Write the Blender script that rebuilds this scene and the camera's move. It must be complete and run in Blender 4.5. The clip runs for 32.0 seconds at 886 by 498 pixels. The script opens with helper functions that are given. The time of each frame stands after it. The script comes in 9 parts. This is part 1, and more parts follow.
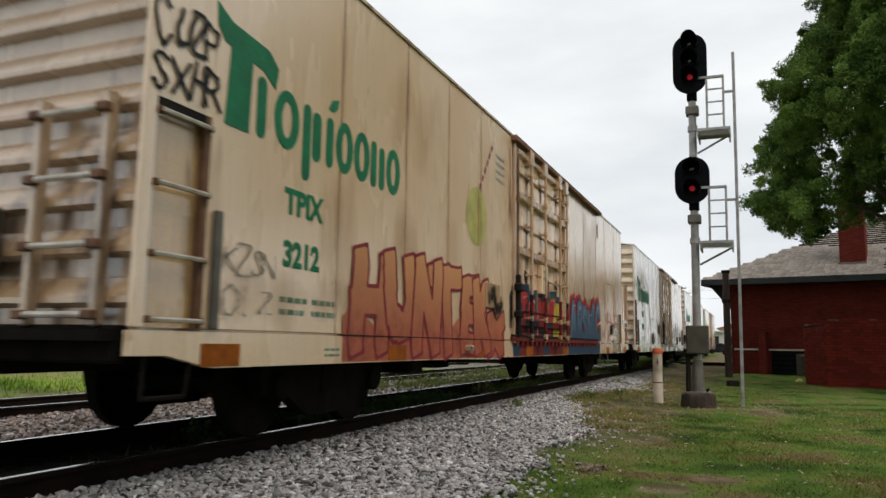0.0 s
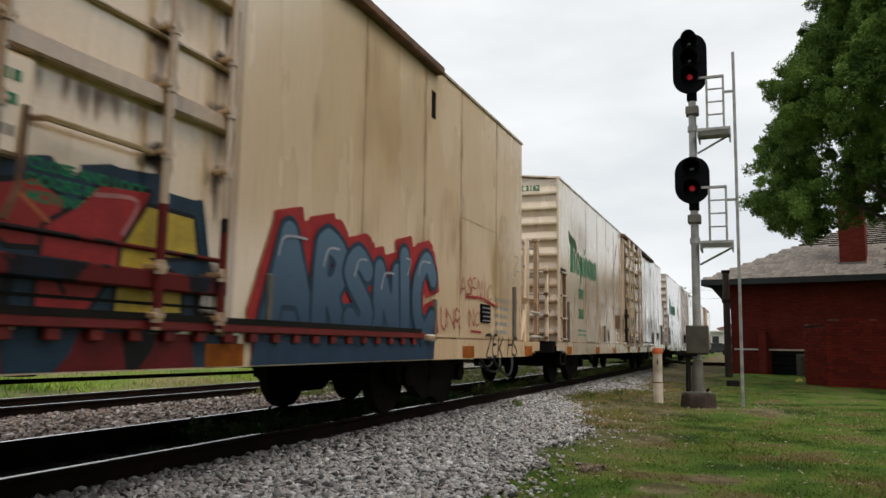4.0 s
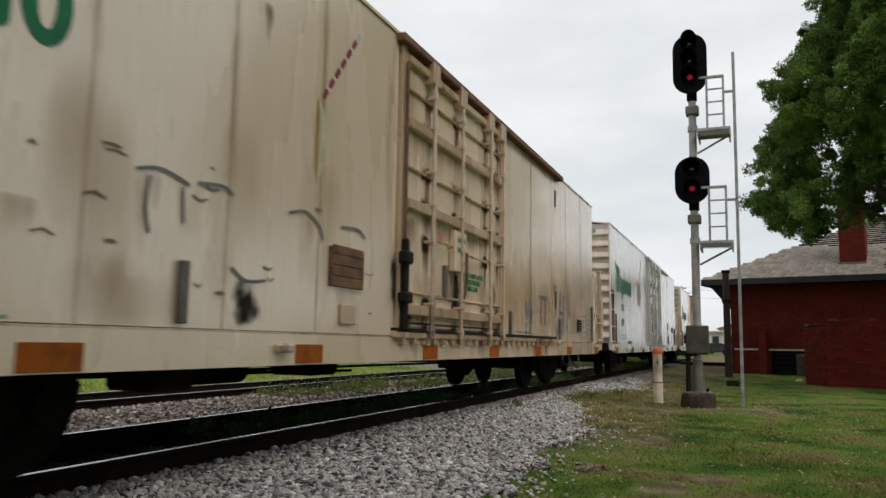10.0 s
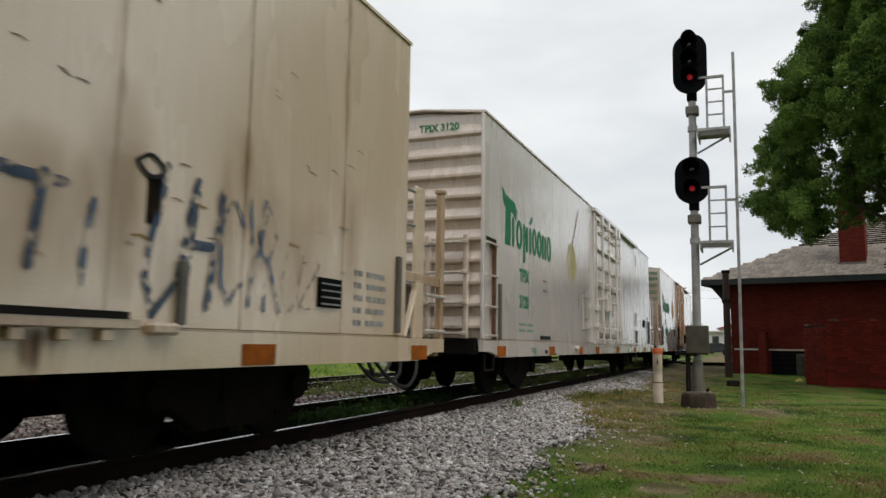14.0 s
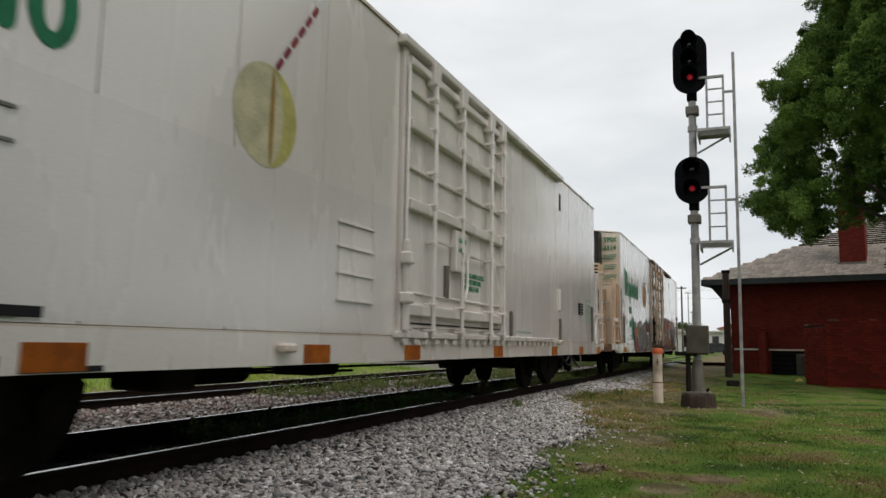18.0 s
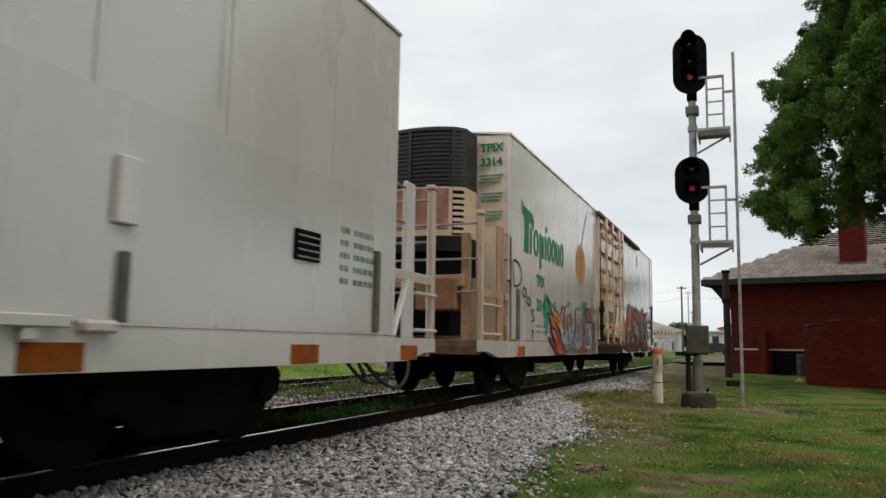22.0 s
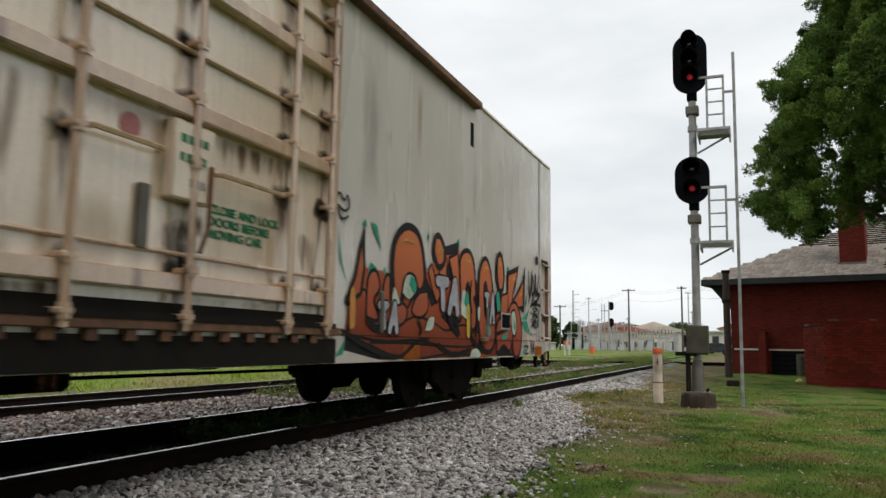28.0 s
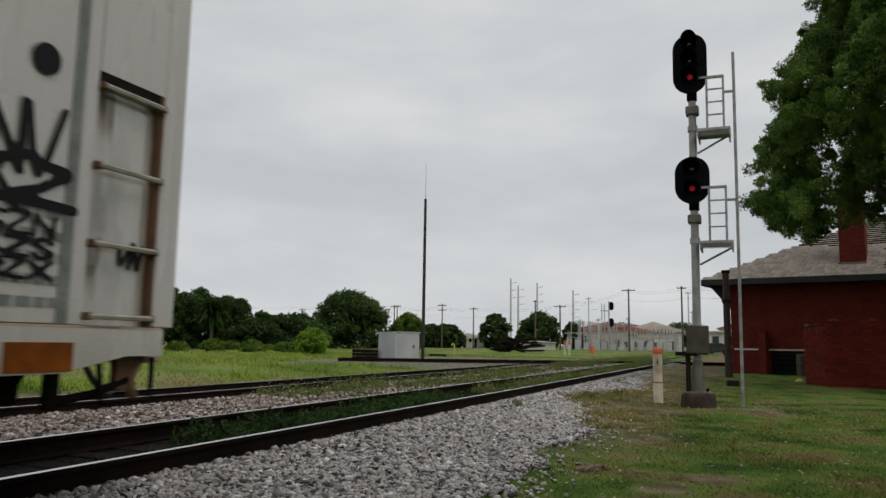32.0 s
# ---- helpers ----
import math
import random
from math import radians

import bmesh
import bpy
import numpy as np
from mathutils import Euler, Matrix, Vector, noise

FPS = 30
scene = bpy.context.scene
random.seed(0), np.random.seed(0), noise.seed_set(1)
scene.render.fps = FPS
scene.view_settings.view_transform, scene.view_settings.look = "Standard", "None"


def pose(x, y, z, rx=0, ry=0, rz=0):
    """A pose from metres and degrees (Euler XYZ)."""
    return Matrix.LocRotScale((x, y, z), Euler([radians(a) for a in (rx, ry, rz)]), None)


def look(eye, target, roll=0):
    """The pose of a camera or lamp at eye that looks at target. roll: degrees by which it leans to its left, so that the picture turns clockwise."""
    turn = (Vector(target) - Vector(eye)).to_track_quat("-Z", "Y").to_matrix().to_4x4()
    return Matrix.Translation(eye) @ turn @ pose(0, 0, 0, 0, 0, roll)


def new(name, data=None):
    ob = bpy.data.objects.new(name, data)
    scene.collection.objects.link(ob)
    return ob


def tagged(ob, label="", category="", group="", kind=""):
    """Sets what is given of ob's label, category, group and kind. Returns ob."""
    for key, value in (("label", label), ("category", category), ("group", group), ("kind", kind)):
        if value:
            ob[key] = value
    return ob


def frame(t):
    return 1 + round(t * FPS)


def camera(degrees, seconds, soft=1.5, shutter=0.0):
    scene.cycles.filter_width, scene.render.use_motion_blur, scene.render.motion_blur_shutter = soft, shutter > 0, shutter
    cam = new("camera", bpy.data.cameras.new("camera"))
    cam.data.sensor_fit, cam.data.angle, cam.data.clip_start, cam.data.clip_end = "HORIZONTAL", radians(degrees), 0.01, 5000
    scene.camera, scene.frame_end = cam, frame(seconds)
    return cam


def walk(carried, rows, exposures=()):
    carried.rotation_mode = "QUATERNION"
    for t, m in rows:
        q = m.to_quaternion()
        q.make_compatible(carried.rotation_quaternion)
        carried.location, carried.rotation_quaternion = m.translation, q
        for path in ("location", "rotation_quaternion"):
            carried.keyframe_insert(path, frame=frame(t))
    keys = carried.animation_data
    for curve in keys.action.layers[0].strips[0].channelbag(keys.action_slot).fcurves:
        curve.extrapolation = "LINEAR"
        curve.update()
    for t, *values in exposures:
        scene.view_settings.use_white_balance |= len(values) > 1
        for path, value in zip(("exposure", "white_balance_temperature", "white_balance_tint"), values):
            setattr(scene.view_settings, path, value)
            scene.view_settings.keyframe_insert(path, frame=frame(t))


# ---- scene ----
# ---------- camera ----------
FOV, EYE = 62.15, (0.0, 0.0, 0.874)
cam = camera(FOV, 32.0, 1.5, 0.5)
HEAD, TILT = radians(22.497), radians(7.3335)
AIM = (math.cos(HEAD) * math.cos(TILT), math.sin(HEAD) * math.cos(TILT), EYE[2] + math.sin(TILT))
walk(cam, [(0, look(EYE, AIM, 0.849)), (32, look(EYE, AIM, 0.849))],
     exposures=[(0, 0.15), (6, 0.12), (9, 0.05), (23, 0.05), (28, 0.15), (29, 0.15), (30, 0.08), (31, -0.08), (32, -0.4)])

# ---------- daylight: a bright overcast sky ----------
world = bpy.data.worlds.new("overcast")
scene.world = world
world.use_nodes = True
wn, wl = world.node_tree.nodes, world.node_tree.links
wn.clear()
sky = wn.new("ShaderNodeTexSky")
sky.sky_type, sky.sun_disc = "NISHITA", False
sky.sun_elevation, sky.sun_rotation = radians(47), radians(209)
grey = wn.new("ShaderNodeHueSaturation")
grey.inputs["Saturation"].default_value = 0.12
grey.inputs["Value"].default_value = 0.10
wl.new(sky.outputs[0], grey.inputs["Color"])
place = wn.new("ShaderNodeTexCoord")
cloud = wn.new("ShaderNodeTexNoise")
cloud.inputs["Scale"].default_value, cloud.inputs["Detail"].default_value = 2.6, 5.0
stretch = wn.new("ShaderNodeMapping")
stretch.inputs["Scale"].default_value = (1.0, 1.0, 3.2)
wl.new(place.outputs["Generated"], stretch.inputs[0])
wl.new(stretch.outputs[0], cloud.inputs["Vector"])
shade = wn.new("ShaderNodeValToRGB")
shade.color_ramp.elements[0].position, shade.color_ramp.elements[0].color = 0.34, (0.745, 0.79, 0.825, 1)
shade.color_ramp.elements[1].position, shade.color_ramp.elements[1].color = 0.66, (0.985, 1.005, 1.015, 1)
wl.new(cloud.outputs[0], shade.inputs[0])
both = wn.new("ShaderNodeMix")
both.data_type = "RGBA"
both.inputs["Factor"].default_value = 0.9
wl.new(grey.outputs[0], both.inputs["A"])
wl.new(shade.outputs[0], both.inputs["B"])
back = wn.new("ShaderNodeBackground")
back.inputs["Strength"].default_value = 0.95
wl.new(both.outputs["Result"], back.inputs[0])
wl.new(back.outputs[0], wn.new("ShaderNodeOutputWorld").inputs[0])
sun = new("sun", bpy.data.lights.new("sun", "SUN"))
sun.data.energy, sun.data.angle, sun.data.color = 1.35, radians(38), (1.0, 0.93, 0.84)
sun.matrix_basis = look((0, 0, 30), (13.5, 24, 0))
# ---------- materials ----------
def mat(name, col, rough=0.6, metal=0.0, col2=None, scale=4.0, stretch=(1, 1, 1), amount=0.5, fine=40.0, bump=0.15,
        spots=None, spot_scale=3.0, spot_at=0.62, spec=0.5, emit=None, power=0.0):
    """A worn surface: two tones at a large scale, a fine grain, relief and, if given, stains of a third colour."""
    m = bpy.data.materials.new(name)
    m.use_nodes = True
    n, l = m.node_tree.nodes, m.node_tree.links
    b = n["Principled BSDF"]
    b.inputs["Metallic"].default_value = metal
    b.inputs["Specular IOR Level"].default_value = spec
    tc = n.new("ShaderNodeTexCoord")
    mp = n.new("ShaderNodeMapping")
    mp.inputs["Scale"].default_value = stretch
    l.new(tc.outputs["Object"], mp.inputs[0])
    big = n.new("ShaderNodeTexNoise")
    big.inputs["Scale"].default_value, big.inputs["Detail"].default_value = scale, 5.0
    l.new(mp.outputs[0], big.inputs["Vector"])
    small = n.new("ShaderNodeTexNoise")
    small.inputs["Scale"].default_value, small.inputs["Detail"].default_value = fine, 3.0
    l.new(tc.outputs["Object"], small.inputs["Vector"])
    c2 = col2 or tuple(v * 0.75 for v in col)
    ramp = n.new("ShaderNodeValToRGB")
    ramp.color_ramp.elements[0].position, ramp.color_ramp.elements[1].position = 0.5 - 0.5 * (1 - amount) * 0.6, 0.5 + 0.5 * (1 - amount) * 0.6
    ramp.color_ramp.elements[0].color, ramp.color_ramp.elements[1].color = (*c2, 1), (*col, 1)
    l.new(big.outputs[0], ramp.inputs[0])
    last = ramp.outputs[0]
    if spots:
        sp = n.new("ShaderNodeTexNoise")
        sp.inputs["Scale"].default_value, sp.inputs["Detail"].default_value, sp.inputs["Roughness"].default_value = spot_scale, 6.0, 0.65
        l.new(mp.outputs[0], sp.inputs["Vector"])
        r2 = n.new("ShaderNodeMapRange")
        r2.inputs["From Min"].default_value, r2.inputs["From Max"].default_value = spot_at, spot_at + 0.1
        l.new(sp.outputs[0], r2.inputs["Value"])
        mx = n.new("ShaderNodeMix")
        mx.data_type = "RGBA"
        l.new(r2.outputs[0], mx.inputs["Factor"])
        l.new(last, mx.inputs["A"])
        mx.inputs["B"].default_value = (*spots, 1)
        last = mx.outputs["Result"]
    grain = n.new("ShaderNodeMix")
    grain.data_type, grain.blend_type = "RGBA", "OVERLAY"
    grain.inputs["Factor"].default_value = 0.22
    l.new(last, grain.inputs["A"])
    l.new(small.outputs[0], grain.inputs["B"])
    l.new(grain.outputs["Result"], b.inputs["Base Color"])
    rr = n.new("ShaderNodeMapRange")
    rr.inputs["To Min"].default_value, rr.inputs["To Max"].default_value = max(0.03, rough - 0.12), min(1.0, rough + 0.12)
    l.new(big.outputs[0], rr.inputs["Value"])
    l.new(rr.outputs[0], b.inputs["Roughness"])
    if bump:
        bp = n.new("ShaderNodeBump")
        bp.inputs["Strength"].default_value, bp.inputs["Distance"].default_value = bump, 0.01
        l.new(small.outputs[0], bp.inputs["Height"])
        l.new(bp.outputs[0], b.inputs["Normal"])
    if emit:
        b.inputs["Emission Color"].default_value, b.inputs["Emission Strength"].default_value = (*emit, 1), power
    return m


def leafy(name, dark, light, scale=0.8, dry=None):
    """Foliage: each leaf its own tone, dull, a little light through it."""
    m = bpy.data.materials.new(name)
    m.use_nodes = True
    n, l = m.node_tree.nodes, m.node_tree.links
    b = n["Principled BSDF"]
    b.inputs["Roughness"].default_value = 0.7
    b.inputs["Specular IOR Level"].default_value = 0.15
    geo, tc, big = n.new("ShaderNodeNewGeometry"), n.new("ShaderNodeTexCoord"), n.new("ShaderNodeTexNoise")
    big.inputs["Scale"].default_value = scale
    l.new(tc.outputs["Object"], big.inputs["Vector"])
    add = n.new("ShaderNodeMath")
    add.operation = "MULTIPLY_ADD"
    add.inputs[1].default_value = 0.3
    l.new(geo.outputs["Random Per Island"], add.inputs[0])
    half = n.new("ShaderNodeMath")
    half.operation = "MULTIPLY_ADD"
    half.inputs[1].default_value, half.inputs[2].default_value = 2.2, -0.75
    l.new(big.outputs[0], half.inputs[0])
    l.new(half.outputs[0], add.inputs[2])
    ramp = n.new("ShaderNodeValToRGB")
    ramp.color_ramp.elements[0].color, ramp.color_ramp.elements[1].color = (*dark, 1), (*light, 1)
    if dry:
        ramp.color_ramp.elements[1].position = 0.52
        ramp.color_ramp.elements.new(0.8).color = (*dry, 1)
    l.new(add.outputs[0], ramp.inputs[0])
    l.new(ramp.outputs[0], b.inputs["Base Color"])
    tr, mx = n.new("ShaderNodeBsdfTranslucent"), n.new("ShaderNodeMixShader")
    l.new(ramp.outputs[0], tr.inputs[0])
    mx.inputs[0].default_value = 0.25
    l.new(b.outputs[0], mx.inputs[1])
    l.new(tr.outputs[0], mx.inputs[2])
    l.new(mx.outputs[0], n["Material Output"].inputs[0])
    return m


M = {
    "steel_dark": mat("steel_dark", (0.012, 0.011, 0.01), 0.7, 0.0, (0.018, 0.014, 0.011), 3, fine=60, spec=0.12),
    "rail_side": mat("rail_side", (0.017, 0.0095, 0.0065), 0.9, 0.0, (0.007, 0.005, 0.004), 2.5, fine=50, spec=0.1),
    "rail_head": mat("rail_head", (0.72, 0.71, 0.7), 0.22, 1.0, (0.5, 0.48, 0.46), 1.5, (0.4, 6, 6), fine=80, bump=0.05),
    "tie": mat("tie", (0.016, 0.011, 0.0085), 0.95, 0, (0.008, 0.0065, 0.0055), 3, (1, 8, 8), fine=30, bump=0.5, spec=0.1),
    "concrete": mat("concrete", (0.11, 0.085, 0.068), 0.9, 0, (0.05, 0.04, 0.032), 3, fine=45, bump=0.4),
    "rung_paint": mat("rung_paint", (0.6, 0.56, 0.5), 0.4, 0.2, (0.42, 0.36, 0.29), 9, fine=60, bump=0.05),
    "galvanised": mat("galvanised", (0.36, 0.355, 0.35), 0.5, 0.3, (0.22, 0.215, 0.21), 6, fine=70, bump=0.06),
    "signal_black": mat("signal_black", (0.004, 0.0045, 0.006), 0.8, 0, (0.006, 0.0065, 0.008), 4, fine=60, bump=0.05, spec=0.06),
    "box_grey": mat("box_grey", (0.15, 0.14, 0.12), 0.6, 0.2, (0.1, 0.09, 0.075), 5, fine=50, bump=0.1),
    "red_lens": mat("red_lens", (0.3, 0.005, 0.01), 0.25, 0, emit=(1.0, 0.03, 0.06), power=0.12, bump=0),
    "dark_lens": mat("dark_lens", (0.012, 0.012, 0.014), 0.15, 0, bump=0),
    "post_white": mat("post_white", (0.66, 0.56, 0.46), 0.6, 0, (0.52, 0.42, 0.32), 4, fine=50, bump=0.1, spots=(0.3, 0.2, 0.12), spot_at=0.66),
    "orange": mat("orange", (0.68, 0.13, 0.03), 0.5, 0, (0.5, 0.09, 0.02), 4, bump=0.05),
    "refl_orange": mat("refl_orange", (0.36, 0.1, 0.01), 0.6, 0, (0.22, 0.06, 0.01), 7, bump=0.05, spec=0.1),
    "footing": mat("footing", (0.07, 0.052, 0.04), 0.95, 0, (0.035, 0.027, 0.022), 4, fine=45, bump=0.5, spec=0.1),
    "drab": mat("drab", (0.085, 0.078, 0.06), 0.7, 0.1, (0.06, 0.053, 0.042), 5, fine=50, bump=0.1, spec=0.2),
    "brick": None,
    "brown_wood": mat("brown_wood", (0.055, 0.03, 0.022), 0.85, 0, (0.03, 0.018, 0.014), 3, (6, 6, 0.6), fine=40, bump=0.3),
    "eave": mat("eave", (0.007, 0.012, 0.011), 0.7, 0, (0.011, 0.017, 0.016), 3, bump=0.1),
    "slate": None,
    "slate_edge": mat("slate_edge", (0.02, 0.018, 0.016), 0.95, 0, (0.035, 0.03, 0.027), 3, spec=0.05),
    "glass_dark": mat("glass_dark", (0.015, 0.018, 0.02), 0.12, 0, bump=0),
    "bark": mat("bark", (0.07, 0.055, 0.042), 0.95, 0, (0.035, 0.028, 0.022), 5, (3, 3, 0.5), fine=25, bump=0.8),
    "wood_pole": mat("wood_pole", (0.12, 0.095, 0.075), 0.9, 0, (0.07, 0.055, 0.045), 2, (4, 4, 0.3), fine=20, bump=0.3),
    "black_pole": mat("black_pole", (0.02, 0.018, 0.017), 0.8, 0, (0.03, 0.026, 0.024), 2, bump=0.2),
    "pale_metal": mat("pale_metal", (0.5, 0.5, 0.5), 0.5, 0.2, (0.4, 0.4, 0.41), 2, bump=0.05),
    "cabinet": mat("cabinet", (0.46, 0.47, 0.48), 0.5, 0.1, (0.38, 0.39, 0.40), 1.2, (1, 1, 0.4), fine=30, bump=0.05),
    "white_wall": mat("white_wall", (0.6, 0.58, 0.54), 0.8, 0, (0.5, 0.48, 0.44), 0.4, bump=0.05),
    "cream_wall": mat("cream_wall", (0.55, 0.48, 0.36), 0.8, 0, (0.46, 0.4, 0.3), 0.4, bump=0.05),
    "red_roof": mat("red_roof", (0.42, 0.13, 0.09), 0.75, 0, (0.34, 0.1, 0.07), 0.3, bump=0.1),
    "yellow": mat("yellow", (0.65, 0.5, 0.12), 0.6, bump=0.05),
    "dark_green": None,
}


def brick_material(name, a, b_, mortar, w=0.21, h=0.075):
    m = bpy.data.materials.new(name)
    m.use_nodes = True
    n, l = m.node_tree.nodes, m.node_tree.links
    b = n["Principled BSDF"]
    b.inputs["Roughness"].default_value = 0.9
    b.inputs["Specular IOR Level"].default_value = 0.1
    tc, sep, com, add = n.new("ShaderNodeTexCoord"), n.new("ShaderNodeSeparateXYZ"), n.new("ShaderNodeCombineXYZ"), n.new("ShaderNodeMath")
    l.new(tc.outputs["Object"], sep.inputs[0])
    l.new(sep.outputs["X"], add.inputs[0])
    l.new(sep.outputs["Y"], add.inputs[1])
    l.new(add.outputs[0], com.inputs["X"])
    l.new(sep.outputs["Z"], com.inputs["Y"])
    br = n.new("ShaderNodeTexBrick")
    br.inputs["Scale"].default_value = 1.0
    br.inputs["Brick Width"].default_value, br.inputs["Row Height"].default_value = w, h
    br.inputs["Mortar Size"].default_value = 0.012
    br.inputs["Color1"].default_value, br.inputs["Color2"].default_value, br.inputs["Mortar"].default_value = (*a, 1), (*b_, 1), (*mortar, 1)
    l.new(com.outputs[0], br.inputs["Vector"])
    big = n.new("ShaderNodeTexNoise")
    big.inputs["Scale"].default_value, big.inputs["Detail"].default_value = 1.1, 6
    l.new(tc.outputs["Object"], big.inputs["Vector"])
    ov = n.new("ShaderNodeMix")
    ov.data_type, ov.blend_type = "RGBA", "OVERLAY"
    ov.inputs["Factor"].default_value = 0.45
    l.new(br.outputs["Color"], ov.inputs["A"])
    l.new(big.outputs[0], ov.inputs["B"])
    l.new(ov.outputs["Result"], b.inputs["Base Color"])
    bp = n.new("ShaderNodeBump")
    bp.inputs["Strength"].default_value, bp.inputs["Distance"].default_value, bp.invert = 0.6, 0.012, True
    l.new(br.outputs["Fac"], bp.inputs["Height"])
    l.new(bp.outputs[0], b.inputs["Normal"])
    return m




def slate_material():
    """Weathered slates, each with a tone of its own, streaked and stained."""
    m = mat("slate", (0.37, 0.33, 0.285), 0.9, 0, (0.2, 0.17, 0.145), 1.4, fine=22, bump=0.4, spots=(0.33, 0.3, 0.265), spot_scale=5, spot_at=0.6, spec=0.2)
    n, l = m.node_tree.nodes, m.node_tree.links
    b = n["Principled BSDF"]
    geo, info, add, fr, rng_, mx = n.new("ShaderNodeNewGeometry"), n.new("ShaderNodeObjectInfo"), n.new("ShaderNodeMath"), n.new("ShaderNodeMath"), n.new("ShaderNodeMapRange"), n.new("ShaderNodeMix")
    l.new(geo.outputs["Random Per Island"], add.inputs[0])
    l.new(info.outputs["Random"], add.inputs[1])
    fr.operation = "FRACT"
    l.new(add.outputs[0], fr.inputs[0])
    rng_.inputs["To Min"].default_value, rng_.inputs["To Max"].default_value = 0.78, 1.2
    l.new(fr.outputs[0], rng_.inputs["Value"])
    mx.data_type, mx.blend_type = "RGBA", "MULTIPLY"
    mx.inputs["Factor"].default_value = 1.0
    l.new(b.inputs["Base Color"].links[0].from_socket, mx.inputs["A"])
    l.new(rng_.outputs[0], mx.inputs["B"])
    l.new(mx.outputs["Result"], b.inputs["Base Color"])
    return m


M["slate"] = slate_material()
M["brick"] = brick_material("brick", (0.17, 0.024, 0.015), (0.12, 0.016, 0.012), (0.065, 0.02, 0.015))
M["oak"] = leafy("oak_leaves", (0.02, 0.05, 0.01), (0.2, 0.31, 0.065), 1.1)
M["tree_dark"] = leafy("dark_leaves", (0.018, 0.04, 0.012), (0.085, 0.135, 0.035), 0.3)
M["tree_light"] = leafy("light_leaves", (0.05, 0.1, 0.015), (0.17, 0.26, 0.04), 0.4)
M["meadow"] = leafy("meadow_grass", (0.09, 0.17, 0.02), (0.26, 0.36, 0.05), 0.22, (0.27, 0.25, 0.09))
M["grass"] = leafy("grass_blades", (0.03, 0.058, 0.01), (0.14, 0.19, 0.032), 1.1, (0.2, 0.15, 0.065))
M["weed_light"] = leafy("weed_light_leaves", (0.03, 0.06, 0.012), (0.14, 0.19, 0.045), 1.6, (0.2, 0.17, 0.08))
M["dry_grass"] = leafy("dry_grass_blades", (0.12, 0.14, 0.03), (0.27, 0.25, 0.08), 1.8, (0.34, 0.23, 0.12))
M["weed"] = leafy("weed_leaves", (0.009, 0.022, 0.006), (0.055, 0.11, 0.022), 2.2)


BARE = ((6.8, 0.7, 0.42), (7.5, 0.33, 0.36), (9.9, 1.2, 0.5), (7.4, 1.45, 0.16), (15.2, -0.15, 0.75), (15.5, 0.8, 0.6))  # worn places in the lawn: x, y, radius


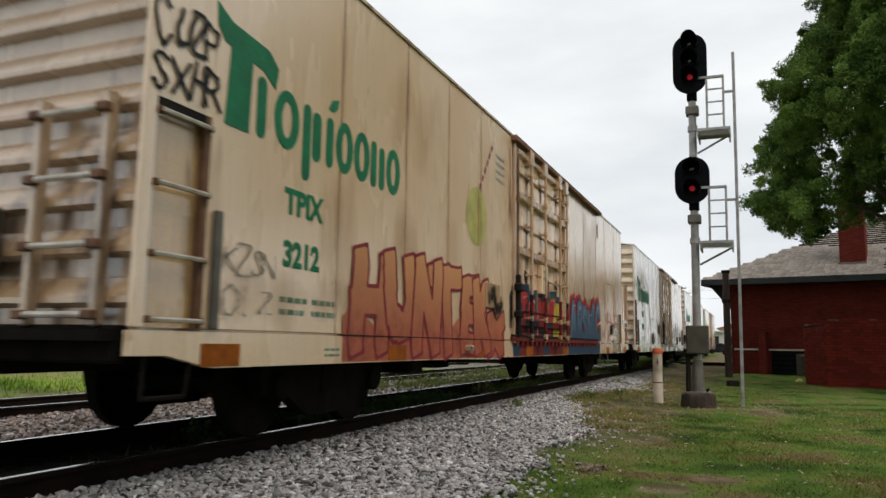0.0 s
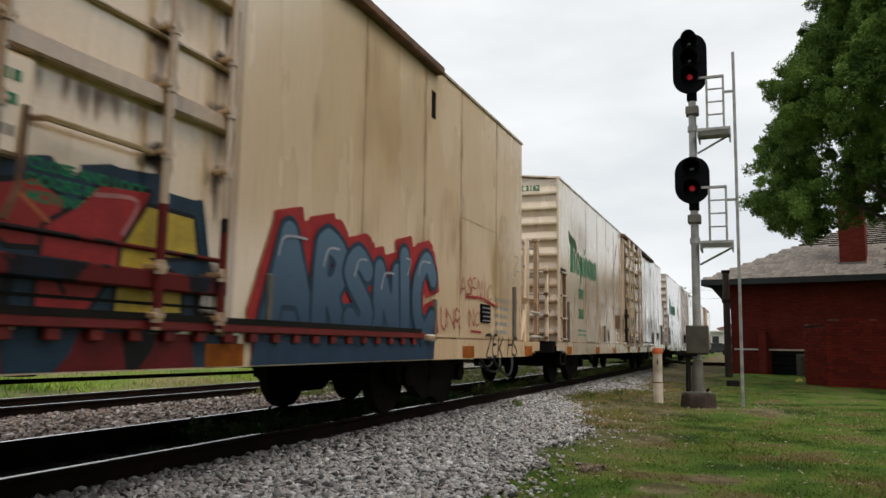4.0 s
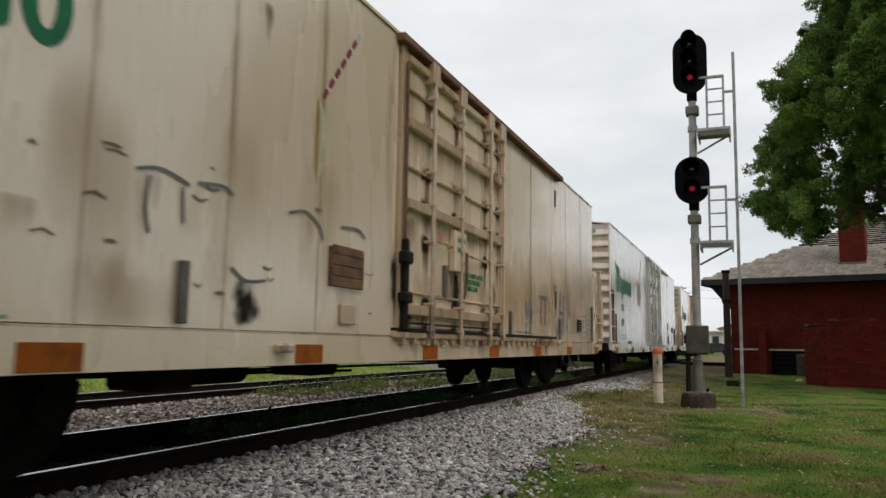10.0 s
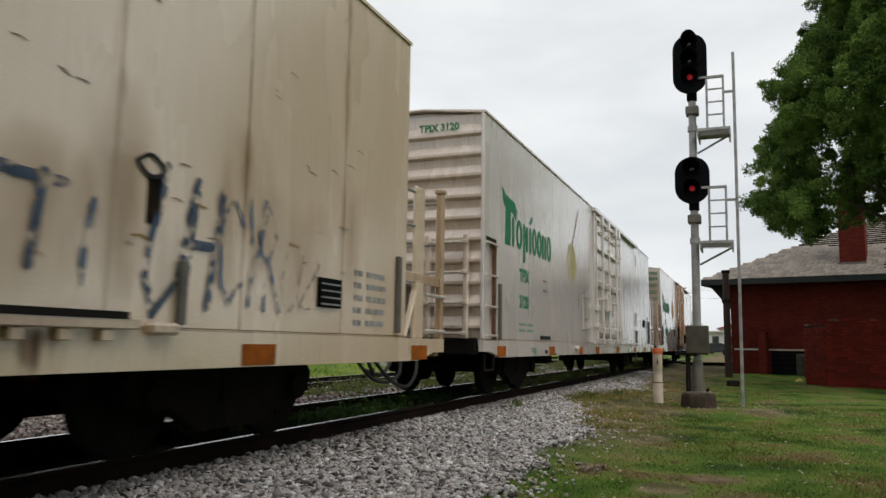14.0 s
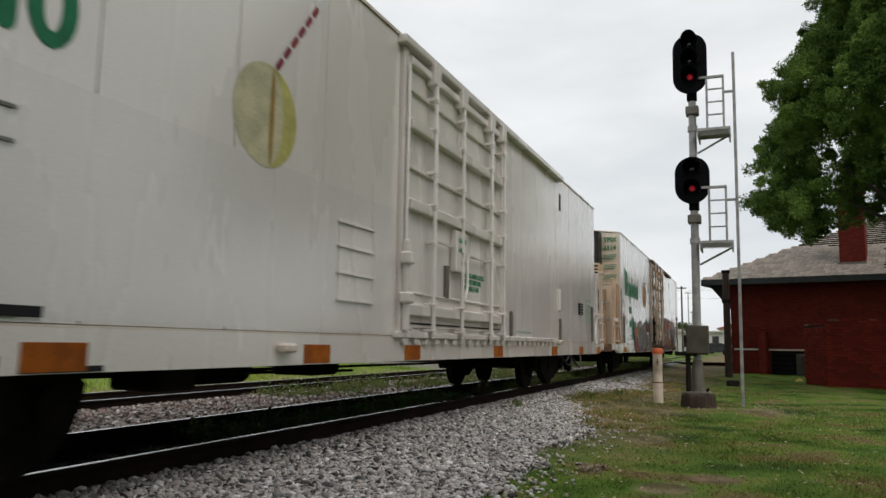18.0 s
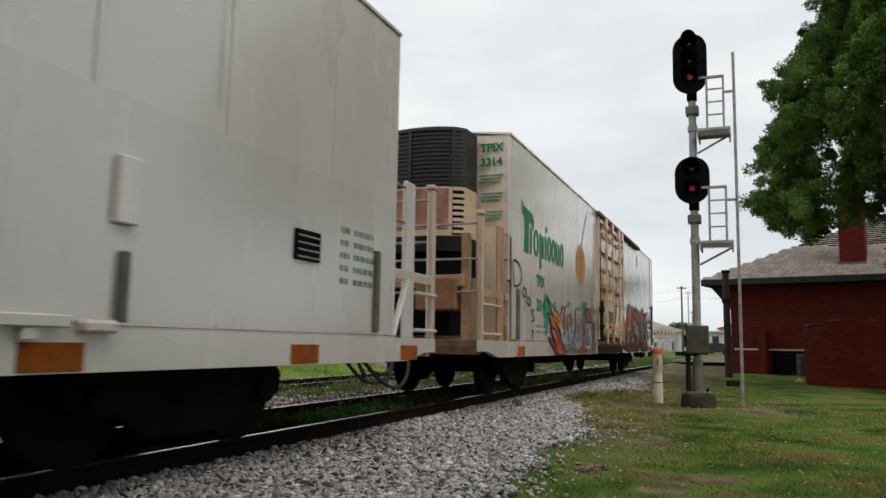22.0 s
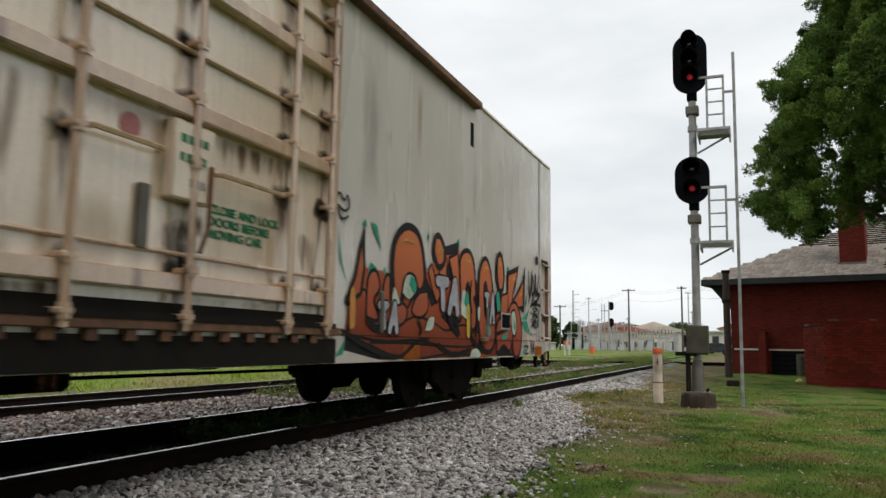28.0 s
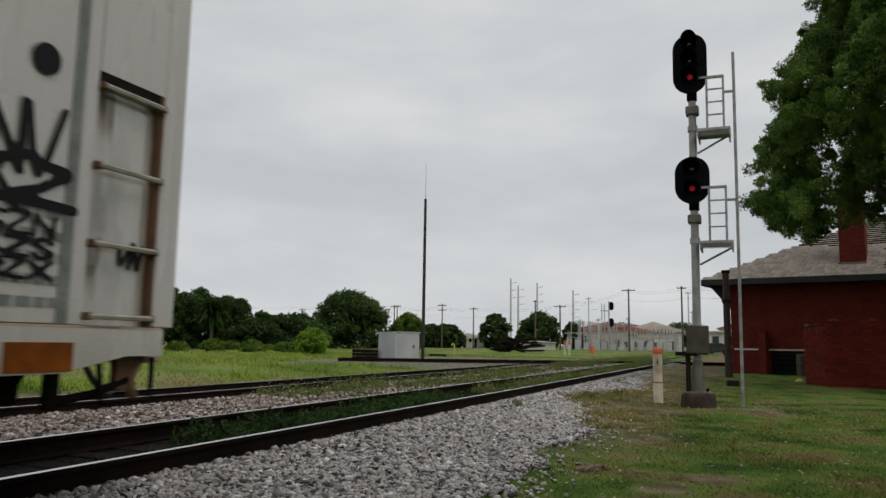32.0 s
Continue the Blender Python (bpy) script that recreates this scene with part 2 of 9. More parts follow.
def ground_material():
    """Lawn and rough grass, with grey ballast along the tracks."""
    m = bpy.data.materials.new("ground")
    m.use_nodes = True
    n, l = m.node_tree.nodes, m.node_tree.links
    b = n["Principled BSDF"]
    b.inputs["Roughness"].default_value = 0.95
    b.inputs["Specular IOR Level"].default_value = 0.15
    tc, sep = n.new("ShaderNodeTexCoord"), n.new("ShaderNodeSeparateXYZ")
    l.new(tc.outputs["Object"], sep.inputs[0])

    def noise_at(scale, detail=4.0):
        t = n.new("ShaderNodeTexNoise")
        t.inputs["Scale"].default_value, t.inputs["Detail"].default_value = scale, detail
        l.new(tc.outputs["Object"], t.inputs["Vector"])
        return t.outputs[0]

    def calc(op, a, c=0.0, d=0.0):
        t = n.new("ShaderNodeMath")
        t.operation = op
        for i, v in enumerate((a, c, d)):
            if isinstance(v, (int, float)):
                t.inputs[i].default_value = v
            else:
                l.new(v, t.inputs[i])
        return t.outputs[0]

    def ramp(x, *stops):
        t = n.new("ShaderNodeValToRGB")
        e = t.color_ramp.elements
        while len(e) < len(stops):
            e.new(0.5)
        for s_, (p, c) in zip(e, stops):
            s_.position, s_.color = p, (*c, 1)
        l.new(x, t.inputs[0])
        return t.outputs[0]

    def mix(f, a, c):
        t = n.new("ShaderNodeMix")
        t.data_type = "RGBA"
        l.new(f, t.inputs["Factor"])
        l.new(a, t.inputs["A"])
        l.new(c, t.inputs["B"])
        return t.outputs["Result"]

    def span(x, lo, hi):
        t = n.new("ShaderNodeMapRange")
        t.inputs["From Min"].default_value, t.inputs["From Max"].default_value = lo, hi
        l.new(x, t.inputs["Value"])
        return t.outputs[0]

    patch, blade = noise_at(1.1, 8), noise_at(30, 4)
    lawn = ramp(patch, (0.34, (0.028, 0.06, 0.008)), (0.46, (0.06, 0.12, 0.013)), (0.56, (0.11, 0.165, 0.023)), (0.63, (0.14, 0.14, 0.04)), (0.7, (0.13, 0.09, 0.05)))
    rough = ramp(noise_at(0.22, 7), (0.32, (0.06, 0.1, 0.022)), (0.48, (0.13, 0.185, 0.036)), (0.58, (0.18, 0.225, 0.055)), (0.68, (0.21, 0.18, 0.09)))
    grass = mix(span(sep.outputs["Y"], 9, 14), lawn, rough)
    dirt = ramp(noise_at(2.5, 6), (0.4, (0.1, 0.075, 0.042)), (0.6, (0.22, 0.165, 0.1)))
    verge = calc("MULTIPLY_ADD", noise_at(0.9, 6), 2.2, calc("ADD", sep.outputs["Y"], -0.75))
    bare = calc("MULTIPLY", calc("MULTIPLY", span(verge, 0.9, 2.0), calc("SUBTRACT", 1.0, span(sep.outputs["Y"], 3.4, 4.0))), span(sep.outputs["X"], 7.0, 11.0))
    spots = calc("MULTIPLY", span(noise_at(1.3, 5), 0.66, 0.71), calc("SUBTRACT", 1.0, span(sep.outputs["Y"], 3.4, 4.0)))
    foot = calc("MULTIPLY", span(sep.outputs["Y"], 12.6, 13.4), calc("SUBTRACT", 1.0, span(calc("MULTIPLY_ADD", noise_at(0.7, 5), 3.0, sep.outputs["Y"]), 15.6, 16.6)))
    for px_, py_, pr in BARE:
        dx, dy = calc("ADD", sep.outputs["X"], -px_), calc("ADD", sep.outputs["Y"], -py_)
        far_ = calc("SQRT", calc("ADD", calc("MULTIPLY", dx, dx), calc("MULTIPLY", calc("MULTIPLY", dy, dy), 2.0)))
        far_ = calc("MULTIPLY_ADD", noise_at(3.0, 6), -1.1 * pr, calc("ADD", far_, 0.55 * pr))
        spots = calc("MAXIMUM", spots, calc("SUBTRACT", 1.0, span(far_, 0.6 * pr, 1.05 * pr)))
    bare = calc("MAXIMUM", calc("MAXIMUM", bare, spots), calc("MULTIPLY", foot, 0.7))
    grass = mix(calc("MULTIPLY", bare, 0.85), grass, dirt)
    fine = n.new("ShaderNodeMix")
    fine.data_type, fine.blend_type = "RGBA", "OVERLAY"
    fine.inputs["Factor"].default_value = 0.7
    l.new(grass, fine.inputs["A"])
    l.new(blade, fine.inputs["B"])
    cells = n.new("ShaderNodeTexVoronoi")
    cells.inputs["Scale"].default_value = 19.0
    l.new(tc.outputs["Object"], cells.inputs["Vector"])
    tone = n.new("ShaderNodeSeparateColor")
    l.new(cells.outputs["Color"], tone.inputs[0])
    stone = ramp(tone.outputs[0], (0.0, (0.13, 0.12, 0.11)), (0.4, (0.34, 0.32, 0.30)), (0.8, (0.5, 0.475, 0.45)), (1.0, (0.7, 0.68, 0.66)))
    gap = ramp(cells.outputs["Distance"], (0.3, (1, 1, 1)), (0.62, (0.12, 0.11, 0.1)))
    gravel = n.new("ShaderNodeMix")
    gravel.data_type, gravel.blend_type = "RGBA", "MULTIPLY"
    gravel.inputs["Factor"].default_value = 1.0
    l.new(stone, gravel.inputs["A"])
    l.new(gap, gravel.inputs["B"])
    edge = calc("MULTIPLY_ADD", noise_at(1.1, 6), 1.3, calc("ADD", sep.outputs["Y"], -0.65))
    bay = calc("MULTIPLY_ADD", span(sep.outputs["X"], 16.8, 20.5), -1.0, calc("MULTIPLY_ADD", span(sep.outputs["X"], 11.0, 16.8), 1.55, calc("MULTIPLY", span(sep.outputs["X"], 22, 34), 1.1)))
    edge = calc("SUBTRACT", edge, calc("MULTIPLY", bay, calc("SUBTRACT", 1.0, span(sep.outputs["Y"], 4.3, 4.8))))
    near = span(edge, 2.05, 2.25)
    farther = span(edge, 13.3, 14.0)
    band = calc("SUBTRACT", near, farther)
    band = calc("MULTIPLY", band, calc("SUBTRACT", 1.0, span(calc("MULTIPLY_ADD", noise_at(0.3, 5), 20.0, sep.outputs["X"]), 56, 64)))
    yard = calc("MULTIPLY", span(sep.outputs["X"], 30, 36), calc("SUBTRACT", 1.0, span(calc("MULTIPLY_ADD", noise_at(0.25, 5), 16.0, sep.outputs["X"]), 64, 70)))
    yard = calc("MULTIPLY", yard, calc("MULTIPLY", span(sep.outputs["Y"], 8.0, 10.0), calc("SUBTRACT", 1.0, span(sep.outputs["Y"], 24.0, 27.0))))
    band = calc("MAXIMUM", band, calc("MULTIPLY", yard, 0.9))
    weeds = span(noise_at(0.5, 6), 0.54, 0.62)
    # bed between the main rails multiplied near-black, as shade under the train
    bed_shade = calc("MULTIPLY", span(sep.outputs["Y"], 4.22, 4.34), calc("SUBTRACT", 1.0, span(sep.outputs["Y"], 5.9, 6.15)))
    band = calc("MULTIPLY", band, calc("SUBTRACT", 1.0, calc("MULTIPLY", weeds, span(sep.outputs["X"], 14, 30))))
    shaded_bed = n.new("ShaderNodeMix")
    shaded_bed.data_type, shaded_bed.blend_type = "RGBA", "MULTIPLY"
    l.new(bed_shade, shaded_bed.inputs["Factor"])
    l.new(gravel.outputs["Result"], shaded_bed.inputs["A"])
    shaded_bed.inputs["B"].default_value = (0.06, 0.05, 0.042, 1)
    l.new(mix(band, fine.outputs["Result"], shaded_bed.outputs["Result"]), b.inputs["Base Color"])
    bp = n.new("ShaderNodeBump")
    bp.inputs["Strength"].default_value, bp.inputs["Distance"].default_value = 0.8, 0.03
    hgt = n.new("ShaderNodeMix")
    l.new(band, hgt.inputs["Factor"])
    l.new(blade, hgt.inputs["A"])
    l.new(calc("SUBTRACT", 1.0, cells.outputs["Distance"]), hgt.inputs["B"])
    l.new(hgt.outputs[0], bp.inputs["Height"])
    l.new(bp.outputs[0], b.inputs["Normal"])
    return m


def stone_material(name, stops):
    m = bpy.data.materials.new(name)
    m.use_nodes = True
    n, l = m.node_tree.nodes, m.node_tree.links
    b = n["Principled BSDF"]
    b.inputs["Roughness"].default_value = 0.9
    b.inputs["Specular IOR Level"].default_value = 0.2
    geo, r = n.new("ShaderNodeNewGeometry"), n.new("ShaderNodeValToRGB")
    e = r.color_ramp.elements
    while len(e) < len(stops):
        e.new(0.5)
    for s_, (p, c) in zip(e, stops):
        s_.position, s_.color = p, (*c, 1)
    l.new(geo.outputs["Random Per Island"], r.inputs[0])
    tc, sm = n.new("ShaderNodeTexCoord"), n.new("ShaderNodeTexNoise")
    sm.inputs["Scale"].default_value = 60
    l.new(tc.outputs["Object"], sm.inputs["Vector"])
    ov = n.new("ShaderNodeMix")
    ov.data_type, ov.blend_type = "RGBA", "OVERLAY"
    ov.inputs["Factor"].default_value = 0.5
    l.new(r.outputs[0], ov.inputs["A"])
    l.new(sm.outputs[0], ov.inputs["B"])
    l.new(ov.outputs["Result"], b.inputs["Base Color"])
    return m


M["ground"] = ground_material()
M["stone"] = stone_material("ballast_stone", ((0, (0.03, 0.027, 0.025)), (0.2, (0.14, 0.135, 0.13)), (0.55, (0.5, 0.49, 0.48)), (0.86, (0.38, 0.32, 0.29)), (1.0, (0.82, 0.81, 0.8))))
M["stone_pink"] = stone_material("pinkish_stone", ((0, (0.025, 0.02, 0.017)), (0.35, (0.17, 0.13, 0.115)), (0.62, (0.4, 0.365, 0.34)), (0.82, (0.28, 0.18, 0.14)), (1.0, (0.74, 0.71, 0.68))))
# ---------- mesh helpers ----------
class G:
    """Gathers the faces of one part."""

    def __init__(self):
        self.v, self.f = [], []

    def add(self, verts, faces):
        k = len(self.v)
        self.v += [tuple(p) for p in verts]
        self.f += [tuple(k + i for i in f) for f in faces]
        return self

    def box(self, x0, x1, y0, y1, z0, z1, b=0.0):
        if not b:
            v = [(x, y, z) for x in (x0, x1) for y in (y0, y1) for z in (z0, z1)]
            return self.add(v, [(0, 1, 3, 2), (4, 6, 7, 5), (0, 4, 5, 1), (2, 3, 7, 6), (0, 2, 6, 4), (1, 5, 7, 3)])
        lo, hi = (x0, y0, z0), (x1, y1, z1)
        v, ix = [], {}
        for c in range(8):
            sg = (c & 1, c >> 1 & 1, c >> 2 & 1)
            for a in range(3):
                ix[c, a] = len(v)
                v.append([(hi[k] if sg[k] else lo[k]) + (0 if k == a else (-b if sg[k] else b)) for k in range(3)])
        f = []
        for a in range(3):
            p, q = (a + 1) % 3, (a + 2) % 3
            for s_ in (0, 1):
                f.append([ix[(s_ << a) | (i << p) | (j << q), a] for i, j in ((0, 0), (1, 0), (1, 1), (0, 1))])
            for i in (0, 1):
                for j in (0, 1):
                    c0 = (i << p) | (j << q)
                    c1 = c0 | (1 << a)
                    f.append([ix[c0, p], ix[c0, q], ix[c1, q], ix[c1, p]])
        for c in range(8):
            f.append([ix[c, 0], ix[c, 1], ix[c, 2]])
        return self.add(v, f)

    def cyl(self, p0, p1, r, n=10, r1=None, cap=True):
        p0, p1 = Vector(p0), Vector(p1)
        d = (p1 - p0).normalized()
        u = d.orthogonal().normalized()
        w = d.cross(u)
        r1 = r if r1 is None else r1
        ring = lambda p, q: [p + (u * math.cos(k * math.tau / n) + w * math.sin(k * math.tau / n)) * q for k in range(n)]
        f = [(k, (k + 1) % n, n + (k + 1) % n, n + k) for k in range(n)]
        if cap:
            f += [tuple(range(n))[::-1], tuple(range(n, 2 * n))]
        return self.add(ring(p0, r) + ring(p1, r1), f)

    def tube(self, pts, r, n=6):
        for a, b in zip(pts, pts[1:]):
            self.cyl(a, b, r, n)
        return self

    def sweep(self, pts, r, n=7):
        """One bent pipe through the points."""
        P_ = [Vector(p) for p in pts]
        v, f = [], []
        for k, p in enumerate(P_):
            d = (P_[min(k + 1, len(P_) - 1)] - P_[max(k - 1, 0)]).normalized()
            u = d.cross(Vector((0.13, 1, 0.07))).normalized()
            w = d.cross(u)
            v += [p + (u * math.cos(i * math.tau / n) + w * math.sin(i * math.tau / n)) * r for i in range(n)]
        for k in range(len(P_) - 1):
            f += [(k * n + i, k * n + (i + 1) % n, (k + 1) * n + (i + 1) % n, (k + 1) * n + i) for i in range(n)]
        f += [tuple(range(n))[::-1], tuple(range(len(v) - n, len(v)))]
        return self.add(v, f)

    def prism(self, poly, axis, a0, a1):
        """A polygon in the plane across the axis (0: yz, 1: xz, 2: xy), drawn out along it."""
        put = {0: lambda p, a: (a, p[0], p[1]), 1: lambda p, a: (p[0], a, p[1]), 2: lambda p, a: (p[0], p[1], a)}[axis]
        n = len(poly)
        return self.add([put(p, a0) for p in poly] + [put(p, a1) for p in poly],
                        [tuple(range(n)), tuple(range(2 * n - 1, n - 1, -1))] + [(k, (k + 1) % n, n + (k + 1) % n, n + k) for k in range(n)])

    def lathe(self, prof, at=(0, 0, 0), n=16, axis=2):
        """A turned form: pairs of radius and height."""
        v, f = [], []
        for r, h in prof:
            for k in range(n):
                c, s_ = r * math.cos(k * math.tau / n), r * math.sin(k * math.tau / n)
                q = {2: (c, s_, h), 1: (c, h, s_), 0: (h, c, s_)}[axis]
                v.append((q[0] + at[0], q[1] + at[1], q[2] + at[2]))
        m = len(prof)
        for i in range(m - 1):
            f += [(i * n + k, i * n + (k + 1) % n, (i + 1) * n + (k + 1) % n, (i + 1) * n + k) for k in range(n)]
        f += [tuple(range(n))[::-1], tuple(range((m - 1) * n, m * n))]
        return self.add(v, f)

    def moved(self, m):
        self.v = [tuple(m @ Vector(p)) for p in self.v]
        return self

    def mesh(self, name, material, smooth=False):
        me = bpy.data.meshes.new(name)
        me.from_pydata(self.v, [], self.f)
        if len(self.f) < 6000:
            bm = bmesh.new()
            bm.from_mesh(me)
            bmesh.ops.recalc_face_normals(bm, faces=bm.faces)
            if smooth:
                for f in bm.faces:
                    f.smooth = True
                for e in bm.edges:
                    e.smooth = len(e.link_faces) != 2 or e.calc_face_angle(3.0) < radians(35)
            bm.to_mesh(me)
            bm.free()
        me.materials.append(material)
        return me


def part(name, g, material, parent=None, label="", smooth=False, kind=""):
    ob = new(name, g.mesh(name, material, smooth) if isinstance(g, G) else g)
    ob.parent = parent
    return tagged(ob, label=label, kind=kind)


def thing(name, m, label, category, group="", kind=""):
    ob = new(name)
    ob.empty_display_size = 0.2
    ob.matrix_basis = m
    return tagged(ob, label, category, group, kind)


def fast_mesh(name, V, F, material):
    """Triangles from arrays, for what nobody could count."""
    me = bpy.data.meshes.new(name)
    V, F = np.asarray(V, np.float32), np.asarray(F, np.int32)
    me.vertices.add(len(V))
    me.vertices.foreach_set("co", V.ravel())
    k = F.shape[1]
    me.loops.add(F.size)
    me.loops.foreach_set("vertex_index", F.ravel())
    me.polygons.add(len(F))
    me.polygons.foreach_set("loop_start", np.arange(0, F.size, k, dtype=np.int32))
    me.update(calc_edges=True)
    me.materials.append(material)
    return me


def words(text, size, at, material, parent, name="lettering", label="", bold=0.0, turn=(90, 0, 0), stretch=1.0):
    """Lettering lying on a surface, its lower left corner at the place given."""
    cu = bpy.data.curves.new("letters", "FONT")
    cu.body, cu.size, cu.offset, cu.extrude, cu.resolution_u = text, size, bold, 0.002, 3
    tmp = bpy.data.objects.new("letters", cu)
    scene.collection.objects.link(tmp)
    me = bpy.data.meshes.new_from_object(tmp.evaluated_get(bpy.context.evaluated_depsgraph_get()))
    bpy.data.objects.remove(tmp)
    bpy.data.curves.remove(cu)
    me.transform(Matrix.Diagonal((stretch, 1, 1, 1)))
    me.transform(pose(*at, *turn))
    me.materials.clear()
    me.materials.append(material)
    ob = new(name, me)
    ob.parent = parent
    return tagged(ob, label=label)


def strokes(g, pts, w, y):
    """A painted line of width w through points (x, z) on the plane y, in one ribbon with round ends."""
    P_ = [Vector((a, b)) for a, b in pts]
    left, right = [], []
    for k, p in enumerate(P_):
        d = (P_[min(k + 1, len(P_) - 1)] - P_[max(k - 1, 0)])
        d = d.normalized() if d.length > 1e-6 else Vector((1, 0))
        n_ = Vector((-d.y, d.x)) * w / 2
        left.append(p + n_), right.append(p - n_)
    m = len(P_)
    v = [(p.x, y, p.y) for p in left] + [(p.x, y, p.y) for p in right]
    f = [(k, k + 1, m + k + 1, m + k) for k in range(m - 1)]
    for k, i0, i1 in ((0, m, 0), (m - 1, m - 1, 2 * m - 1)):
        c_ = P_[k]
        a = math.atan2(v[i0][2] - c_.y, v[i0][0] - c_.x)
        arc = [(c_.x + w / 2 * math.cos(a - math.pi * q / 5), y, c_.y + w / 2 * math.sin(a - math.pi * q / 5)) for q in range(1, 5)]
        f.append((i0, *range(len(v), len(v) + 4), i1))
        v += arc
    return g.add(v, f)


def stadium(x, z, w, h, n=10):
    """The outline of an upright bar with round ends, centred at x, z."""
    r, s_ = min(w, h) / 2, max(h - w, 0) / 2
    up = [(x + r * math.cos(k * math.pi / n), z + s_ + r * math.sin(k * math.pi / n)) for k in range(n + 1)]
    return up + [(2 * x - a, 2 * z - b) for a, b in up]


def curve(pts, n=4):
    """Points on a smooth line through those given."""
    out = []
    for i in range(len(pts) - 1):
        p0, p1, p2, p3 = pts[max(i - 1, 0)], pts[i], pts[i + 1], pts[min(i + 2, len(pts) - 1)]
        for k in range(n):
            t = k / n
            out.append(tuple(0.5 * (2 * b + (c - a) * t + (2 * a - 5 * b + 4 * c - d) * t * t + (3 * b - a - 3 * c + d) * t ** 3) for a, b, c, d in zip(p0, p1, p2, p3)))
    return out + [pts[-1]]


# ---------- ground ----------
def smooth_step(a, b, x):
    t = np.clip((x - a) / (b - a), 0, 1)
    return t * t * (3 - 2 * t)


TRACK_Y, GAUGE = 5.085, 1.505
TRACK2_Y, TRACK2_Z = 11.4, -0.2


def height(x, y):
    x, y = np.asarray(x, float), np.asarray(y, float)
    z = np.full(np.broadcast(x, y).shape, -0.32)
    wav = 0.03 * np.sin(x * 0.9 + 1.3 * y) * np.sin(y * 0.7 - x * 0.31)
    z = z + wav * (1 - smooth_step(2.0, 2.6, y))
    z = z + 0.07 * smooth_step(2.3, 3.7, y)
    z = z + 0.055 * smooth_step(3.7, 4.0, y) * (1 - smooth_step(6.1, 6.5, y)) * (1 - smooth_step(60, 64, x))
    z = z - 0.06 * smooth_step(6.6, 9.2, y) - 0.06 * smooth_step(9.4, 10.2, y)
    bank = smooth_step(13.2, 17, y) * (1 - smooth_step(26, 36, x))
    z = z + bank * (0.26 + 0.1 * np.sin(x * 0.4) + 0.08 * np.sin(y * 0.8 + x * 0.23) + 0.06 * np.sin(x * 1.1 + 2) * np.sin(y * 0.5))
    z = z + 0.14 * smooth_step(30, 46, x) * smooth_step(2, 4, y) + 0.22 * smooth_step(50, 130, np.hypot(x, y))
    return z


def axis(*spans):
    out = [spans[0][0]]
    for lo, hi, st in spans:
        out += list(np.linspace(lo, hi, max(2, int(round((hi - lo) / st)) + 1))[1:])
    return np.array(out)


gx = axis((-2500, -300, 550), (-300, -40, 26), (-40, 0, 2), (0, 30, 0.3), (30, 60, 0.8), (60, 150, 5), (150, 500, 35), (500, 3500, 500))
gy = axis((-2500, -300, 550), (-300, -40, 26), (-40, -12, 2), (-12, 1.5, 0.4), (1.5, 4.2, 0.15), (4.2, 14, 0.35), (14, 40, 1.3), (40, 150, 5), (150, 500, 35), (500, 3500, 500))
XX, YY = np.meshgrid(gx, gy, indexing="ij")
ZZ = height(XX, YY)
I = np.arange(XX.size).reshape(XX.shape)
quads = np.stack([I[:-1, :-1].ravel(), I[1:, :-1].ravel(), I[1:, 1:].ravel(), I[:-1, 1:].ravel()], 1)
ground = new("ground", fast_mesh("ground", np.stack([XX.ravel(), YY.ravel(), ZZ.ravel()], 1), quads, M["ground"]))
tagged(ground, "mown lawn and rough grass with grey ballast along the tracks", "ground", kind="structure")
for p in ground.data.polygons:
    p.use_smooth = True

ICO = np.array([(-1, 1.618, 0), (1, 1.618, 0), (-1, -1.618, 0), (1, -1.618, 0), (0, -1, 1.618), (0, 1, 1.618), (0, -1, -1.618), (0, 1, -1.618),
                (1.618, 0, -1), (1.618, 0, 1), (-1.618, 0, -1), (-1.618, 0, 1)]) / 1.9
ICO_F = np.array([int(c, 36) for c in "0b5" "051" "017" "07a" "0ab" "159" "5b4" "ba2" "a76" "718" "394" "342" "326" "368" "389" "495" "24b" "62a" "867" "981"]).reshape(-1, 3)


def stones(name, xs, ys, size, label, lift=0.3, look_of="stone"):
    """Loose stones lying on the ground at the places given."""
    rng = np.random.default_rng(len(xs))
    n = len(xs)
    P = ICO[None] * (1 + 0.36 * rng.standard_normal((n, 12, 1)).clip(-1.6, 1.6))
    P = P * (np.array([1.0, 0.8, 0.6]) * (1 + 0.2 * rng.standard_normal((n, 3)))).clip(0.3, 1.6)[:, None]
    a, b = rng.uniform(0, math.tau, n), rng.uniform(-0.6, 0.6, n)
    ca, sa, cb, sb = np.cos(a)[:, None], np.sin(a)[:, None], np.cos(b)[:, None], np.sin(b)[:, None]
    x, y, z = P[..., 0], P[..., 1] * cb - P[..., 2] * sb, P[..., 1] * sb + P[..., 2] * cb
    x, y = x * ca - y * sa, x * sa + y * ca
    r = size * np.exp(0.35 * rng.standard_normal(n)).clip(0.45, 2.0)
    V = np.stack([x, y, z], -1) * r[:, None, None]
    V += np.stack([xs, ys, height(xs, ys) + r * lift + rng.uniform(-0.004, 0.034, n)], -1)[:, None]
    F = (ICO_F[None] + 12 * np.arange(n)[:, None, None]).reshape(-1, 3)
    return tagged(new(name, fast_mesh(name, V.reshape(-1, 3), F, M[look_of])), label, "ballast", kind="stuff")


